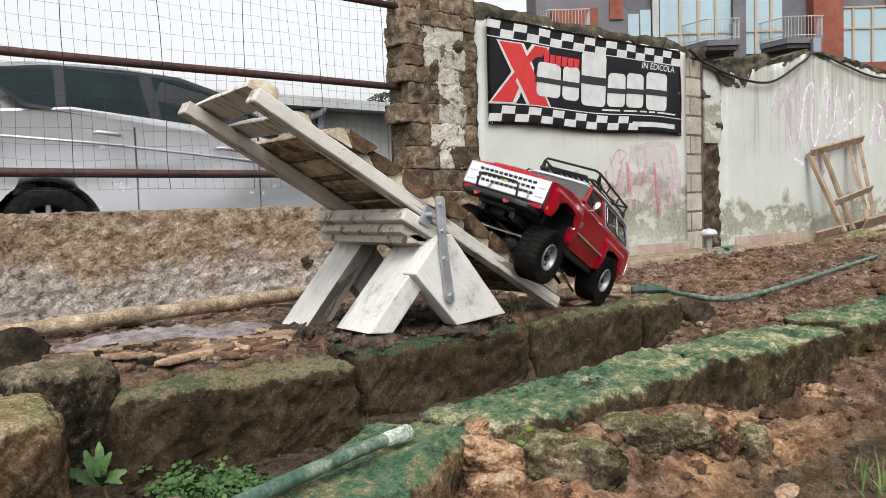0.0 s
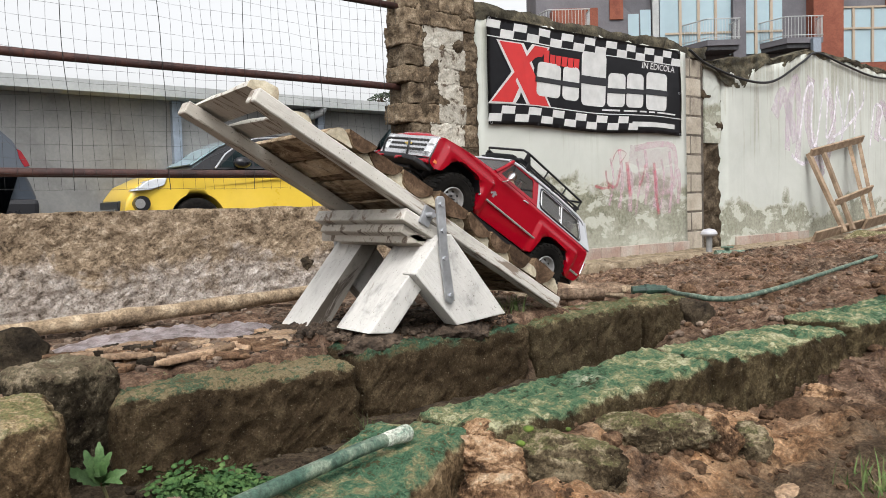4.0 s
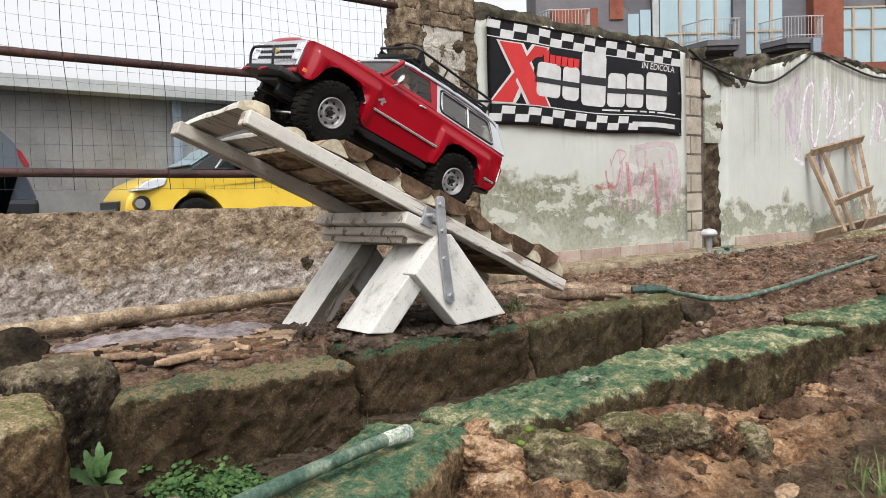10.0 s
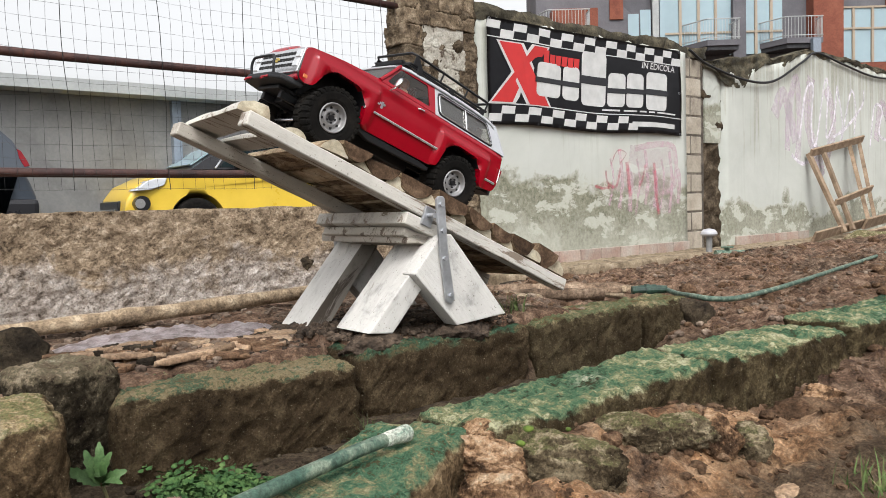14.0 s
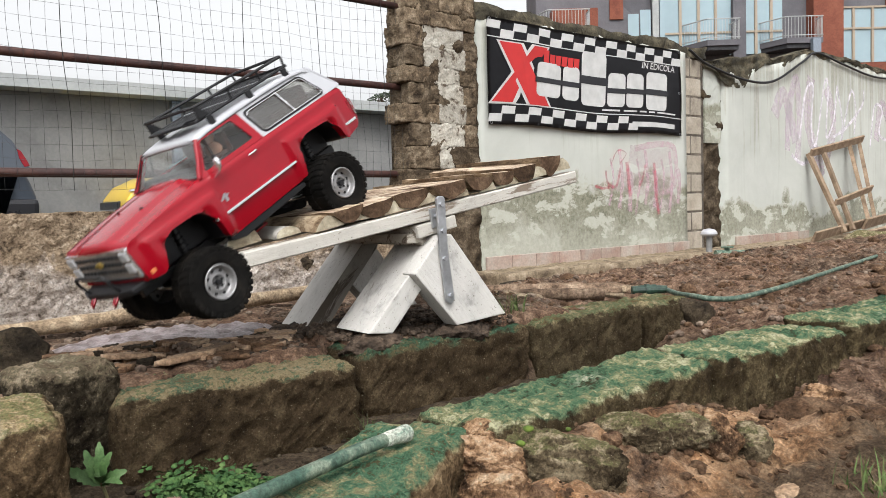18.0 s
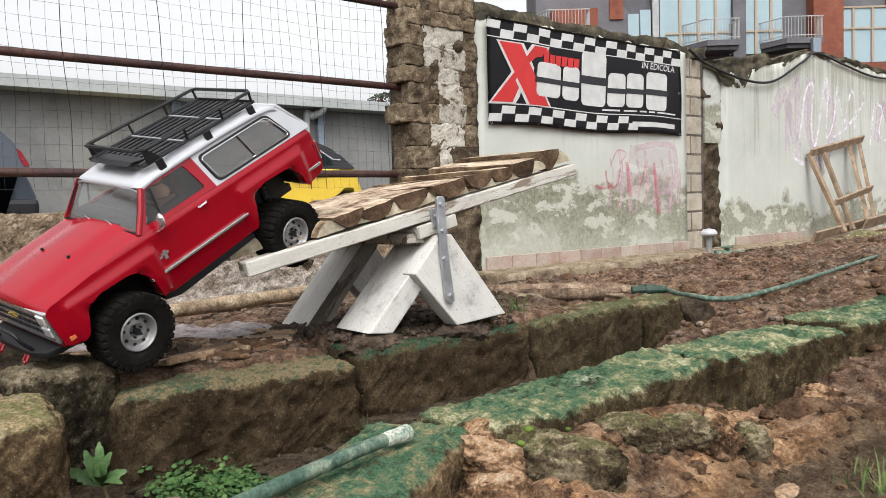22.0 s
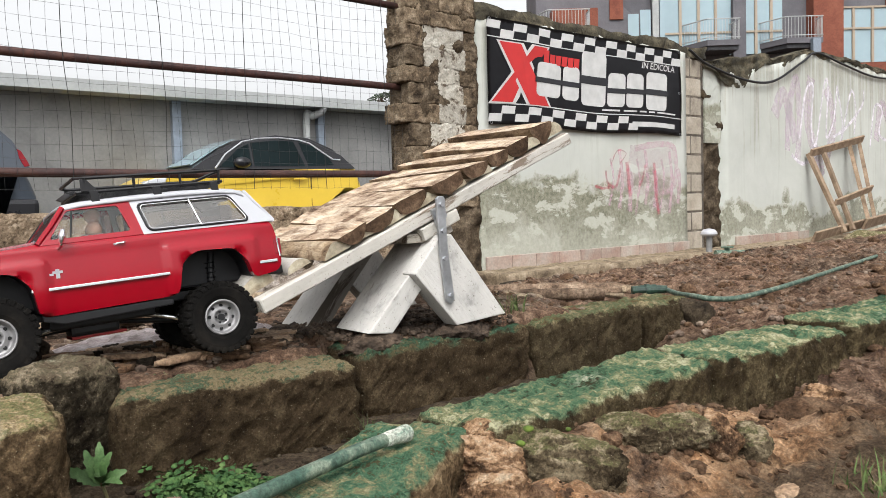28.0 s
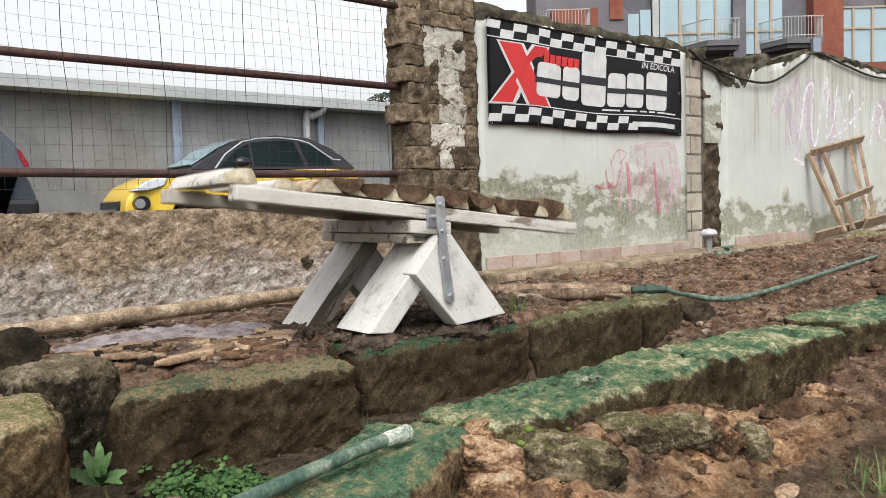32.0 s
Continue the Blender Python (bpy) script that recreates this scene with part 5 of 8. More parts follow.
# long poles beside the track
for pts, r, lab in (([(0.15, 1.66, 0.335), (0.6, 1.70, 0.338), (1.0, 1.79, 0.338)], 0.0185, "long pale weathered timber edging the track"),
                    ([(1.44, 1.70, 0.285), (1.75, 1.60, 0.28), (2.02, 1.5, 0.272)], 0.012, "split pale log lying beside the track"),
                    ([(1.60, 1.66, 0.279), (1.74, 1.55, 0.28), (1.82, 1.40, 0.276)], 0.007, "thin weathered stick lying on the soil"),
                    ([(1.47, 1.68, 0.295), (1.51, 1.55, 0.29), (1.53, 1.46, 0.286)], 0.016, "short pale log lying under the ramp end"),
                    ([(1.46, 1.74, 0.29), (1.64, 1.62, 0.292), (1.9, 1.48, 0.28)], 0.026, "thick brown fallen log beside the track"),
                    ([(1.5, 1.66, 0.285), (1.66, 1.55, 0.285), (1.8, 1.46, 0.278)], 0.018, "split brown log beside the track"),
                    ([(0.76, 0.595, 0.205), (0.80, 0.57, 0.205), (0.845, 0.53, 0.2)], 0.004, "dry pale reed on the soil bank"),
                    ([(0.74, 0.585, 0.2), (0.79, 0.555, 0.2), (0.83, 0.50, 0.195)], 0.0045, "dry pale reed on the soil bank")):
    thing("wooden_pole", tube(curve_pts(pts, 10), r, 6 if r > 0.018 else 10, rs=[r * (1 + 0.35 * noise.noise(Vector((i * 0.7, r * 999, 0)))) for i in range(21)]), M["fallen_log"] if "brown" in lab else M["pole_wood"], lab, "pole", "poles beside the track", smooth=True)

# ---------- hoses ----------
far_hose = empty("garden_hose", "green garden hose lying over the soil with a dark connector", "hose")
hp = curve_pts([(1.932, 1.33, 0.288), (1.868, 1.25, 0.288), (1.763, 1.137, 0.30), (1.74, 1.07, 0.30), (1.846, 1.066, 0.29), (2.05, 1.1, 0.285), (2.3, 1.138, 0.285), (2.97, 1.26, 0.288), (3.67, 1.39, 0.29), (4.2, 1.48, 0.29)], 8)
part("tube", tube(hp, 0.0072, 10), M["hose"], far_hose, smooth=True)
part("connector", joined(cyl((1.93, 1.33, 0.29), (1.905, 1.35, 0.29), 0.011, 0.013), cyl((1.905, 1.35, 0.29), (1.85, 1.394, 0.29), 0.016, 0.012), cyl((1.89, 1.362, 0.29), (1.88, 1.37, 0.29), 0.018)), M["hose_dark"], far_hose)
near_hose = empty("hose_end", "green braided hose end with a frayed white sleeve on the kerb", "hose")
hp = curve_pts([(0.12, 0.545, 0.31), (0.27, 0.594, 0.312), (0.346, 0.619, 0.312), (0.425, 0.643, 0.312), (0.48, 0.654, 0.311)], 8)
part("tube", tube(hp[:29], 0.0072, 12), M["hose"], near_hose, smooth=True)
part("sleeve", tube(hp[26:], 0.0085, 14, rs=[0.0076, 0.0082, 0.0079, 0.0088, 0.0096, 0.0094, 0.006]), M["rope_white"], near_hose, "frayed white sleeve", smooth=True)

# tap stub and valve by the wall
tap = empty("standpipe", "standpipe with a white cap and a green valve by the wall", "standpipe")
part("cap", lathe([(0.0, 0.075), (0.05, 0.065), (0.075, 0.04), (0.08, 0.02), (0.06, 0.0), (0.0, 0.0)], 20, "z"), M["white_paint"], tap).location = (6.62, 4.08, 0.20)
part("pipe", cyl((6.62, 4.08, -0.02), (6.62, 4.08, 0.21), 0.03), M["concrete"], tap)
part("valve", joined(cyl((6.6, 4.0, 0.03), (6.85, 3.85, 0.02), 0.04), cyl((6.7, 3.94, 0.02), (6.7, 3.94, 0.09), 0.025), box(6.66, 6.75, 3.9, 3.98, 0.085, 0.1)), M["hose"], tap)

# ---------- cable along the wall ----------
cable = thing("cable", tube(curve_pts([(6.86, WY - 0.03, 2.05), (7.2, WY - 0.03, 1.93), (7.9, WY - 0.05, 1.83), (8.5, WY - 0.05, 1.87), (9.2, WY - 0.04, 2.15), (9.6, WY - 0.03, 2.30), (10.4, WY - 0.03, 2.22), (11.4, WY - 0.03, 2.15), (13, WY - 0.03, 2.25), (16, WY - 0.03, 2.3)], 8), 0.014, 8),
              M["black_plastic"], "black cable sagging along the wall top", "cable", smooth=True)

# ---------- leaning pallet frame ----------
pallet = empty("pallet_frame", "broken wooden pallet frame leaning on the white wall", "pallet")
PF = lambda u, v, lift=0.0: Vector(((1 - v) * (9.37 + 0.92 * u) + v * (9.31 + 1.46 * u), 3.97 + 0.4 * v - lift, (1 - v) * (0.12 + 0.08 * u) + v * (1.07 + 0.22 * u)))


def plank(a, b, w, t, mat, parent, name="plank"):
    a, b = Vector(a), Vector(b)
    d = b - a
    bm = box(-0.004, d.length + 0.004, -w / 2, w / 2, -t / 2, t / 2, 0.004, 1)
    xax = d.normalized()
    yax = Vector((0, 0.9, 0.44)).cross(xax).normalized()
    zax = xax.cross(yax)
    m = Matrix((xax, yax, zax)).transposed().to_4x4()
    m.translation = a
    bm.transform(m)
    return part(name, bm, mat, parent)


for a, b, w in ((PF(0, 1), PF(1, 1), 0.10), (PF(0.03, 0.36), PF(0.97, 0.40), 0.09)):
    plank(a, b, w, 0.03, M["pallet_wood"], pallet)
for u in (0.02, 0.27, 0.78, 0.98):
    plank(PF(u, 0.99, -0.04), PF(u, 0.0, -0.04), 0.075, 0.045, M["pallet_wood"], pallet, "stringer")
for a, b, w, t in (((8.6, 4.0, 0.10), (10.6, 4.15, 0.22), 0.12, 0.03), ((8.9, 3.8, 0.06), (10.9, 3.9, 0.14), 0.10, 0.04), ((9.8, 3.95, 0.2), (11.6, 4.1, 0.3), 0.14, 0.03)):
    h = empty("loose_board", "weathered pale board lying on the soil by the wall", "board", group="loose boards")
    plank(a, b, w, t, M["pallet_wood"], h, "board")


# ---------- seesaw ----------
PIV = (0.894, 1.28, 0.563)
stand = empty("seesaw_stand", "white painted timber trestle carrying the seesaw ramp", "trestle")


def leg(y0, y1, fx, fz, label=""):
    bm = prism([(0.908, 0.500), (fx, fz), (fx + 0.052, fz - 0.006), (0.862, 0.392), (0.93, 0.470), (0.93, 0.500)], y0, y1, 0.003)
    return part("leg", bm, M["leg_wood"], stand, label)


leg(1.13, 1.243, 0.747, 0.33)
far_leg = leg(1.36, 1.462, 0.742, 0.31, "white painted leg with a weathered flank darkened for shade")
# faces towards -y are coloured darker for the shade under the ramp
far_leg.data.materials.append(M["shaded_flank"])
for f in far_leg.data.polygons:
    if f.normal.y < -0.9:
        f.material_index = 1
part("brace_leg", prism([(0.837, 0.43), (0.899, 0.499), (0.925, 0.500), (1.062, 0.334), (0.934, 0.325)], 1.108, 1.15, 0.003), M["brace_wood"], stand)
part("brace_leg", prism([(0.85, 0.43), (0.897, 0.499), (0.925, 0.500), (1.062, 0.330), (0.95, 0.322)], 1.40, 1.44, 0.003), M["brace_wood"], stand)
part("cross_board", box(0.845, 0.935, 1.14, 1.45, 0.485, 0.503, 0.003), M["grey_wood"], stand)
part("strap", prism([(0.884, 0.566), (0.889, 0.571), (0.899, 0.571), (0.904, 0.566), (0.908, 0.47), (0.921, 0.378), (0.912, 0.368), (0.901, 0.376), (0.889, 0.47)], 1.098, 1.104, 0.0015), M["zinc"], stand, "galvanised steel strap")
for z, x in ((0.556, 0.894), (0.507, 0.897), (0.455, 0.899), (0.386, 0.911)):
    part("screw", cyl((x, 1.094, z), (x, 1.099, z), 0.0045, 0.004, 8), M["zinc"], stand)
part("strap", box(0.885, 0.905, 1.462, 1.468, 0.38, 0.53, 0.001, 1), M["zinc"], stand)

ramp = empty("seesaw_ramp", "tilting seesaw ramp of white beams decked with split logs", "seesaw", pose(*PIV, 0, 27.3, 0))
SL = math.tan(radians(-1.6))


def beam(y0, y1, x0, x1):
    bm = bmesh.new()
    n = 14
    for i in range(n + 1):
        x = x0 + (x1 - x0) * i / n
        zt = -0.0105 + SL * x + 0.002 * noise.noise(Vector((x * 9, y0 * 7, 0)))
        zb = zt - 0.025 - 0.001 * noise.noise(Vector((x * 7, y0 * 5, 3)))
        j = 0.0015 * noise.noise(Vector((x * 11, y0, 9)))
        ring = [bm.verts.new(c) for c in ((x, y0 + j, zb), (x, y1 + j, zb), (x, y1 + j, zt), (x, y0 + j, zt))]
        if i:
            for k in range(4):
                bm.faces.new((prev[k], prev[(k + 1) % 4], ring[(k + 1) % 4], ring[k]))
        else:
            bm.faces.new(ring[::-1])
        prev = ring
    bm.faces.new(prev)
    bmesh.ops.recalc_face_normals(bm, faces=bm.faces[:])
    es = [e for e in bm.edges if e.calc_face_angle(0) > 1.0]
    bmesh.ops.bevel(bm, geom=es, offset=0.002, segments=1, affect="EDGES")
    return bm


part("beam", beam(1.126 - PIV[1], 1.158 - PIV[1], -0.386, 0.412), M["white_wood"], ramp)
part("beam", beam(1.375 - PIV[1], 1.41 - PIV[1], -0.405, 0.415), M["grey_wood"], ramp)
part("pivot_board", box(-0.045, 0.05, -0.155, 0.165, -0.062, -0.038, 0.003), M["white_wood"], ramp)
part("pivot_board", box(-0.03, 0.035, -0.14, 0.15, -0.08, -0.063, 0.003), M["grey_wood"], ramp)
part("bracket", joined(prism([(-0.012, -0.014), (0.012, -0.014), (0.012, -0.05), (-0.012, -0.05)], -0.160, -0.1545, 0.001), cyl((0.0, -0.178, -0.03), (0.0, -0.15, -0.03), 0.005)), M["zinc"], ramp, "galvanised steel hinge bracket")


def half_log(r, h, y0, y1, seed, flat_up=False):
    """A split log along y: rounded above and flat below, or lying with its sawn face up and its bark below."""
    bm = bmesh.new()
    rings = []
    n = 9
    taper = 0.45 * noise.noise(Vector((seed * 0.9, 5, 1)))
    for i in range(n):
        y = y0 + (y1 - y0) * i / (n - 1)
        bow = 0.004 * noise.noise(Vector((seed * 1.7, y * 7, 2)))
        ring = []
        for k in range(13):
            a = math.pi * k / 12
            g = 1 + 0.16 * noise.noise(Vector((math.cos(a) * 1.6 + seed, math.sin(a) * 1.6, y * 9)))
            dy = 0.006 * noise.noise(Vector((k * 0.4, seed, i)))
            g *= 1 + taper * (y - y0 - 0.5 * (y1 - y0)) / (y1 - y0)
            if flat_up:
                ring.append(bm.verts.new((-r * math.cos(a) * g + bow, y + dy, h * (1 - 1.15 * math.sin(a) * g) + 0.0016 * noise.noise(Vector((k * 0.7, seed, y * 20))))))
            else:
                ring.append(bm.verts.new((r * math.cos(a) * g, y + dy, h * math.sin(a) * g - 0.004)))
        if flat_up:
            # sawn face, a little hollow and uneven, in four strips
            a, b = ring[12].co.copy(), ring[0].co.copy()
            for k in range(1, 4):
                q = a.lerp(b, k / 4)
                q.z += 0.003 * noise.noise(Vector((k * 1.7 + seed, y * 13, 4)))
                ring.append(bm.verts.new(q))
        rings.append(ring)
    m = len(rings[0])
    for a, b in zip(rings, rings[1:]):
        for k in range(m):
            f = bm.faces.new((a[k], a[(k + 1) % m], b[(k + 1) % m], b[k]))
            f.material_index = 2 if flat_up and k >= 12 else 0
    e0 = bm.faces.new(rings[0][::-1])
    e1 = bm.faces.new(rings[-1])
    bmesh.ops.recalc_face_normals(bm, faces=bm.faces[:])
    e0.material_index = e1.material_index = 1
    return bm


M["dark_end"] = stuff_mat("dark_log_end", [(0.03, 0.018, 0.011), (0.075, 0.046, 0.028), (0.15, 0.1, 0.065)], 30, 170, 0.9, 0.6, 0.004, spec=0.12, vary=0.25)
lrng = random.Random(6)
# round logs lie low on the beams; sawn logs lie between them with the flat face up
ROUND_LOGS = ((-0.358, 0.031, 0.025), (-0.287, 0.024, 0.016), (-0.222, 0.026, 0.021), (-0.149, 0.024, 0.021), (-0.074, 0.024, 0.021), (0.004, 0.022, 0.019), (0.085, 0.021, 0.02), (0.158, 0.02, 0.019), (0.23, 0.019, 0.018), (0.303, 0.023, 0.021), (0.388, 0.024, 0.026))
FLAT_LOGS = ((-0.187, 0.032, 0.021), (-0.113, 0.035, 0.024), (-0.036, 0.037, 0.025), (0.044, 0.037, 0.025), (0.121, 0.034, 0.023), (0.195, 0.031, 0.024), (0.266, 0.031, 0.029), (0.345, 0.032, 0.035))
for i, (x, r, h) in enumerate(ROUND_LOGS):
    white = i < 2
    ob = part("split_log", half_log(r, h, (-0.118 if white else -0.142) + lrng.uniform(-0.01, 0.004), 0.138 + lrng.uniform(-0.01, 0.012), i * 3.3), M["white_wood"] if white else M["log"], ramp, "white painted split log" if white else "pale split log", smooth=True)
    ob.data.set_sharp_from_angle(angle=radians(40))
    ob.data.materials.append(M["log_end"])
    ob.matrix_basis = pose(x, 0, -0.001 + SL * x, lrng.uniform(-1.0, 1.0), lrng.uniform(-6, 6), lrng.uniform(-2, 2))
for i, (x, r, h) in enumerate(FLAT_LOGS):
    ob = part("split_log", half_log(r, h, -0.151 + lrng.uniform(-0.01, 0.008), 0.14 + lrng.uniform(-0.012, 0.016), i * 5.7 + 40, True), M["bark"], ramp, "bark-covered split log with its sawn face up", smooth=True)
    ob.data.set_sharp_from_angle(angle=radians(38))
    ob.data.materials.append(M["dark_end"])
    ob.data.materials.append(M["log_face"])
    ob.matrix_basis = pose(x, 0, -0.002 + SL * x, lrng.uniform(-1.5, 1.5), lrng.uniform(-5, 10), lrng.uniform(-3, 3))

# ---------- model off-road car ----------
rc = empty("model_car", "red and white radio controlled off-road model car with black roof rack", "model car")


def half_width(z):
    return float(np.interp(z, [0.09, 0.135, 0.19, 0.197, 0.2425, 0.256], [0.101, 0.104, 0.101, 0.098, 0.081, 0.075]))


PROFILE = [(0.245, 0.172), (0.238, 0.180), (0.16, 0.190), (0.084, 0.197), (-0.258, 0.197), (-0.266, 0.165), (-0.269, 0.128), (-0.262, 0.113), (-0.216, 0.106),
           (-0.207, 0.138), (-0.190, 0.158), (-0.126, 0.161), (-0.104, 0.142), (-0.096, 0.097), (0.095, 0.094), (0.101, 0.138), (0.122, 0.160), (0.182, 0.162), (0.202, 0.143), (0.213, 0.114), (0.242, 0.118)]


def corner_cut(pts, r, n=3):
    """The polygon with its corners rounded, each by as much as its edges allow."""
    out = []
    m = len(pts)
    for i in range(m):
        p, a, b = Vector(pts[i]), Vector(pts[i - 1]), Vector(pts[(i + 1) % m])
        q = min(r, 0.42 * (a - p).length, 0.42 * (b - p).length)
        u, v = (a - p).normalized(), (b - p).normalized()
        for k in range(n + 1):
            t = k / n
            out.append(p + u * q * (1 - t) ** 2 + v * q * t ** 2)
    return out


ARCHES = ((0.151, 0.118), (-0.155, 0.118))


def flank(x, z):
    """Half the body's width: a barrelled side, drawn in at nose and tail, with a lip round the wheel arches."""
    w = float(np.interp(z, [0.085, 0.1, 0.118, 0.134, 0.15, 0.164, 0.175, 0.185, 0.1885, 0.194, 0.198], [0.0975, 0.1005, 0.1032, 0.1042, 0.1036, 0.1026, 0.1018, 0.1022, 0.1018, 0.0985, 0.095]))
    w -= 0.006 * max(0.0, (x - 0.17) / 0.08) ** 2 + 0.005 * max(0.0, (-x - 0.2) / 0.07) ** 2
    for cx, cz in ARCHES:
        d = max(abs(x - cx) / 0.058, (z - cz) / 0.044)
        if z > 0.1:
            w += 0.0055 * smooth(min(1.0, max(0.0, 1.3 - d) / 0.12)) * smooth(min(1.0, max(0.0, d - 0.8) / 0.1))
    return w


def body_shell():
    bm = bmesh.new()
    bm.faces.new([bm.verts.new((p.x, 0, p.y)) for p in corner_cut(PROFILE, 0.012)])
    cuts = [((0, 0, z), (0, 0, 1)) for z in (0.1, 0.108, 0.118, 0.126, 0.134, 0.142, 0.15, 0.157, 0.164, 0.168, 0.172, 0.178, 0.185, 0.1885, 0.191, 0.194)] + [((x, 0, 0), (1, 0, 0)) for x in np.arange(-0.26, 0.25, 0.006)]
    for co, no in cuts:
        bmesh.ops.bisect_plane(bm, geom=bm.verts[:] + bm.edges[:] + bm.faces[:], plane_co=co, plane_no=no, dist=1e-6)
    edge = [e for e in bm.edges if e.is_boundary]
    rim = {v for e in edge for v in e.verts}
    near = {}
    far = {}
    faces = [[v for v in f.verts] for f in bm.faces]
    for v in list(bm.verts):
        w = flank(v.co.x, v.co.z)
        near[v] = v
        far[v] = bm.verts.new((v.co.x, -w, v.co.z))
        v.co.y = w
    for f in faces:
        bm.faces.new([far[v] for v in f][::-1])
    # across the car in strips; the bonnet and the tail are slightly crowned
    across = (0.86, 0.7, 0.53, 0.46, 0.24, 0.0, -0.24, -0.46, -0.53, -0.7, -0.86)
    nst = len(across) + 1
    strip = {}
    for v in rim:
        w = v.co.y
        line = [v]
        for k in range(1, nst):
            y = w * across[k - 1]
            crown = 0.0055 * (1 - (y / w) ** 2)
            z = v.co.z + (crown + (0.0022 if abs(across[k - 1]) < 0.5 else 0) if v.co.z > 0.168 and v.co.x > 0.08 else 0)
            x = v.co.x - (crown * 0.6 if v.co.x < -0.25 else 0) + (crown * 0.5 if v.co.x > 0.236 else 0)
            line.append(bm.verts.new((x, y, z)))
        line.append(far[v])
        strip[v] = line
    for e in edge:
        a, b = strip[e.verts[0]], strip[e.verts[1]]
        for k in range(nst):
            bm.faces.new((a[k], b[k], b[k + 1], a[k + 1]))
    bmesh.ops.recalc_face_normals(bm, faces=bm.faces[:])
    es = [e for e in bm.edges if e.calc_face_angle(0) > 0.6 and min(e.verts[0].co.z, e.verts[1].co.z) > 0.165 and abs(e.verts[0].co.y) > 0.05 and abs(e.verts[0].co.y - e.verts[1].co.y) < 0.008]
    bmesh.ops.bevel(bm, geom=es, offset=0.005, segments=3, affect="EDGES", profile=0.55, clamp_overlap=True)
    return bm


shell = part("body", body_shell(), M["red"], rc, "glossy red body shell")
shell.data.materials.append(M["black_plastic"])
for f in shell.data.polygons:
    # insides of the wheel arches and the underside coloured black for their shade
    if abs(f.normal.y) < 0.3 and f.center.z < 0.166 and abs(f.center.x) < 0.245 and abs(f.center.y) < 0.0985:
        f.material_index = 1
shell.data.shade_smooth()
shell.data.set_sharp_from_angle(angle=radians(42))


def side_plate(outer, holes, s, thick=0.0025):
    """A leaning side panel with window openings."""
    bm = bmesh.new()
    edges = []
    for loop in [outer] + holes:
        vs = [bm.verts.new((x, s * half_width(z), z)) for x, z in loop]
        edges += [bm.edges.new((vs[i], vs[(i + 1) % len(vs)])) for i in range(len(vs))]
    bmesh.ops.triangle_fill(bm, use_beauty=True, use_dissolve=False, edges=edges)
    bmesh.ops.recalc_face_normals(bm, faces=bm.faces[:])
    if sum(f.normal.y for f in bm.faces) * s < 0:
        bmesh.ops.reverse_faces(bm, faces=bm.faces[:])
    bmesh.ops.solidify(bm, geom=bm.faces[:], thickness=thick)
    return bm


def rounded(pts, r, n=4):
    out = []
    m = len(pts)
    for i in range(m):
        p, a, b = Vector(pts[i]), Vector(pts[i - 1]), Vector(pts[(i + 1) % m])
        u, v = (a - p).normalized(), (b - p).normalized()
        for k in range(n + 1):
            t = k / n
            out.append(tuple(p + u * r * (1 - t) ** 2 + v * r * t ** 2))
    return out


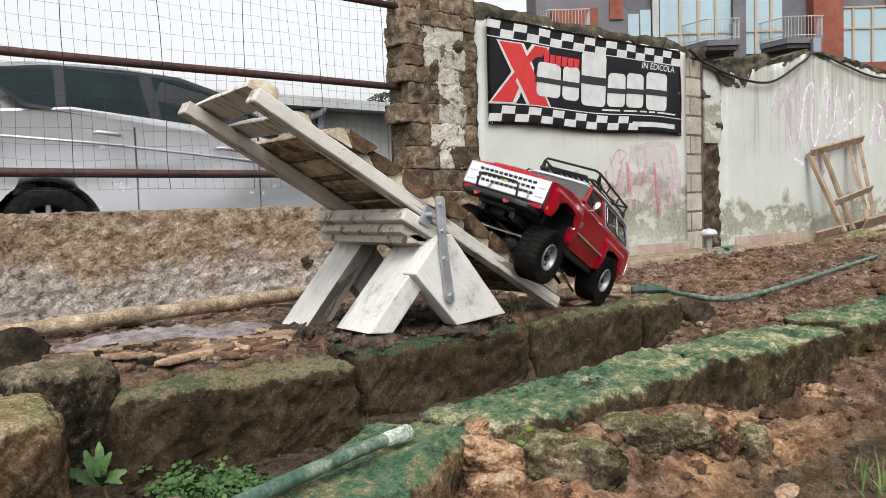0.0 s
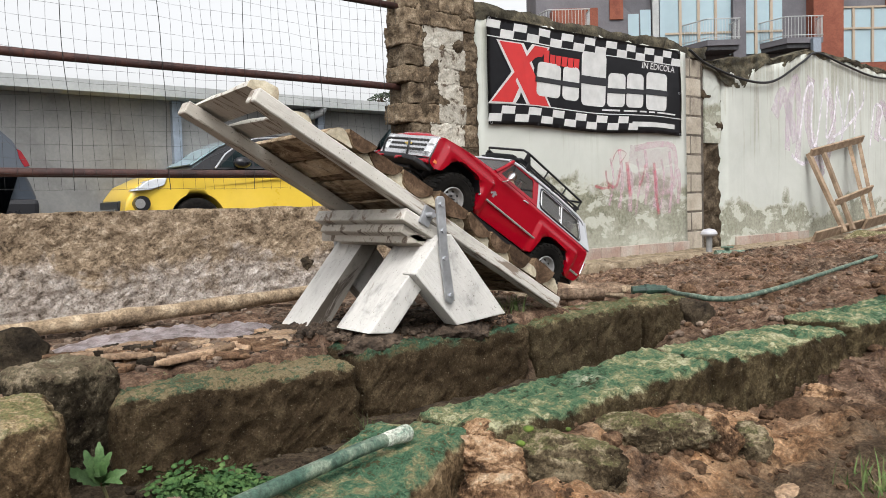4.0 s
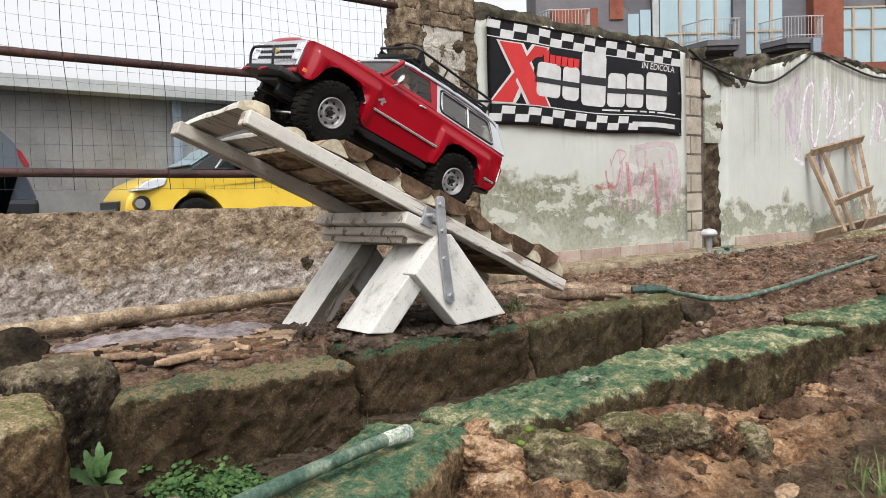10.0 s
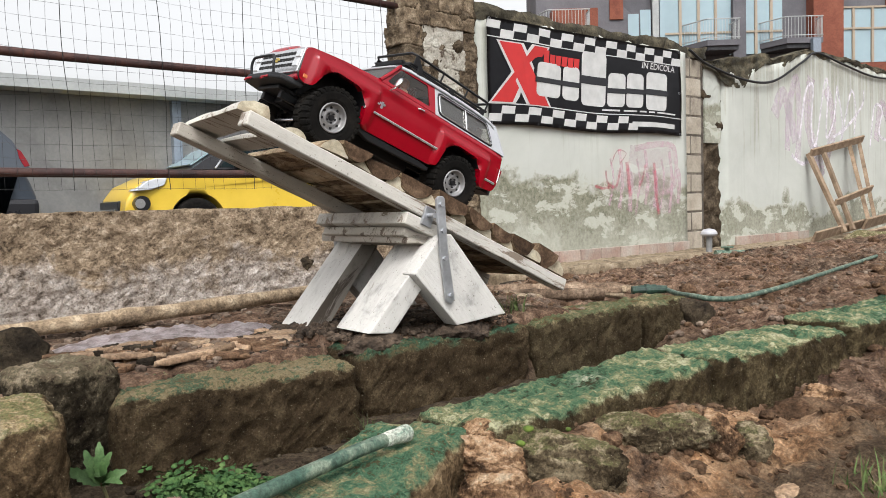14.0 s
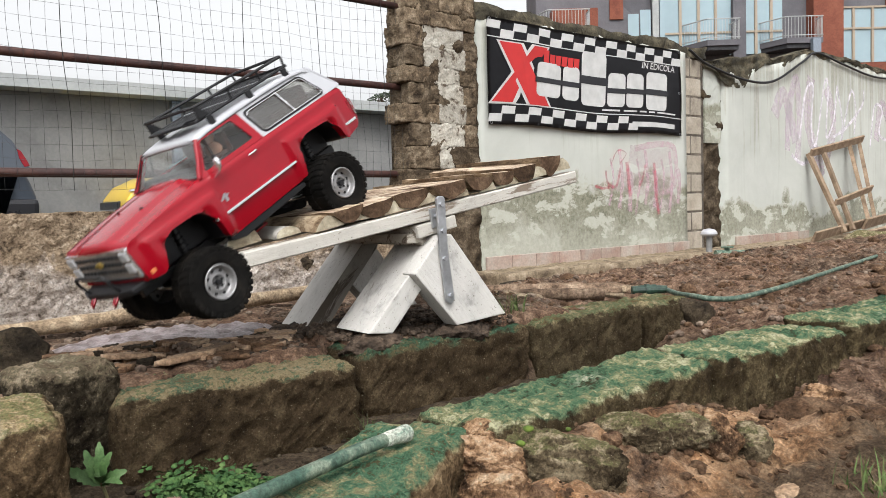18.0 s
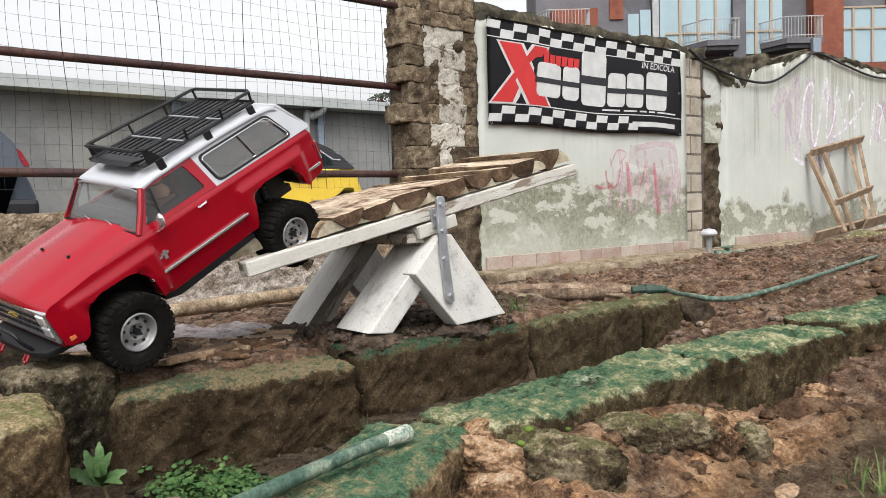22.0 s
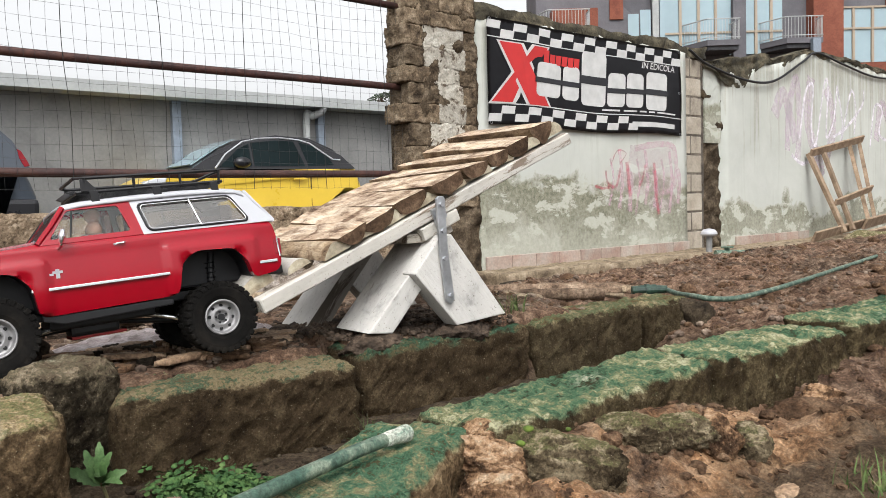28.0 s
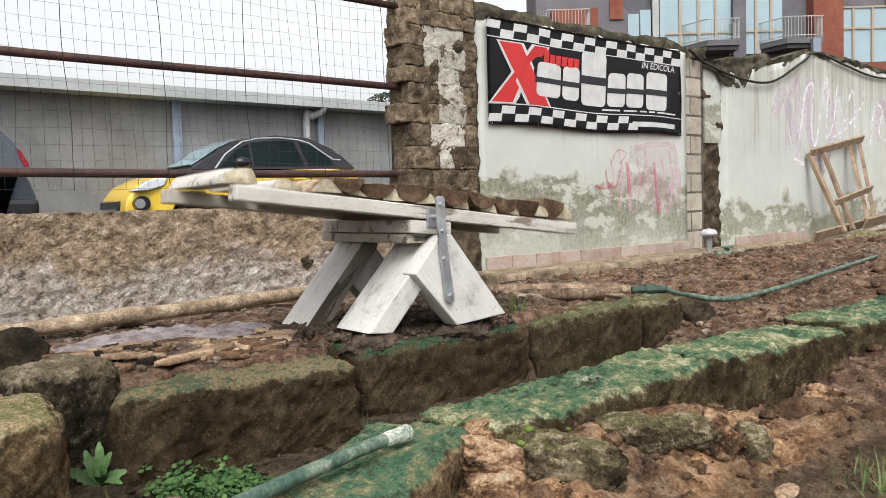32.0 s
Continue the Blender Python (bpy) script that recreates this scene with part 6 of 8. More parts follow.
DOOR_WIN = rounded([(0.070, 0.201), (0.041, 0.2415), (-0.029, 0.2435), (-0.041, 0.203)], 0.005)
QUARTER = rounded([(-0.066, 0.200), (-0.056, 0.2425), (-0.200, 0.244), (-0.224, 0.200)], 0.009)
for s in (1, -1):
    part("cab_side", side_plate([(0.086, 0.194), (0.046, 0.2475), (0.0, 0.250), (-0.046, 0.2505), (-0.058, 0.1955)], [DOOR_WIN], s), M["red"], rc)
    part("hardtop_side", side_plate([(-0.0575, 0.195), (-0.0465, 0.2505), (-0.12, 0.2525), (-0.222, 0.2515), (-0.263, 0.195)], [QUARTER], s), M["white_paint"], rc, "white hardtop side")
    g = part("quarter_window", side_plate(QUARTER, [], s * 0.985, 0.0008), M["lexan"], rc, "clear rear side window")
    part("gasket", tube([(x, s * (half_width(z) + 0.0008), z) for x, z in QUARTER], 0.0019, 6, True), M["black_plastic"], g)
    part("divider", tube([(-0.146, s * (half_width(0.2) + 0.001), 0.2), (-0.135, s * (half_width(0.243) + 0.001), 0.2435)], 0.0015, 6), M["chrome"], g)
    part("window_trim", tube([(x, s * (half_width(z) + 0.002), z) for x, z in [((a + 0.145) * 0.965 - 0.145, (b - 0.222) * 0.9 + 0.222) for a, b in QUARTER]], 0.0009, 5, True), M["chrome"], g)
    d = part("door_window", side_plate(DOOR_WIN, [], s * 0.985, 0.0008), M["lexan_door"], rc, "clear door window")
    part("vent_bar", tube([(0.042, s * (half_width(0.203)), 0.203), (0.034, s * (half_width(0.24)), 0.2405)], 0.0014, 6), M["black_plastic"], d)
    part("side_moulding", box(-0.086, 0.1025, s * 0.1055 - 0.003, s * 0.1055 + 0.003, 0.1295, 0.134, 0.001), M["chrome"], rc, "chrome side moulding")
    part("side_moulding", box(-0.26, -0.213, s * 0.101 - 0.0025, s * 0.101 + 0.0025, 0.127, 0.132, 0.001), M["chrome"], rc, "chrome side moulding")
    part("door_handle", tube([(-0.013, s * 0.1015, 0.185), (-0.016, s * 0.105, 0.1855), (-0.026, s * 0.105, 0.186), (-0.029, s * 0.1015, 0.1865)], 0.0016, 6), M["chrome"], rc)
    mr = part("wing_mirror", joined(tube([(0.062, s * 0.1, 0.186), (0.058, s * 0.112, 0.192), (0.057, s * 0.115, 0.202)], 0.0016, 6), put(bmesh.new(), rock_bm(0.0048, 0.008, 0.0115, 2, 2, 0.0), pose(0.056, s * 0.114, 0.204, 0, -14, 0))), M["chrome"], rc, "chrome wing mirror")
    part("lower_badge", joined(box(0.072, 0.089, s * 0.1035 - 0.001, s * 0.1035 + 0.001, 0.1505, 0.1535), box(0.064, 0.069, s * 0.1035 - 0.0012, s * 0.1035 + 0.0012, 0.146, 0.159), box(0.060, 0.073, s * 0.1035 - 0.0012, s * 0.1035 + 0.0012, 0.153, 0.1565)), M["zinc"], rc, "small dull metal badge")
    part("rocker_slider", joined(prism([(0.092, 0.096), (0.082, 0.094), (-0.02, 0.094), (-0.06, 0.095), (-0.088, 0.092), (-0.088, 0.084), (0.066, 0.080), (0.092, 0.088)], s * 0.084, s * 0.097, 0.002)), M["black_plastic"], rc, "black rocker guard")
    part("tail_lamp", joined(box(-0.270, -0.258, s * 0.097 - 0.0035, s * 0.097 + 0.0035, 0.139, 0.165, 0.001)), M["lamp_red"], rc)
    part("lamp_bezel", tube([(-0.2685, s * 0.094, 0.136), (-0.2655, s * 0.102, 0.136), (-0.2635, s * 0.1015, 0.168), (-0.2665, s * 0.093, 0.168)], 0.0014, 6, True), M["chrome"], rc)
    part("side_marker", box(0.222, 0.234, s * 0.099 - 0.002, s * 0.099 + 0.002, 0.124, 0.131, 0.0008, 1), M["amber"], rc)
    part("windscreen_pillar", tube([(0.086, s * 0.097, 0.196), (0.064, s * 0.0895, 0.222), (0.046, s * 0.081, 0.246)], 0.004, 8), M["red"], rc)


def roof():
    bm = bmesh.new()
    xs = [0.052, 0.045, 0.02, -0.05, -0.12, -0.185, -0.212, -0.225]
    zs = [0.246, 0.252, 0.2555, 0.2585, 0.260, 0.259, 0.256, 0.249]
    rows = []
    for x, z in zip(xs, zs):
        rows.append([bm.verts.new((x, y, z - dz)) for y, dz in ((-0.082, 0.009), (-0.078, 0.003), (-0.068, 0.0008), (-0.03, 0), (0.03, 0), (0.068, 0.0008), (0.078, 0.003), (0.082, 0.009))])
    for a, b in zip(rows, rows[1:]):
        for k in range(7):
            bm.faces.new((a[k], a[k + 1], b[k + 1], b[k]))
    bmesh.ops.recalc_face_normals(bm, faces=bm.faces[:])
    bmesh.ops.solidify(bm, geom=bm.faces[:], thickness=0.003)
    return bm


part("roof", roof(), M["white_paint"], rc, "white hardtop roof", smooth=True)


def pane(corners, mat, name, label=""):
    bm = bmesh.new()
    bm.faces.new([bm.verts.new(c) for c in corners])
    bmesh.ops.solidify(bm, geom=bm.faces[:], thickness=0.0008)
    return part(name, bm, mat, rc, label)


ws = pane([(0.085, 0.095, 0.197), (0.047, 0.08, 0.247), (0.047, -0.08, 0.247), (0.085, -0.095, 0.197)], M["lexan_screen"], "windscreen", "clear windscreen")
part("frame", tube([(0.0865, 0.094, 0.1985), (0.049, 0.0795, 0.246), (0.049, -0.0795, 0.246), (0.0865, -0.094, 0.1985)], 0.0016, 6, True), M["black_plastic"], ws)
for y0, y1 in ((0.045, 0.012), (-0.01, -0.045)):
    part("wiper", tube([(0.088, y0, 0.199), (0.084, (y0 + y1) / 2, 0.204), (0.080, y1, 0.2055)], 0.0009, 5), M["chrome"], ws)
rw = pane([(-0.262, 0.088, 0.199), (-0.235, 0.076, 0.245), (-0.235, -0.076, 0.245), (-0.262, -0.088, 0.199)], M["lexan"], "rear_window")
part("tailgate_frame", tube([(-0.2635, 0.094, 0.197), (-0.228, 0.078, 0.247), (-0.228, -0.078, 0.247), (-0.2635, -0.094, 0.197)], 0.004, 8, True), M["white_paint"], rc)
for y in (0.036, -0.036):
    part("hood_pin", cyl((0.16, y, 0.19), (0.161, y, 0.2), 0.0028, 0.0022, 8), M["black_plastic"], rc)
# interior
part("seat", joined(box(-0.012, 0.02, 0.015, 0.062, 0.197, 0.206, 0.004), box(-0.022, -0.012, 0.015, 0.062, 0.197, 0.232, 0.004)), M["dark_trim"], rc)
part("seat", joined(box(-0.012, 0.02, -0.062, -0.015, 0.197, 0.206, 0.004), box(-0.022, -0.012, -0.062, -0.015, 0.197, 0.232, 0.004)), M["dark_trim"], rc)
part("roll_bar", tube([(-0.07, 0.07, 0.198), (-0.068, 0.062, 0.238), (-0.068, -0.062, 0.238), (-0.07, -0.07, 0.198)], 0.003, 8), M["black_metal"], rc)
# black sheet added over the red shell so the cabin looks dark
part("interior_tub", box(-0.252, 0.078, -0.088, 0.088, 0.1974, 0.1986, 0.0004, 1), M["black_plastic"], rc, "black sheet added to darken the cabin")
part("dashboard", box(0.052, 0.076, -0.08, 0.08, 0.197, 0.209, 0.004), M["black_plastic"], rc)
doll = bmesh.new()
bmesh.ops.create_uvsphere(doll, u_segments=12, v_segments=8, radius=0.0122)
doll.transform(pose(0.0, 0.04, 0.2335))
put(doll, rock_bm(0.012, 0.021, 0.014, 4, 2, 0.05), pose(0.0, 0.04, 0.212))
part("doll", doll, M["tan"], rc, "small tan plastic driver doll", smooth=True)

# grille and lamps
gr = part("grille", box(0.240, 0.2475, -0.096, 0.096, 0.128, 0.176, 0.002), M["chrome"], rc, "chrome grille with stacked lamps")
for r in range(3):
    for c in range(12):
        y = -0.0635 + 0.0115 * c
        part("grille_slot", box(0.2465, 0.2485, y - 0.0041, y + 0.0041, 0.1402 + 0.0112 * r, 0.1455 + 0.0112 * r), M["dark_hole"], gr)
part("emblem", joined(box(0.248, 0.2495, -0.012, 0.012, 0.1535, 0.1565), box(0.248, 0.2495, -0.005, 0.005, 0.151, 0.159)), M["gold"], gr)
M["lamp_glass"] = plain_mat("lamp_glass", (0.55, 0.56, 0.57), 0.12, 0.3, 0.8)
for s in (1, -1):
    for z in (0.138, 0.1565):
        part("headlamp", box(0.2465, 0.2495, s * 0.083 - 0.0095, s * 0.083 + 0.0095, z, z + 0.0145, 0.001, 1), M["lamp_glass"], gr)
part("valance", box(0.215, 0.243, -0.094, 0.094, 0.118, 0.135, 0.003), M["red"], rc)
bump = part("bumper", joined(prism([(0.222, -0.09), (0.262, -0.075), (0.270, -0.05), (0.270, 0.05), (0.262, 0.075), (0.222, 0.09)], 0.108, 0.119, 0.003, "z"), box(0.20, 0.245, -0.045, 0.045, 0.1, 0.107, 0.002)), M["black_plastic"], rc, "black front bumper")
part("bull_bar", tube(curve_pts([(0.264, 0.047, 0.118), (0.271, 0.047, 0.135), (0.273, 0.043, 0.147), (0.273, 0.03, 0.150), (0.273, -0.03, 0.150), (0.273, -0.043, 0.147), (0.271, -0.047, 0.135), (0.264, -0.047, 0.118)], 4), 0.0026, 8), M["black_metal"], bump, smooth=True)
for s in (1, -1):
    part("tow_hook", tube([(0.268, s * 0.035 - 0.004, 0.112), (0.276, s * 0.035 - 0.004, 0.106), (0.278, s * 0.035, 0.102), (0.276, s * 0.035 + 0.004, 0.106), (0.268, s * 0.035 + 0.004, 0.112)], 0.0022, 6), M["lamp_red"], bump)
part("rear_bumper", joined(prism([(-0.262, -0.088), (-0.276, -0.08), (-0.276, 0.08), (-0.262, 0.088), (-0.24, 0.088), (-0.24, -0.088)], 0.107, 0.121, 0.002, "z")), M["black_plastic"], rc, "black rear bumper")

# roof rack
RX0, RX1 = -0.196, 0.022
rack = part("roof_rack", joined(
    tube([(RX1, 0.07, 0.267), (RX1, -0.07, 0.267), (RX0, -0.07, 0.269), (RX0, 0.07, 0.269)], 0.0027, 6, True),
    tube([(RX1 - 0.01, 0.072, 0.288), (RX1, 0.062, 0.290), (RX1, -0.062, 0.290), (RX1 - 0.01, -0.072, 0.288), (RX0 + 0.006, -0.073, 0.287), (RX0, -0.066, 0.287), (RX0, 0.066, 0.287), (RX0 + 0.006, 0.073, 0.287)], 0.0027, 6, True)), M["black_metal"], rc, "black steel roof rack")
for i in range(9):
    y = -0.058 + 0.0145 * i
    part("rack_slat", box(RX0, RX1, y - 0.0034, y + 0.0034, 0.2655, 0.268), M["black_metal"], rack)
for x in (-0.13, -0.055):
    part("rack_crossbar", box(x - 0.0018, x + 0.0018, -0.068, 0.068, 0.268, 0.2695), M["zinc"], rack, "grey rack crossbar")
for s in (1, -1):
    for x in (RX1 - 0.012, -0.06, -0.13, RX0 + 0.004):
        part("rack_post", tube([(x, s * 0.07, 0.267), (x, s * 0.0725, 0.288)], 0.0022, 6), M["black_metal"], rack)
    part("rack_gusset", prism([(RX1 - 0.006, 0.268), (RX1 - 0.03, 0.268), (RX1 - 0.014, 0.287), (RX1 - 0.006, 0.287)], s * 0.0705, s * 0.0735, 0.0006), M["black_metal"], rack)
    for x in (0.0, -0.09, -0.18):
        part("rack_foot", prism([(x + 0.006, 0.268), (x - 0.006, 0.268), (x - 0.008, 0.248), (x + 0.004, 0.248)], s * 0.0745, s * 0.079, 0.0008), M["black_metal"], rack)
part("wind_deflector", prism([(RX1 - 0.02, 0.2685), (RX1 + 0.004, 0.267), (RX1 + 0.012, 0.2705), (RX1 + 0.002, 0.273)], -0.05, 0.05, 0.001), M["black_metal"], rack)

# chassis
ch = part("chassis", joined(box(-0.23, 0.235, 0.03, 0.042, 0.086, 0.1, 0.002), box(-0.23, 0.235, -0.042, -0.03, 0.086, 0.1, 0.002), box(-0.07, 0.08, -0.05, 0.05, 0.07, 0.094, 0.004), box(-0.02, 0.05, -0.03, 0.03, 0.055, 0.075, 0.006)), M["black_metal"], rc, "black chassis frame")
AXLES = []
for x in (0.154, -0.155):
    zz = 0.067 if x > 0 else 0.049
    ax = part("axle", joined(cyl((x, -0.085, zz), (x, 0.085, zz), 0.0085), put(bmesh.new(), rock_bm(0.024, 0.022, 0.021, 2, 2, 0.03), pose(x, 0.02, zz))), M["black_metal"], rc)
    AXLES.append((ax, x))
    for s in (1, -1):
        part("shock_absorber", joined(cyl((x - 0.012, s * 0.05, 0.155), (x - 0.006, s * 0.055, 0.11), 0.006), cyl((x - 0.006, s * 0.055, 0.11), (x, s * 0.06, zz), 0.0025), *[put(bmesh.new(), lathe([(0.0075, -0.001), (0.0088, 0), (0.0075, 0.001)], 12, "z"), pose(x - 0.008, s * 0.053, 0.1 + 0.008 * i)) for i in range(6)]), M["black_metal"], rc)
        part("suspension_link", cyl((x, s * 0.045, zz - 0.006), (x * 0.35, s * 0.028, 0.075), 0.0035), M["chrome"] if s > 0 else M["black_metal"], rc)
part("drive_shaft", joined(cyl((0.14, 0.012, 0.064), (0.03, 0.01, 0.07), 0.004), cyl((-0.14, 0.012, 0.05), (-0.02, 0.01, 0.068), 0.004)), M["black_metal"], rc)
part("steering_link", cyl((0.182, -0.08, 0.066), (0.182, 0.08, 0.068), 0.003), M["chrome"], rc)
# black boxes added to darken the open wheel arches
for x0, x1 in ((0.094, 0.214), (-0.214, -0.096)):
    part("wheel_well", box(x0, x1, -0.052, 0.052, 0.104, 0.166, 0.004), M["black_plastic"], rc, "black box added as shade inside the wheel arch")
# bench-shaped block, added only to darken the view through the rear windows
part("rear_bench", joined(box(-0.185, -0.11, -0.075, 0.075, 0.198, 0.214, 0.004), box(-0.205, -0.185, -0.075, 0.075, 0.198, 0.23, 0.004)), M["dark_trim"], rc, "dark brown block added behind the rear windows")
part("servo", box(0.172, 0.212, -0.03, 0.005, 0.09, 0.112, 0.002), M["black_plastic"], rc)
part("skid_plate", box(-0.03, 0.05, -0.025, 0.025, 0.051, 0.056, 0.002), M["interior_red"], rc)

# wheels
TR = 0.0562


def make_wheel():
    w = new("wheel")
    w.parent = rc
    w.empty_display_size = 0.02
    prof = [(0.027, 0.021), (0.034, 0.0245), (0.045, 0.0258), (0.0532, 0.0245), (0.0546, 0.018), (0.0548, 0.0), (0.0546, -0.018), (0.0532, -0.0245), (0.045, -0.0258), (0.034, -0.0245), (0.027, -0.021)]
    bm = lathe(prof, 40)
    for i in range(30):
        for row, (y0, y1) in enumerate(((0.0045, 0.0255), (-0.0255, -0.0045))):
            lug = box(-0.0042, 0.0042, y0, y1, 0.0518, TR, 0.0009, 1)
            put(bm, lug, pose(0, 0, 0, 0, 12 * i + 6 * row, 0))
        for y0, y1 in ((0.0235, 0.0262), (-0.0262, -0.0235)):
            put(bm, box(-0.0035, 0.0035, y0, y1, 0.048, 0.0545, 0.0008, 1), pose(0, 0, 0, 0, 12 * i, 0))
        put(bm, box(-0.0028, 0.0028, -0.006, 0.006, 0.0525, TR, 0.0008, 1), pose(0, 0, 0, 0, 12 * i + 3, 18))
    part("tyre", bm, M["tyre"], w, "black knobbly rubber tyre")
    rim = part("rim", lathe([(r * 0.81, y) for r, y in [(0.0345, -0.022), (0.0345, 0.0225), (0.0325, 0.0245), (0.0305, 0.0225), (0.029, 0.016), (0.0265, 0.0125), (0.0225, 0.0135), (0.0165, 0.0165), (0.0135, 0.0165), (0.0115, 0.0135), (0.0, 0.0135)]], 36), M["rim"], w, "grey steel wheel rim", smooth=True)
    dark = bmesh.new()
    for i in range(8):
        a = i * math.pi / 4
        c = bmesh.new()
        bmesh.ops.create_cone(c, cap_ends=True, segments=10, radius1=0.0027, radius2=0.0027, depth=0.002)
        put(dark, c, Matrix.Translation((0.0182 * math.cos(a), 0.0136, 0.0182 * math.sin(a))) @ pose(0, 0, 0, 90, 0, 0))
    part("rim_hole", dark, M["dark_hole"], rim)
    nut = joined(cyl((0, 0.012, 0), (0, 0.019, 0), 0.0052, 0.005, 12))
    for i in range(5):
        a = i * 2 * math.pi / 5
        put(nut, cyl((0.0085 * math.cos(a), 0.013, 0.0085 * math.sin(a)), (0.0085 * math.cos(a), 0.017, 0.0085 * math.sin(a)), 0.0017, seg=6), Matrix())
    part("hub", nut, M["black_metal"], rim)
    return w


WHEELS = []
first = make_wheel()
for x, z, s in ((0.154, 0.065, 1), (-0.155, 0.047, 1), (0.154, 0.065, -1), (-0.155, 0.047, -1)):
    m = pose(x, s * 0.086, z, 0, 0, 0 if s > 0 else 180)
    if first is not None:
        w, first = first, None
        w.matrix_basis = m
        base = w
    else:
        w = copy_thing(base, m)
        w.parent = rc
    WHEELS.append((w, x, z, s))


# ---------- vehicles on the street ----------
M["car_silver"] = plain_mat("silver_car_paint", (0.42, 0.425, 0.44), 0.25, 0.5, 0.5, fine=5, vary=0.05, coat=0.6)
M["car_yellow"] = plain_mat("yellow_car_paint", (0.6, 0.41, 0.045), 0.3, 0, 0.5, fine=5, vary=0.05, coat=0.6)
M["car_dark"] = plain_mat("dark_blue_car_paint", (0.05, 0.06, 0.075), 0.35, 0.0, 0.4, fine=5, vary=0.08, coat=0.3)
M["car_black"] = plain_mat("black_car_paint", (0.014, 0.014, 0.016), 0.3, 0, 0.3, fine=5, vary=0.08, coat=0.15)
M["car_glass"] = plain_mat("car_glass", (0.014, 0.024, 0.026), 0.08, 0, 0.12, fine=3, vary=0.2)
M["glass_pale"] = plain_mat("sky_lit_glass", (0.24, 0.32, 0.35), 0.06, 0.0, 0.45, fine=0.6, vary=0.08)
M["car_lamp"] = plain_mat("car_lamp", (0.6, 0.62, 0.65), 0.12, 0.2, 0.8)


def arch_profile(upper, wheels, r, sill):
    """Side outline: the upper line from tail to nose, then back along the sill with wheel arches."""
    pts = list(upper)
    for cx in sorted(wheels, reverse=True):
        pts.append((cx + r + 0.02, sill))
        for k in range(17):
            a = math.pi * k / 16
            pts.append((cx + r * math.cos(a), 0.32 + r * math.sin(a)))
        pts.append((cx - r - 0.02, sill))
    return pts


def car_shell(profile, width, bulge=0.06, tail=0.16):
    """Body between two sides; the plan narrows to nose and tail and the flanks lean in above."""
    x0, x1 = min(p[0] for p in profile), max(p[0] for p in profile)
    bm = bmesh.new()
    sides = []
    for s in (1, -1):
        ring = []
        for x, z in profile:
            t = (x - x0) / (x1 - x0)
            w = width / 2 - tail * max(0, (0.14 - t) / 0.14) ** 2 - 0.2 * max(0, (t - 0.86) / 0.14) ** 2 - 0.05 * max(0, z - 0.75)
            ring.append(bm.verts.new((x, s * w, z)))
        sides.append(ring)
    n = len(profile)
    bm.faces.new(sides[0])
    bm.faces.new(sides[1][::-1])
    for i in range(n):
        j = (i + 1) % n
        bm.faces.new((sides[0][i], sides[1][i], sides[1][j], sides[0][j]))
    bmesh.ops.recalc_face_normals(bm, faces=bm.faces[:])
    es = [e for e in bm.edges if abs(e.verts[0].co.y - e.verts[1].co.y) < 0.3 and min(e.verts[0].co.z, e.verts[1].co.z) > 0.62]
    bmesh.ops.bevel(bm, geom=es, offset=bulge, segments=3, affect="EDGES", profile=0.55)
    return bm


def cabin(profile, width, belt, lean=0.22, tail=0.0):
    bm = bmesh.new()
    sides = []
    for s in (1, -1):
        x0 = min(p[0] for p in profile)
        sides.append([bm.verts.new((x, s * (width / 2 - 0.05 - lean * max(0, z - belt) / 0.55 - tail * max(0, (0.3 - x + x0) / 0.3) ** 2), z)) for x, z in profile])
    n = len(profile)
    bm.faces.new(sides[0])
    bm.faces.new(sides[1][::-1])
    for i in range(n):
        j = (i + 1) % n
        bm.faces.new((sides[0][i], sides[1][i], sides[1][j], sides[0][j]))
    bmesh.ops.recalc_face_normals(bm, faces=bm.faces[:])
    es = [e for e in bm.edges if abs(e.verts[0].co.y - e.verts[1].co.y) < 0.1 and min(e.verts[0].co.z, e.verts[1].co.z) > belt + 0.1]
    bmesh.ops.bevel(bm, geom=es, offset=0.05, segments=3, affect="EDGES")
    return bm


def side_glass(pts, width, belt, s, lean=0.22, lift=0.006):
    bm = bmesh.new()
    bm.faces.new([bm.verts.new((x, s * (width / 2 - 0.05 + lift - lean * max(0, z - belt) / 0.55), z)) for x, z in pts])
    bmesh.ops.solidify(bm, geom=bm.faces[:], thickness=0.004)
    return bm


def road_wheel(parent, x, y, r, side, spokes=10):
    w = new("wheel")
    w.parent = parent
    w.matrix_basis = pose(x, y, r, 0, 0, 0 if side < 0 else 180)
    part("tyre", lathe([(r * 0.62, -0.1), (r * 0.8, -0.11), (r * 0.96, -0.1), (r, -0.06), (r, 0.06), (r * 0.96, 0.1), (r * 0.8, 0.11), (r * 0.62, 0.1)], 32), M["tyre"], w, smooth=True)
    bm = lathe([(r * 0.64, -0.1), (r * 0.6, -0.098), (r * 0.57, -0.06), (r * 0.55, 0.05), (0.0, 0.05)], 28)
    part("rim", bm, M["black_plastic"], w, smooth=True)
    for i in range(spokes):
        part("spoke", joined(put(bmesh.new(), prism([(-0.02, 0.03), (0.02, 0.03), (0.012, r * 0.62), (-0.012, r * 0.62)], -0.09, -0.06, 0.004), pose(0, 0, 0, 0, 360 / spokes * i, 0))), M["rim"], w)
    part("hub_cap", cyl((0, -0.095, 0), (0, -0.05, 0), 0.05), M["rim"], w)
    return w


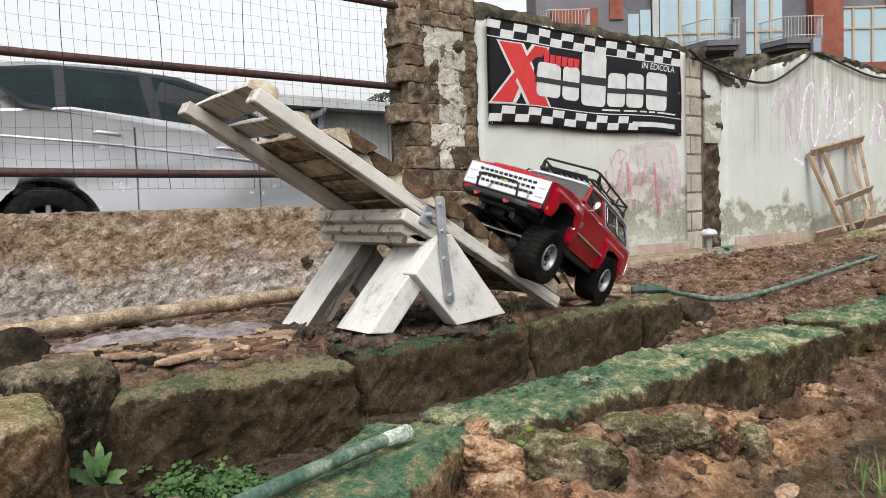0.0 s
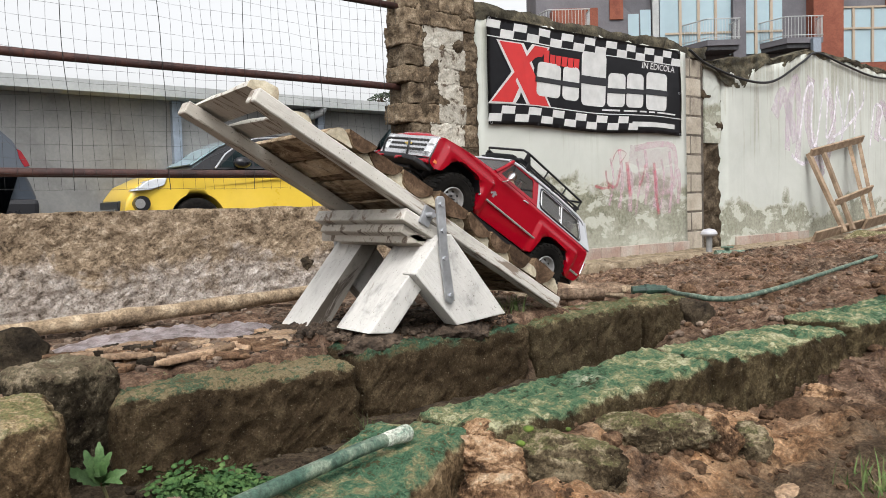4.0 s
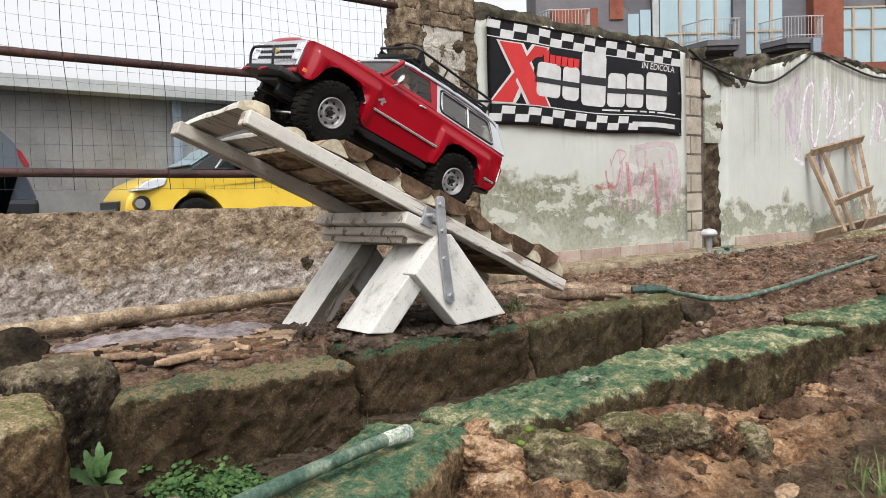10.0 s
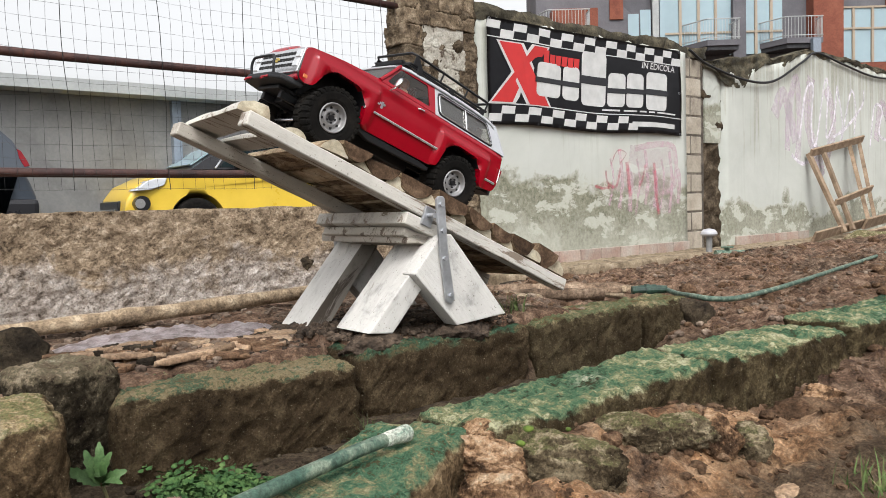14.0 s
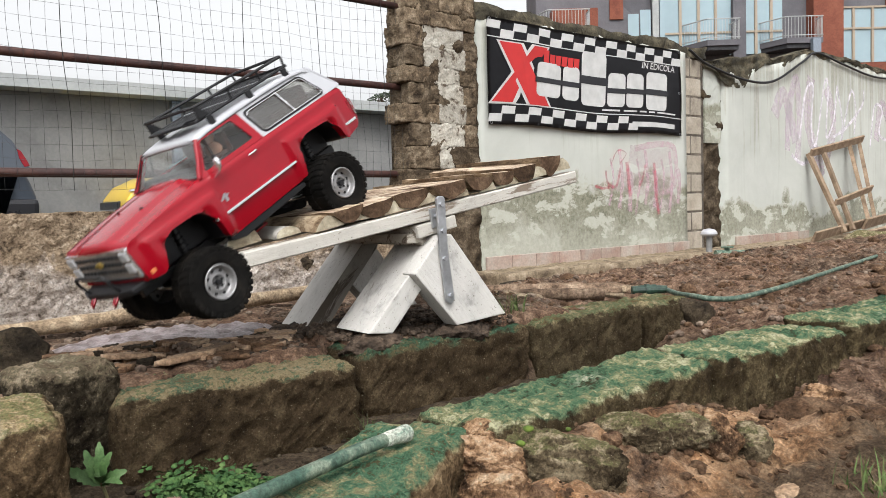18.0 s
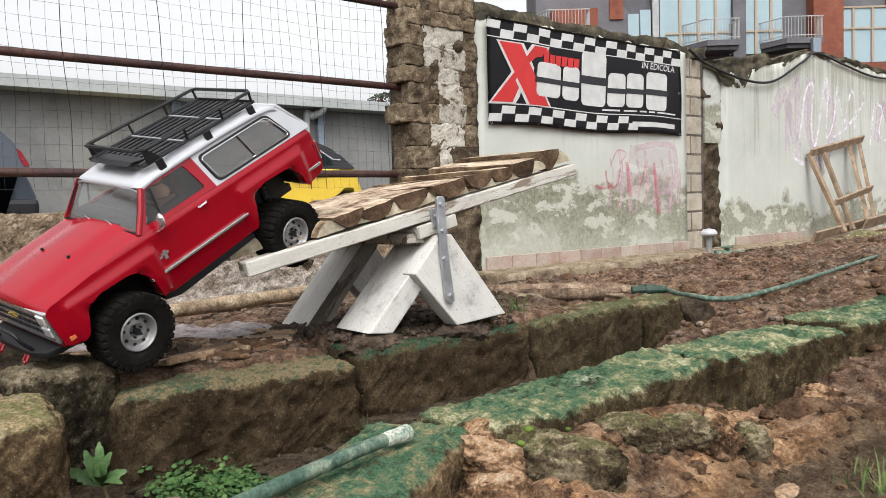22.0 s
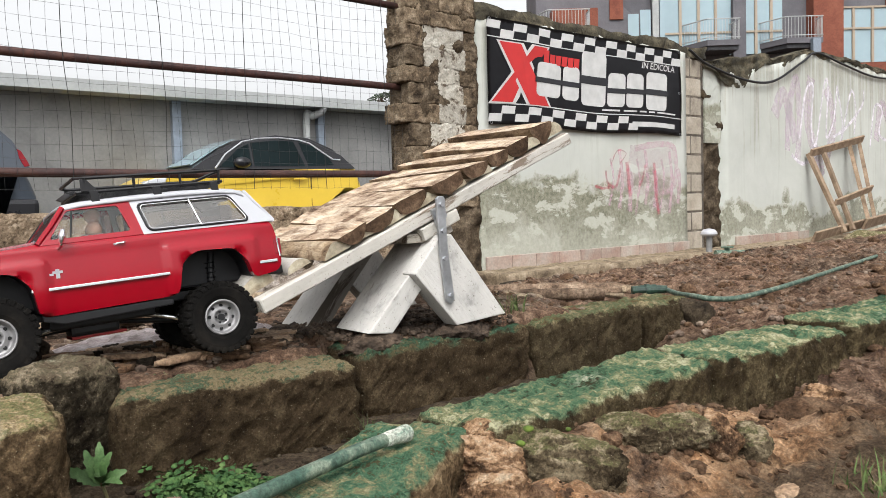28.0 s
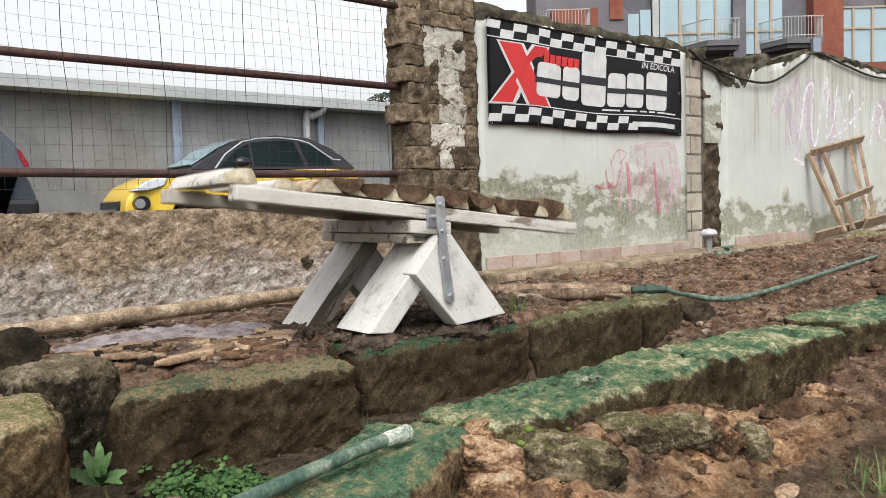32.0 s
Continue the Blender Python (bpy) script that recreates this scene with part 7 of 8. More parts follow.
# silver estate car, driving by
HATCH = [(-0.875, 1.125), (-0.84, 1.22), (-0.725, 1.375), (-0.57, 1.438), (-0.366, 1.446), (-0.43, 1.33), (-0.50, 1.265), (-0.62, 1.205), (-0.792, 1.13)]
silver = empty("silver_car", "silver family car driving past behind the fence", "car", pose(1.28, 5.95, 0.14))
SW = 1.80
part("body", put(bmesh.new(), car_shell(arch_profile([(-0.97, 0.30), (-0.99, 0.50), (-0.98, 0.66), (-0.93, 0.72), (-0.92, 0.98), (-0.88, 1.09), (-0.80, 1.15), (0.2, 1.22), (1.2, 1.12), (2.15, 0.98), (2.9, 0.88), (3.32, 0.70), (3.38, 0.45), (3.3, 0.26)], (0.0, 2.65), 0.37, 0.24), SW, tail=0.3), pose(0, SW / 2, 0)), M["car_silver"], silver, smooth=False).data.shade_smooth()
silver.children[0].data.set_sharp_from_angle(angle=radians(40))
part("cabin", put(bmesh.new(), cabin([(-0.90, 1.09), (-0.85, 1.22), (-0.74, 1.385), (-0.6, 1.46), (-0.36, 1.51), (0.0, 1.555), (0.6, 1.565), (1.1, 1.52), (1.6, 1.36), (2.25, 1.0)], SW, 1.15, tail=0.3), pose(0, SW / 2, 0)), M["car_silver"], silver)
for s, nm in ((-1, 1), (1, 1)):
    for pts in ([(-0.36, 1.43), (-0.08, 1.23), (0.10, 1.21), (0.12, 1.50), (-0.2, 1.47)], [(0.17, 1.21), (0.76, 1.14), (0.72, 1.50), (0.19, 1.51)], [(0.86, 1.13), (1.75, 1.05), (1.78, 1.12), (1.42, 1.35), (1.05, 1.48), (0.82, 1.50)]):
        part("side_window", put(bmesh.new(), side_glass(pts, SW, 1.15, s), pose(0, SW / 2, 0)), M["car_glass"], silver)
    part("window_frame", put(bmesh.new(), side_glass([(-0.42, 1.46), (-0.10, 1.20), (0.8, 1.10), (1.82, 1.02), (1.84, 1.10), (1.45, 1.385), (1.05, 1.51), (0.6, 1.535), (0.1, 1.53)], SW, 1.15, s, lift=0.003), pose(0, SW / 2, 0)), M["car_black"], silver)
    tl = part("tail_lamp", put(bmesh.new(), prism([(-0.885, 1.11), (-0.80, 1.14), (-0.576, 1.145), (-0.323, 1.05), (-0.446, 1.0), (-0.739, 0.925), (-0.835, 0.93)], s * (SW / 2 - 0.09), s * (SW / 2 - 0.002), 0.012), pose(0, SW / 2, 0)), M["lamp_red"], silver)
    part("lamp_strip", put(bmesh.new(), prism([(-0.85, 1.1), (-0.68, 1.13), (-0.56, 1.125), (-0.66, 1.085), (-0.83, 1.065)], s * (SW / 2 - 0.08), s * (SW / 2 + 0.002), 0.004), pose(0, SW / 2, 0)), M["car_lamp"], tl)
    part("hatch_glass", put(bmesh.new(), side_glass(HATCH, SW, 1.15, s, lift=0.012), pose(0, SW / 2, 0)), M["car_glass"], silver)
    for x, z in ((0.42, 1.02), (1.34, 0.93)):
        part("door_handle", put(bmesh.new(), tube([(x - 0.09, s * 0.885, z + 0.01), (x - 0.06, s * 0.915, z + 0.012), (x + 0.06, s * 0.915, z), (x + 0.09, s * 0.885, z - 0.005)], 0.016, 8), pose(0, SW / 2, 0)), M["car_silver"], silver, smooth=True)
    for x in (0.62, 1.62):
        part("door_gap", put(bmesh.new(), box(x - 0.004, x + 0.004, s * 0.893 - 0.008, s * 0.893 + 0.006, 0.3, 1.08), pose(0, SW / 2, 0)), M["dark_hole"], silver)
    part("crease", put(bmesh.new(), tube([(-0.5, s * 0.885, 1.0), (0.4, s * 0.893, 0.95), (1.6, s * 0.893, 0.84), (2.4, s * 0.885, 0.78)], 0.012, 6), pose(0, SW / 2, 0)), M["car_silver"], silver, smooth=True)
part("rear_window", put(bmesh.new(), prism([(-0.89, 1.13), (-0.85, 1.23), (-0.75, 1.385), (-0.64, 1.45), (-0.6, 1.43), (-0.86, 1.1)], -0.66, 0.66, 0.01), pose(-0.015, SW / 2, 0.01)), M["car_glass"], silver)
part("plate_recess", put(bmesh.new(), box(-0.94, -0.9, -0.3, 0.3, 0.74, 0.90, 0.01), pose(0, SW / 2, 0)), M["car_black"], silver)
part("number_plate", put(bmesh.new(), box(-0.95, -0.938, -0.24, 0.24, 0.76, 0.86, 0.005), pose(0, SW / 2, 0)), M["car_lamp"], silver)
SILVER_WHEELS = []
for x in (0.0, 2.65):
    for y, sd in ((0.1, -1), (SW - 0.1, 1)):
        w = road_wheel(silver, x, y, 0.32, sd)
        SILVER_WHEELS.append((w, w.matrix_basis.copy(), sd))

# yellow city car, parked
yellow = empty("yellow_car", "parked yellow small car with a black roof and white window line", "car", pose(0, 9.25, 0.14))
YW = 1.7
part("body", put(bmesh.new(), car_shell(arch_profile([(6.19, 0.30), (6.22, 0.55), (6.18, 0.78), (6.05, 1.02), (5.4, 0.99), (4.4, 0.96), (3.75, 0.97), (3.24, 0.90), (2.98, 0.78), (2.86, 0.62), (2.83, 0.40), (2.88, 0.22)][::-1], (3.67, 5.85), 0.36, 0.22), YW), pose(0, YW / 2, 0)), M["car_yellow"], yellow).data.shade_smooth()
yellow.children[0].data.set_sharp_from_angle(angle=radians(40))
part("roof", put(bmesh.new(), cabin([(3.62, 0.97), (4.05, 1.24), (4.4, 1.38), (4.9, 1.455), (5.4, 1.43), (5.75, 1.28), (6.02, 1.0)], YW, 0.97), pose(0, YW / 2, 0)), M["car_black"], yellow, "black roof")
for s in (-1, 1):
    for pts in ([(3.98, 1.0), (4.28, 1.24), (4.45, 1.32), (4.44, 1.02)], [(4.48, 1.02), (4.48, 1.33), (4.85, 1.375), (5.12, 1.37), (5.22, 1.03)], [(5.27, 1.03), (5.2, 1.36), (5.4, 1.31), (5.62, 1.14), (5.68, 1.05)]):
        part("side_window", put(bmesh.new(), side_glass(pts, YW, 0.97, s), pose(0, YW / 2, 0)), M["car_glass"], yellow)
    part("white_line", put(bmesh.new(), tube([(x, s * (YW / 2 - 0.04 - 0.22 * max(0, z - 0.97) / 0.55), z) for x, z in ((3.93, 0.985), (4.1, 1.17), (4.37, 1.345), (4.6, 1.395), (4.9, 1.415), (5.2, 1.395), (5.37, 1.35), (5.55, 1.22), (5.68, 1.13), (5.80, 1.125))], 0.011, 6), pose(0, YW / 2, 0)), M["white_paint"], yellow)
    part("wing_mirror", put(bmesh.new(), rock_bm(0.12, 0.09, 0.075, 3, 2, 0.04), pose(4.27, YW / 2 + s * 0.86, 1.06)), M["car_black"], yellow, smooth=True)
    part("headlamp", put(bmesh.new(), prism([(2.91, 0.71), (3.06, 0.82), (3.16, 0.855), (3.31, 0.865), (3.27, 0.775), (3.10, 0.72)], s * 0.60, s * 0.835, 0.01), pose(0, YW / 2, 0.0)), M["car_lamp"], yellow)
    part("fog_lamp", put(bmesh.new(), cyl((3.01, s * 0.66, 0.56), (3.01, s * 0.825, 0.56), 0.092, seg=20), pose(0, YW / 2, 0)), M["car_black"], yellow)
    part("fog_lamp_glass", put(bmesh.new(), cyl((2.99, s * 0.66, 0.56), (2.98, s * 0.832, 0.56), 0.058, seg=20), pose(0, YW / 2, 0)), M["rim"], yellow)
    part("door_handle", put(bmesh.new(), box(5.0, 5.2, s * 0.84 - 0.012, s * 0.84 + 0.012, 0.84, 0.87, 0.008), pose(0, YW / 2, 0)), M["car_yellow"], yellow)
    part("door_gap", put(bmesh.new(), box(5.26, 5.268, s * 0.842 - 0.01, s * 0.842 + 0.006, 0.3, 0.95), pose(0, YW / 2, 0)), M["dark_hole"], yellow)
part("windscreen", put(bmesh.new(), prism([(3.70, 1.035), (4.08, 1.27), (4.33, 1.375), (4.30, 1.36), (4.06, 1.24), (3.72, 1.02)], -0.6, 0.6), pose(-0.02, YW / 2, 0.012)), M["glass_pale"], yellow)
part("grille", put(bmesh.new(), box(2.82, 2.95, -0.5, 0.5, 0.48, 0.60, 0.02), pose(0, YW / 2, 0)), M["car_black"], yellow)
part("grille_bar", put(bmesh.new(), box(2.81, 2.86, -0.4, 0.4, 0.49, 0.502, 0.004), pose(0, YW / 2, 0)), M["chrome"], yellow)
for x in (3.67, 5.85):
    for y, sd in ((0.1, -1), (YW - 0.1, 1)):
        road_wheel(yellow, x, y, 0.31, sd, 5)

# dark car, parked, tail towards the yellow one
dark = empty("dark_car", "parked dark blue hatchback seen from its tail end", "car", pose(0, 8.6, 0.14))
DW = 1.75
part("body", put(bmesh.new(), car_shell(arch_profile([(-2.3, 0.25), (-2.35, 0.6), (-2.2, 0.8), (-1.2, 0.95), (-0.2, 1.0), (1.4, 1.0), (1.66, 0.95), (1.74, 0.78), (1.78, 0.68), (1.79, 0.45), (1.72, 0.25)][::-1], (-1.5, 1.0), 0.37, 0.24), DW), pose(0, DW / 2, 0)), M["car_dark"], dark).data.shade_smooth()
dark.children[0].data.set_sharp_from_angle(angle=radians(40))
part("cabin", put(bmesh.new(), cabin([(-1.0, 0.95), (-0.3, 1.38), (0.6, 1.50), (1.2, 1.47), (1.42, 1.36), (1.58, 1.20), (1.71, 0.93)], DW, 0.97, 0.04), pose(0, DW / 2, 0)), M["car_dark"], dark)
for s in (-1, 1):
    part("side_window", put(bmesh.new(), side_glass([(-0.8, 1.02), (-0.25, 1.33), (0.6, 1.43), (0.95, 1.4), (1.1, 1.05)], DW, 0.97, s, 0.04), pose(0, DW / 2, 0)), M["car_glass"], dark)
    part("tail_lamp", put(bmesh.new(), prism([(1.60, 1.12), (1.635, 1.10), (1.69, 1.0), (1.71, 0.95), (1.66, 0.94), (1.62, 1.02)], s * 0.66, s * 0.832, 0.006), pose(0, DW / 2, 0)), M["lamp_red"], dark)
part("bumper", put(bmesh.new(), box(1.4, 1.79, -0.80, 0.80, 0.3, 0.62, 0.05), pose(0, DW / 2, 0)), M["car_black"], dark)
for x in (-1.5, 1.0):
    for y, sd in ((0.1, -1), (DW - 0.1, 1)):
        road_wheel(dark, x, y, 0.32, sd, 7)

# ---------- long low shed ----------
shed = empty("shed", "long grey concrete shed with a pale flat roof edge", "building")
part("wall", box(-30, 24, 10.35, 10.6, 0.0, 2.12), M["concrete"], shed)
part("wall", box(23.7, 24, 10.6, 18, 0.0, 2.12), M["concrete"], shed)
part("roof", box(-30.2, 24.2, 10.0, 18, 2.09, 2.235), M["concrete_light"], shed, "pale concrete roof edge")
M["blue_grey"] = plain_mat("blue_grey_paint", (0.16, 0.19, 0.23), 0.6, fine=12, vary=0.15)
for x in (3.83, 6.05, -0.6, 9.4):
    part("pier", box(x - 0.06, x + 0.06, 10.25, 10.36, 0.0, 2.08, 0.004), M["blue_grey"], shed)
part("downpipe", tube(curve_pts([(5.98, 10.05, 2.1), (5.96, 10.1, 2.03), (5.86, 10.2, 1.97), (5.78, 10.24, 1.88), (5.78, 10.24, 0.1)], 5), 0.055, 10), M["concrete_light"], shed, smooth=True)
for x in np.arange(-12, 22, 1.5):
    part("wall_panel", box(x + 0.006, x + 1.494, 10.338, 10.36, 0.1, 2.085, 0.003, 1), M["concrete"], shed)

# ---------- distant trees ----------
M["far_leaf"] = stuff_mat("pine_foliage", [(0.02, 0.035, 0.02), (0.04, 0.06, 0.03), (0.07, 0.09, 0.045)], 1, 6, 0.8, 0.3)
M["trunk"] = stuff_mat("bark_far", [(0.05, 0.035, 0.025), (0.09, 0.065, 0.045)], 3, 20, 0.9, 0.4)


def pine(x, y, top, r, seed):
    t = empty("pine_tree", "distant dark umbrella pine beyond the shed", "tree", pose(x, y, 0), "distant pines")
    part("trunk", tube([(0, 0, 0), (0.2, 0, top * 0.5), (0.0, 0.2, top - r * 0.5)], 0.25, 8, rs=[0.35, 0.25, 0.15]), M["trunk"], t)
    for k in range(4):
        a = k * 1.6 + seed
        part("limb", tube([(0.1, 0.1, top - r * 0.9), (r * 0.6 * math.cos(a), r * 0.6 * math.sin(a), top - r * 0.3)], 0.1, 6), M["trunk"], t)
    rng = random.Random(seed)
    bm = bmesh.new()
    for i in range(420):
        a, q = rng.uniform(0, 6.283), math.sqrt(rng.random())
        h = top - r * 0.34 * (q * q) + rng.uniform(-0.22, 0.12) * r * (1 - 0.5 * q)
        c = Vector((r * q * math.cos(a), r * q * math.sin(a), h))
        s = r * rng.uniform(0.05, 0.13)
        vs = [bm.verts.new(c + Vector((rng.uniform(-s, s), rng.uniform(-s, s), rng.uniform(-s, s) * 0.7))) for _ in range(4)]
        for f in ((0, 1, 2), (0, 2, 3), (0, 1, 3)):
            bm.faces.new([vs[j] for j in f])
    part("crown", bm, M["far_leaf"], t)


pine(37.2, 42.0, 9.3, 2.6, 3)
pine(33.0, 46.5, 9.0, 1.3, 5)
pine(39.6, 41.0, 8.7, 1.6, 8)

# ---------- apartment block ----------
M["ochre_frame"] = plain_mat("ochre_window_frame", (0.27, 0.215, 0.155), 0.6, fine=3)
M["brick_red"] = stuff_mat("red_brick_wall", [(0.13, 0.038, 0.022), (0.175, 0.055, 0.032), (0.21, 0.075, 0.045)], 1.2, 14, 0.9, 0.3, 0.01, vary=0.1)
M["grey_render"] = stuff_mat("grey_render", [(0.075, 0.072, 0.08), (0.1, 0.096, 0.105), (0.125, 0.12, 0.13)], 0.6, 12, 0.9, 0.2, vary=0.05)
M["dark_soffit"] = stuff_mat("dark_soffit", [(0.03, 0.03, 0.033), (0.05, 0.05, 0.054)], 1, 12, 0.9, 0.2)
apt = empty("apartment_building", "apartment block with brick, pale glazing and railed balconies", "building",
            Matrix.Translation((37.1, 22.1, 8.5)) @ pose(0, 0, 0, 0, 0, -39.2 + 0.0))
# local x to the side along the facade, y away, z up; one unit is a metre
part("wall", box(-7, 20, 0.3, 8, -9.2, 9), M["grey_render"], apt, "grey rendered wall")
part("brick_pier", box(4.65, 6.2, -0.5, 0.6, -9.2, 9), M["brick_red"], apt, "red brick pier")
part("brick_wall", box(6.2, 16, -0.1, 0.6, -9.2, -1.05), M["brick_red"], apt, "red brick wall")
part("brick_wall", box(8.8, 16, -0.1, 0.6, 1.9, 9), M["brick_red"], apt)
part("sill_band", box(3.3, 6.3, -0.7, -0.4, -1.35, -1.2), M["blue_grey"], apt)
for x0, x1 in ((-3.5, -2.95), (0.62, 1.3)):
    part("pilaster", box(x0, x1, -0.2, 0.4, -9.2, 9, 0.02), M["grey_render"], apt)
for x0, x1, z0, z1, cuts in ((-2.95, 0.62, -0.4, 3.2, (-2.05, -1.1, -0.2)), (1.3, 3.3, -0.4, 3.2, (1.9, 2.7)), (6.3, 11, -1.0, 1.9, (7.0, 8.0, 9.2))):
    w = part("window", box(x0, x1, 0.1, 0.34, z0, z1), M["glass_pale"], apt, "pale reflecting window")
    for c in cuts:
        part("mullion", box(c - 0.07, c + 0.07, 0.02, 0.12, z0, z1), M["ochre_frame"], w)
    for z in (0.75, z1 - 0.05):
        part("transom", box(x0, x1, 0.03, 0.12, z - 0.05, z + 0.05), M["ochre_frame"], w)


def balcony(x0, x1, z, d):
    b = part("balcony", prism([(x0 - 0.9, 0.3), (x0, -d), (x1, -d), (x1, 0.3)], z - 0.28, z, 0.0, "z"), M["grey_render"], apt, "balcony slab with thin metal railing")
    part("soffit", prism([(x0 - 0.8, 0.25), (x0 + 0.05, -d + 0.1), (x1 - 0.05, -d + 0.1), (x1 - 0.05, 0.25)], z - 0.5, z - 0.285, 0.0, "z"), M["dark_soffit"], b)
    line = [(x0 - 0.9, 0.2), (x0, -d), (x1, -d), (x1, 0.2)]
    for zz, r in ((z + 1.05, 0.03), (z + 0.12, 0.02)):
        part("rail", tube([(x, y, zz) for x, y in line], r, 6), M["concrete_light"], b)
    for (xa, ya), (xb, yb) in zip(line, line[1:]):
        n = int(math.hypot(xb - xa, yb - ya) / 0.16)
        for i in range(n):
            t = (i + 0.5) / n
            x, y = xa + (xb - xa) * t, ya + (yb - ya) * t
            part("baluster", cyl((x, y, z), (x, y, z + 1.05), 0.015, seg=5), M["concrete_light"], b)


balcony(-1.1, 0.55, 0.1, 1.3)
balcony(2.9, 4.75, 0.1, 1.3)
part("drain_pipe", box(4.1, 4.5, -1.6, -1.3, -1.5, 0.0), M["blue_grey"], apt)
# lower wing at the near end
wing = part("wing_wall", prism([(-9.6, 4.0), (-6.9, 4.0), (-3.5, 0.6), (-3.5, -0.9), (-7.6, -0.9), (-9.6, 1.0)], -0.2, 4, 0.0), M["grey_render"], apt)
part("wing_window", prism([(-6.1, -0.75), (-3.9, -0.75), (-3.9, 0.55), (-6.1, -0.35)], -0.25, -0.15), M["glass_pale"], apt)
for x0, x1, z0, z1 in ((-4.85, -4.3, 0.62, 1.75), (-4.22, -3.68, 0.62, 1.95), (-3.2, -2.95, -0.4, 3.2)):
    part("wing_window", box(x0, x1, -0.28, -0.21, z0, z1), M["glass_pale"], apt, "pale reflecting window")
part("wing_pillar", box(-3.6, -3.28, -0.36, -0.2, -0.9, 3.5), M["concrete_light"], apt, "pale concrete pillar")
part("wing_brick", box(-5.8, -5.1, -0.3, -0.2, 1.5, 3.2), M["brick_red"], apt)
part("wing_brick", box(-8.9, -6.6, -1.2, -0.2, 0.0, 1.9), M["brick_red"], apt)
balcony(-9.3, -7.2, 0.55, 2.2)

# ---------- plants ----------
def blade(bm, base, h, lean, az, w):
    base = Vector(base)
    d = Vector((math.cos(az), math.sin(az), 0))
    sd = Vector((-d.y, d.x, 0)) * w
    prev = None
    for k in range(5):
        t = k / 4
        c = base + d * lean * t * t + Vector((0, 0, h * (t - 0.25 * t * t * (lean / max(h, 1e-3)))))
        ww = 1 - t ** 1.5
        cur = (bm.verts.new(c - sd * ww), bm.verts.new(c + sd * ww + Vector((0, 0, 0.0002))))
        if prev:
            bm.faces.new((prev[0], prev[1], cur[1], cur[0]))
        prev = cur


def tuft(x, y, n, h, spread, seed, label):
    rng = random.Random(seed)
    bm = bmesh.new()
    for i in range(n):
        px, py = x + rng.gauss(0, spread), y + rng.gauss(0, spread)
        blade(bm, (px, py, gz(px, py) - 0.003), h * rng.uniform(0.5, 1.15), h * rng.uniform(0.1, 0.9), rng.uniform(0, 6.28), 0.0014 * rng.uniform(0.7, 1.5))
    thing("grass_tuft", bm, M["grass"], label, "grass", "grass tufts")


tuft(1.155, 1.175, 40, 0.05, 0.014, 1, "small green grass tuft at the kerb edge")
tuft(0.985, 0.37, 55, 0.042, 0.022, 2, "green and yellow grass tuft on the soil")
tuft(1.03, 0.345, 45, 0.04, 0.03, 6, "sparse yellowish grass on the soil")
tuft(0.63, 0.96, 16, 0.07, 0.006, 3, "thin upright grass blades in the trench")
tuft(1.03, 1.21, 14, 0.06, 0.012, 5, "dry grass stalks beside the trestle")


def leaf_bm(L, W, seed, lobes=5):
    """A soft-toothed leaf along x, arched."""
    bm = bmesh.new()
    n = 24
    prev = None
    for i in range(n + 1):
        t = i / n
        w = W * math.sin(math.pi * min(1, t * 0.92 + 0.06)) ** 0.7 * (0.75 + 0.42 * ((t * lobes + seed * 0.1) % 1.0))
        z = L * (0.55 * t - 0.5 * t * t)
        row = (bm.verts.new((L * t, -w, z + 0.18 * w)), bm.verts.new((L * t, 0, z)), bm.verts.new((L * t, w, z + 0.18 * w)))
        if prev:
            bm.faces.new((prev[0], prev[1], row[1], row[0]))
            bm.faces.new((prev[1], prev[2], row[2], row[1]))
        prev = row
    return bm


weed = empty("weed", "broad-leaved green weed with toothed leaves growing in the trench", "plant", pose(0.254, 0.99, 0.222))
for az, el, L, W, roll in ((75, 84, 0.062, 0.0075, 0), (-39, 68, 0.052, 0.0075, 70), (141, 68, 0.056, 0.0075, -70), (141, 26, 0.055, 0.008, -60), (-39, 26, 0.044, 0.008, 60), (250, 30, 0.04, 0.007, 0), (-70, 8, 0.05, 0.006, 20)):
    L, W = L * 0.85, W * 0.98
    lf = part("leaf", leaf_bm(L, W, az), M["leaf"], weed, smooth=True)
    lf.matrix_basis = pose(0, 0, 0.0, roll, -el, az)
M["stalk"] = stuff_mat("reddish_stalk", [(0.09, 0.04, 0.02), (0.14, 0.1, 0.04), (0.1, 0.14, 0.05)], 40, 200, 0.6, 0.3, 0.002)
part("stem", joined(tube(curve_pts([(0.022, -0.02, -0.05), (0.008, -0.008, -0.026), (0, 0, 0.004)], 5), 0.0022, 6), tube([(0, 0, 0), (-0.018, 0.014, 0.012), (-0.028, 0.022, 0.02)], 0.0011, 5)), M["stalk"], weed, "thin reddish stem")
M["dry_leaf"] = stuff_mat("dry_leaf", [(0.1, 0.055, 0.045), (0.2, 0.13, 0.1), (0.3, 0.24, 0.15)], 40, 160, 0.8, 0.3, 0.003)
for x, y, az, L in ((0.30, 0.945, -20, 0.035), (0.285, 0.95, 20, 0.03), (0.325, 0.925, 70, 0.028)):
    lf = thing("dry_leaf", leaf_bm(L, 0.007, az), M["dry_leaf"], "withered brown leaf lying on the trench floor", "leaf", "withered leaves", smooth=True)
    lf.matrix_basis = pose(x, y, gz(x, y) + 0.006, 0, -6, az)
crng = random.Random(3)
bm = bmesh.new()
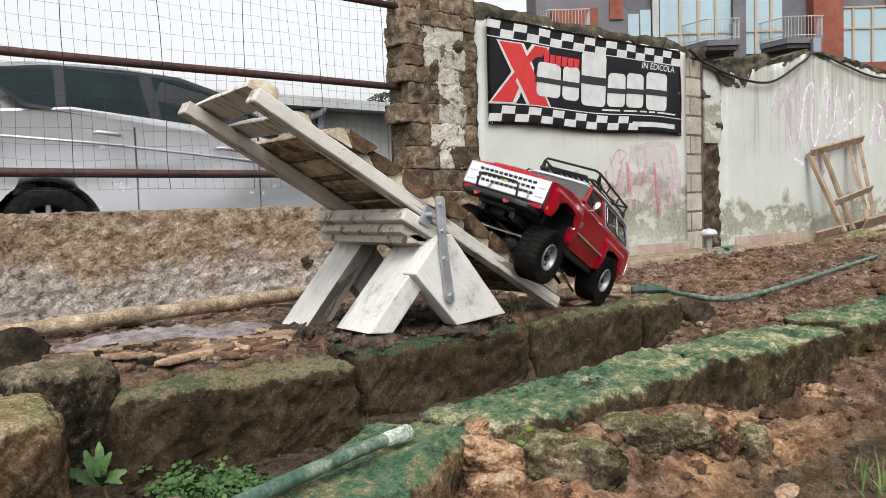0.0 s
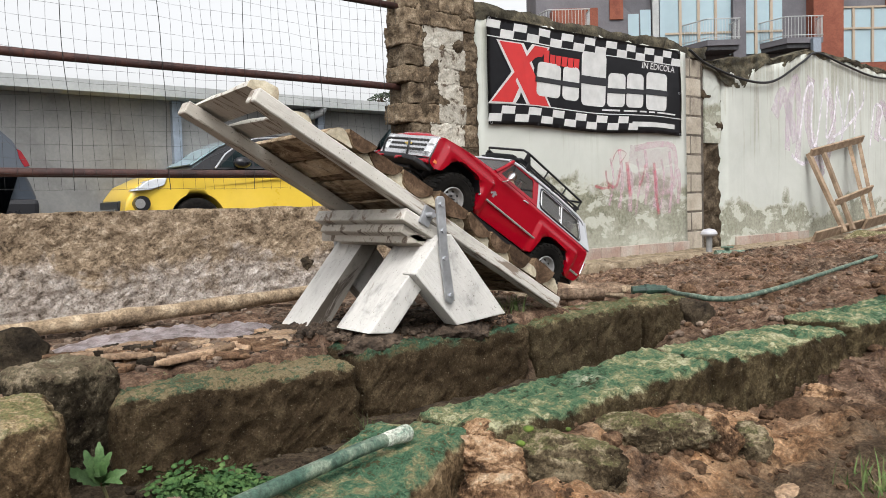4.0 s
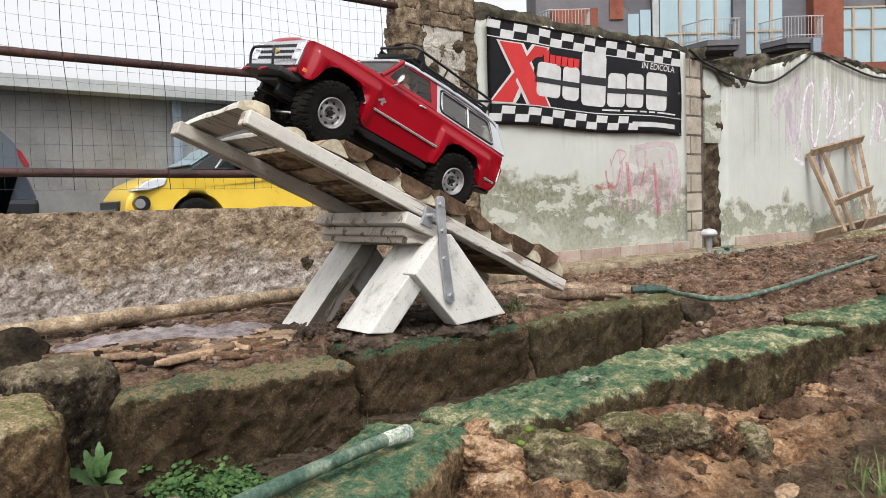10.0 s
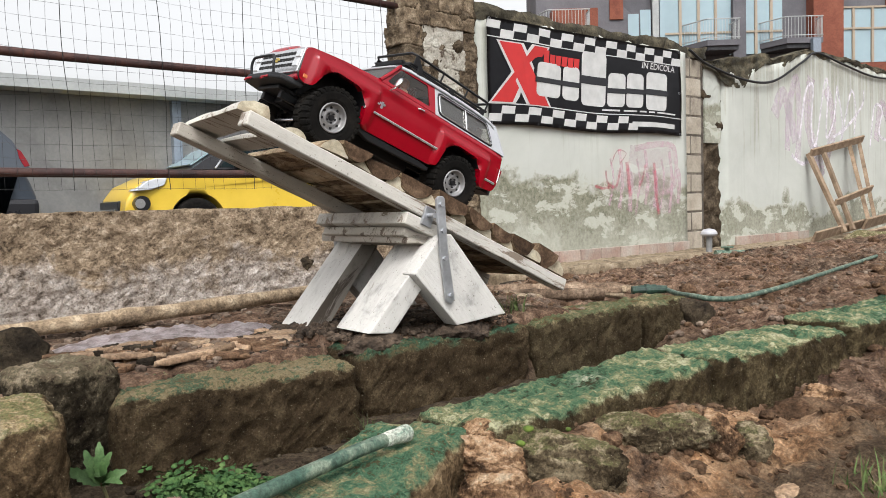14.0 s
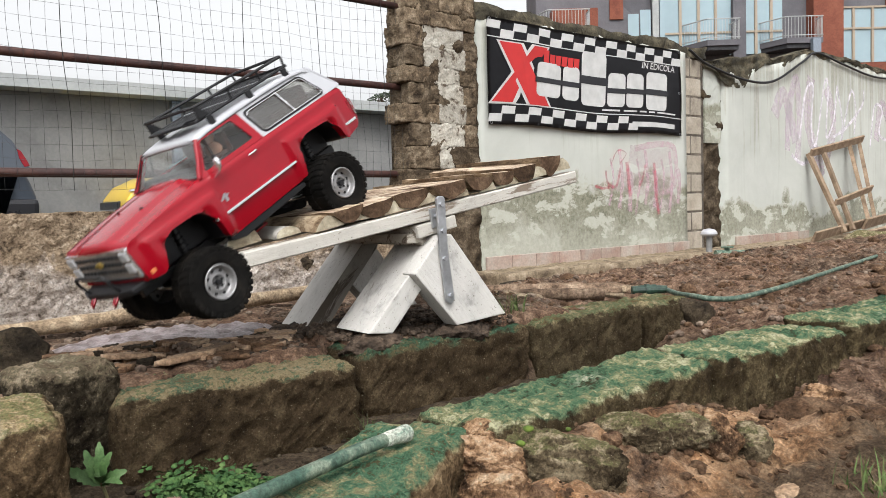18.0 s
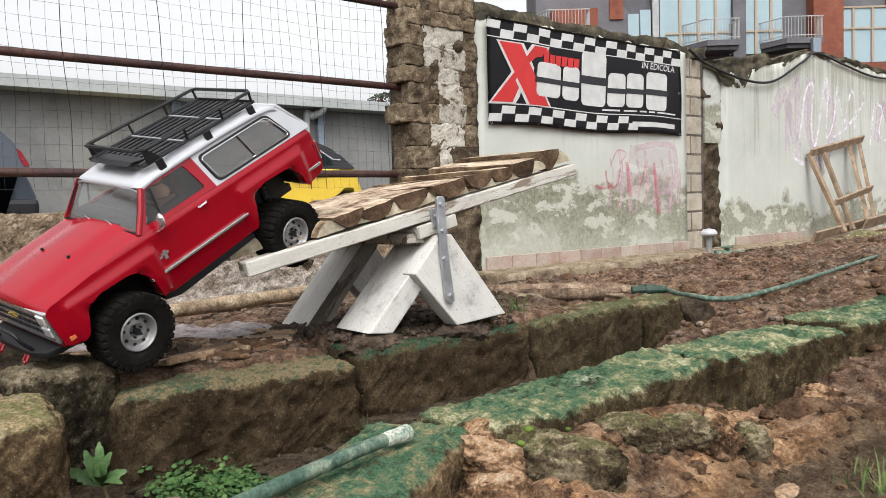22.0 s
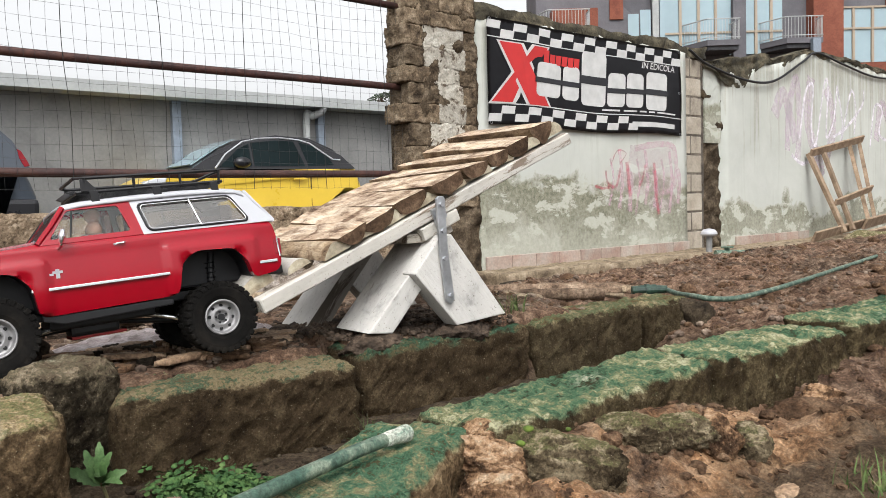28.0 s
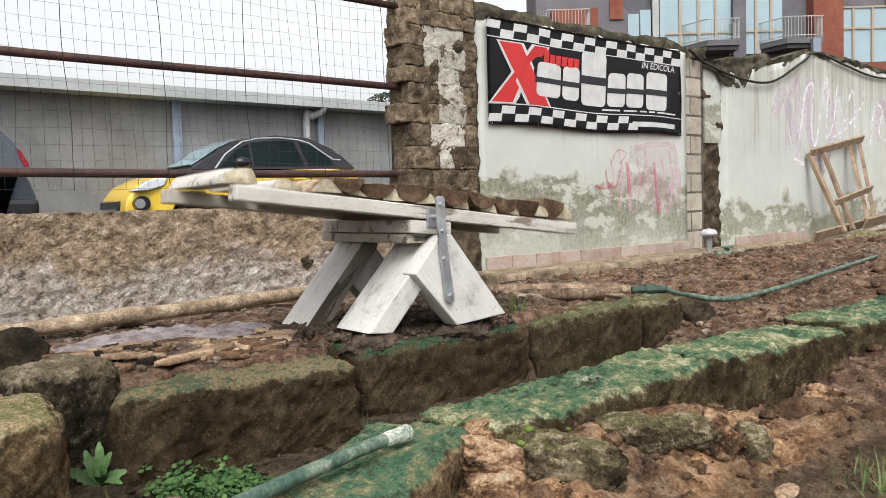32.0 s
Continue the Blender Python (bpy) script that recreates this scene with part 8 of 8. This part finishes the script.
for i in range(1100):
    u, q = crng.gauss(0, 0.42), crng.gauss(0, 0.42)
    x, y = 0.378 + 0.05 * u + 0.03 * q, 0.957 - 0.047 * u + 0.05 * q
    z = gz(x, y) + crng.uniform(0.004, 0.024)
    c = Vector((x, y, z))
    az0 = crng.uniform(0, 6.28)
    tilt = Euler((crng.uniform(-0.6, 0.6), crng.uniform(-0.6, 0.6), 0)).to_matrix()
    for k in range(3):
        a = az0 + k * 2.094
        r = crng.uniform(0.004, 0.0075)
        ring = [c + tilt @ Vector((r * math.cos(a) + r * 0.75 * math.cos(q), r * math.sin(a) + r * 0.75 * math.sin(q), 0.001 * math.cos(2 * q))) for q in [j * 1.2566 for j in range(5)]]
        bm.faces.new([bm.verts.new(v) for v in ring])
thing("clover", bm, M["clover"], "low patch of green clover on the trench floor", "clover", kind="stuff")
M["moss"] = stuff_mat("bright_moss", [(0.05, 0.085, 0.012), (0.12, 0.17, 0.022)], 30, 200, 0.9, 0.8, 0.004)
for x, y, z, r in ((0.612, 0.607, 0.297, 0.007), (0.592, 0.60, 0.286, 0.006), (0.66, 0.59, 0.29, 0.004)):
    mo = thing("moss_cushion", rock_bm(r, r, r * 0.6, x * 50, 2, 0.35, 3), M["moss"], "small bright green moss cushion on a rock", "moss", smooth=True)
    mo.location = (x, y, z)


# ---------- what moves ----------
CAR_ROWS = [
    (0, 1.2212, 1.2134, 0.3730, -17.33, -21.62, 200.54),
    (0.5, 1.3916, 1.2579, 0.3342, -9.15, -8.64, 200.85),
    (1, 1.5390, 1.3078, 0.2853, -1.46, -12.41, 190.12),
    (1.5, 1.4197, 1.2913, 0.3096, -6.69, -11.02, 187.37),
    (2, 1.1932, 1.3501, 0.3946, -4.29, -32.30, 175.30),
    (2.5, 1.1469, 1.3451, 0.4115, -8.70, -32.35, 180.05),
    (3, 1.1647, 1.3465, 0.4118, -9.31, -32.92, 179.03),
    (3.5, 1.1638, 1.3415, 0.4094, -8.78, -32.65, 178.82),
    (4.2, 1.0600, 1.3100, 0.4400, -9.00, -32.00, 181.00),
    (5, 1.0000, 1.3300, 0.5200, -11.00, -31.50, 183.50),
    (5.5, 0.9993, 1.3302, 0.5369, -11.74, -31.44, 183.86),
    (6, 1.0639, 1.3327, 0.5023, -11.77, -34.28, 182.51),
    (6.5, 1.0498, 1.3365, 0.5083, -9.48, -33.82, 176.78),
    (7, 1.0249, 1.3228, 0.5088, -8.25, -32.48, 177.63),
    (7.5, 1.0341, 1.3210, 0.5030, -10.40, -33.06, 178.29),
    (8, 1.0399, 1.3226, 0.5031, -10.22, -34.10, 178.41),
    (8.5, 0.9678, 1.2972, 0.5495, -12.04, -31.19, 186.12),
    (9, 0.8242, 1.2897, 0.6089, -9.20, -27.79, 181.36),
    (9.5, 0.8300, 1.3083, 0.6081, -10.43, -24.17, 181.32),
    (10, 0.8274, 1.3044, 0.6015, -10.36, -23.65, 182.40),
    (10.5, 0.8258, 1.3120, 0.6001, -10.37, -23.71, 182.09),
    (11, 0.8240, 1.3276, 0.6010, -10.30, -23.95, 181.59),
    (11.5, 0.8207, 1.3168, 0.5985, -10.35, -23.22, 182.00),
    (12, 0.8350, 1.3359, 0.5988, -8.93, -23.65, 179.44),
    (12.5, 0.8266, 1.3190, 0.5947, -8.62, -23.40, 180.53),
    (13, 0.8303, 1.3281, 0.6011, -9.88, -23.43, 180.24),
    (13.5, 0.8313, 1.3265, 0.5981, -9.24, -23.07, 180.62),
    (14, 0.8461, 1.3216, 0.5912, -6.33, -23.26, 180.79),
    (14.5, 0.8455, 1.3167, 0.6054, -10.98, -31.11, 183.62),
    (15.2, 0.8000, 1.3000, 0.6000, -8.00, -20.00, 186.00),
    (15.8, 0.7000, 1.2500, 0.5720, 0.00, 0.00, 192.00),
    (16.5, 0.6142, 1.2139, 0.5231, 6.46, 16.25, 196.48),
    (17, 0.6278, 1.2403, 0.5088, 5.72, 19.81, 196.16),
    (17.5, 0.6263, 1.2264, 0.4932, 7.28, 22.52, 196.25),
    (18, 0.6113, 1.2549, 0.4696, 5.62, 30.22, 193.09),
    (18.1, 0.5770, 1.2308, 0.4566, 5.35, 37.54, 191.17),
    (18.25, 0.5490, 1.2111, 0.4459, 5.12, 43.52, 189.60),
    (20.6, 0.5490, 1.2111, 0.4459, 5.12, 43.52, 189.60),
    (21, 0.5478, 1.2320, 0.4393, 2.72, 39.75, 193.59),
    (21.5, 0.4860, 1.2247, 0.4143, -7.15, 31.33, 193.08),
    (22, 0.4827, 1.2411, 0.4091, -8.91, 28.91, 190.03),
    (22.5, 0.4692, 1.2103, 0.3960, -7.02, 26.81, 194.00),
    (23, 0.4151, 1.2101, 0.3748, -1.26, 23.02, 185.69),
    (23.25, 0.3412, 1.2543, 0.3331, -9.00, 10.32, 180.77),
    (23.5, 0.3412, 1.2543, 0.3331, -9.00, 10.32, 180.77),
    (24, 0.3393, 1.2531, 0.3316, -8.71, 9.75, 181.29),
    (24.5, 0.3369, 1.2458, 0.3282, -6.96, 8.78, 181.51),
    (25, 0.3418, 1.2546, 0.3250, -5.68, 8.22, 180.21),
    (25.5, 0.3357, 1.2405, 0.3238, -2.31, 6.83, 181.25),
    (26.5, 0.3402, 1.2456, 0.3196, -1.79, 5.81, 180.39),
    (27.5, 0.3448, 1.2508, 0.3153, -1.28, 4.79, 179.54),
    (28, 0.3436, 1.2602, 0.3168, 5.01, 3.87, 175.61),
    (28.5, 0.3461, 1.2461, 0.3161, 4.38, 2.63, 179.29),
    (29, 0.3502, 1.2519, 0.3112, 2.69, 3.41, 179.13),
    (29.5, 0.3775, 1.2650, 0.3108, 4.35, 2.31, 177.82),
    (30, 0.3533, 1.2596, 0.3110, 1.03, 2.24, 179.74),
    (30.5, 0.3681, 1.2694, 0.3133, 1.83, 1.88, 178.61),
    (30.6, 0.3681, 1.2694, 0.3133, 1.83, 1.88, 178.61),
    (30.82, 0.4401, 1.2378, 0.3465, 5.76, 19.66, 177.48),
    (31, 0.4601, 1.2378, 0.3425, 9.60, 17.16, 177.48),
    (31.25, 0.4621, 1.2378, 0.3405, 9.60, 16.66, 177.48),
    (31.4, 0.3872, 1.2659, 0.3219, 3.38, 7.08, 179.48),
    (31.5, 0.3479, 1.2810, 0.3108, 0.03, 1.66, 180.55),
    (31.6, 0.2770, 1.2810, 0.3108, 0.03, 1.66, 180.55),
    (31.7, 0.1900, 1.2810, 0.3108, 0.03, 1.66, 180.55),
    (31.8, 0.0950, 1.2810, 0.3108, 0.03, 1.66, 180.55),
    (31.9, -0.0120, 1.2810, 0.3108, 0.03, 1.66, 180.55),
    (32, -0.1750, 1.2810, 0.3108, 0.03, 1.66, 180.55),
]
# seesaw tilt: seconds, degrees (far end up is plus)
TILT = [(0, -28.7), (8.4, -28.7), (8.7, -28.9), (9.0, -27.5), (9.2, -23.8), (9.5, -23.1), (10, -22.9), (13, -23.0), (14, -22.7), (14.2, -23.5), (14.5, -28.0), (15.0, -25), (15.4, -16), (15.8, -6), (16.2, 4.0), (16.5, 6.0), (17, 7.9), (17.5, 9.5), (18, 11.2),
        (18.15, 10.0), (18.3, 8.4), (20.5, 8.4), (21, 9.8), (21.5, 12.0), (22, 13.5), (22.5, 14.3), (23, 15.1), (23.5, 16.3), (24, 17.3), (24.5, 18.1), (25, 18.9), (25.5, 19.6), (26.5, 22.2), (27.5, 23.2), (30.65, 23.2), (30.85, 25.0), (31.0, 27.0), (31.25, 27.0), (31.38, 24.5), (31.5, 23.2), (31.6, 21.5), (31.7, 16), (31.8, 6.7), (31.9, 0.5), (32.0, -4.8)]

SILVER = [(0, 1.28), (0.5, 1.66), (1.0, 2.14), (1.5, 2.72), (2.0, 3.32), (2.5, 3.95), (3.0, 4.7), (3.5, 5.4), (4.5, 7.0), (5.5, 8.8), (8.0, 13.0), (12, 16.0), (32, 16.01)]


# suspension travel: seconds, metres up
FRONT_LIFT = [(0, -0.016), (1, 0.002), (2, 0.018), (6, 0.020), (12, 0.0195), (14.5, 0.018), (16, -0.002), (17.5, -0.004), (18, -0.012), (18.3, -0.019), (20.6, -0.019), (21, -0.012), (21.5, 0.006), (22, 0.014), (23, 0.022), (25, 0.021), (27.5, 0.012), (29, 0.009), (30.6, 0.008), (31, 0.0), (31.5, 0.008), (32, 0.008)]
REAR_LIFT = [(0, 0.045), (1, 0.045), (3, 0.047), (7, 0.043), (12, 0.041), (14.5, 0.04), (16.3, 0.003), (18, 0.003), (20.6, 0.004), (21, 0.002), (23, 0.005), (30.6, 0.006), (31, 0.002), (31.5, 0.007), (32, 0.005)]


def motions():
    rows = [(t, pose(x, y, z, rx, ry, rz)) for t, x, y, z, rx, ry, rz in CAR_ROWS]
    walk(rc, rows)
    # distance rolled, from the travel along the path
    dist, rolled = 0.0, [(CAR_ROWS[0][0], 0.0)]
    for a, b in zip(CAR_ROWS, CAR_ROWS[1:]):
        d = math.hypot(b[1] - a[1], b[3] - a[3]) * (1 if b[1] < a[1] else -1)
        n = max(1, math.ceil(abs(d) / 0.06))
        for k in range(1, n + 1):
            rolled.append((a[0] + (b[0] - a[0]) * k / n, dist + d * k / n))
        dist += d
    def lift(x, t):
        tab = FRONT_LIFT if x > 0 else REAR_LIFT
        return float(np.interp(t, [a for a, b in tab], [b for a, b in tab]))

    for w, x, z, s in WHEELS:
        walk(w, [(t, pose(x, s * 0.086, z + lift(x, t), 0, math.degrees(d / TR), 0) @ pose(0, 0, 0, 0, 0, 0 if s > 0 else 180)) for t, d in rolled])
    for ax, x in AXLES:
        walk(ax, [(t, pose(0, 0, lift(x, t))) for t, d in rolled])
    walk(ramp, [(t, pose(*PIV, 0, -a, 0)) for t, a in TILT])
    walk(silver, [(t, pose(x, 5.95, 0.14)) for t, x in SILVER])
    # the wheels turn with the way driven
    turns = [(SILVER[0][0], 0.0)]
    for (t0, x0), (t1, x1) in zip(SILVER, SILVER[1:]):
        n = max(1, math.ceil((x1 - x0) / 0.4))
        turns += [(t0 + (t1 - t0) * k / n, x0 + (x1 - x0) * k / n - SILVER[0][1]) for k in range(1, n + 1)]
    for w, m, sd in SILVER_WHEELS:
        walk(w, [(t, Matrix.Translation(m.translation) @ pose(0, 0, 0, 0, math.degrees(d / 0.32), 0) @ m.to_3x3().to_4x4()) for t, d in turns])


motions()
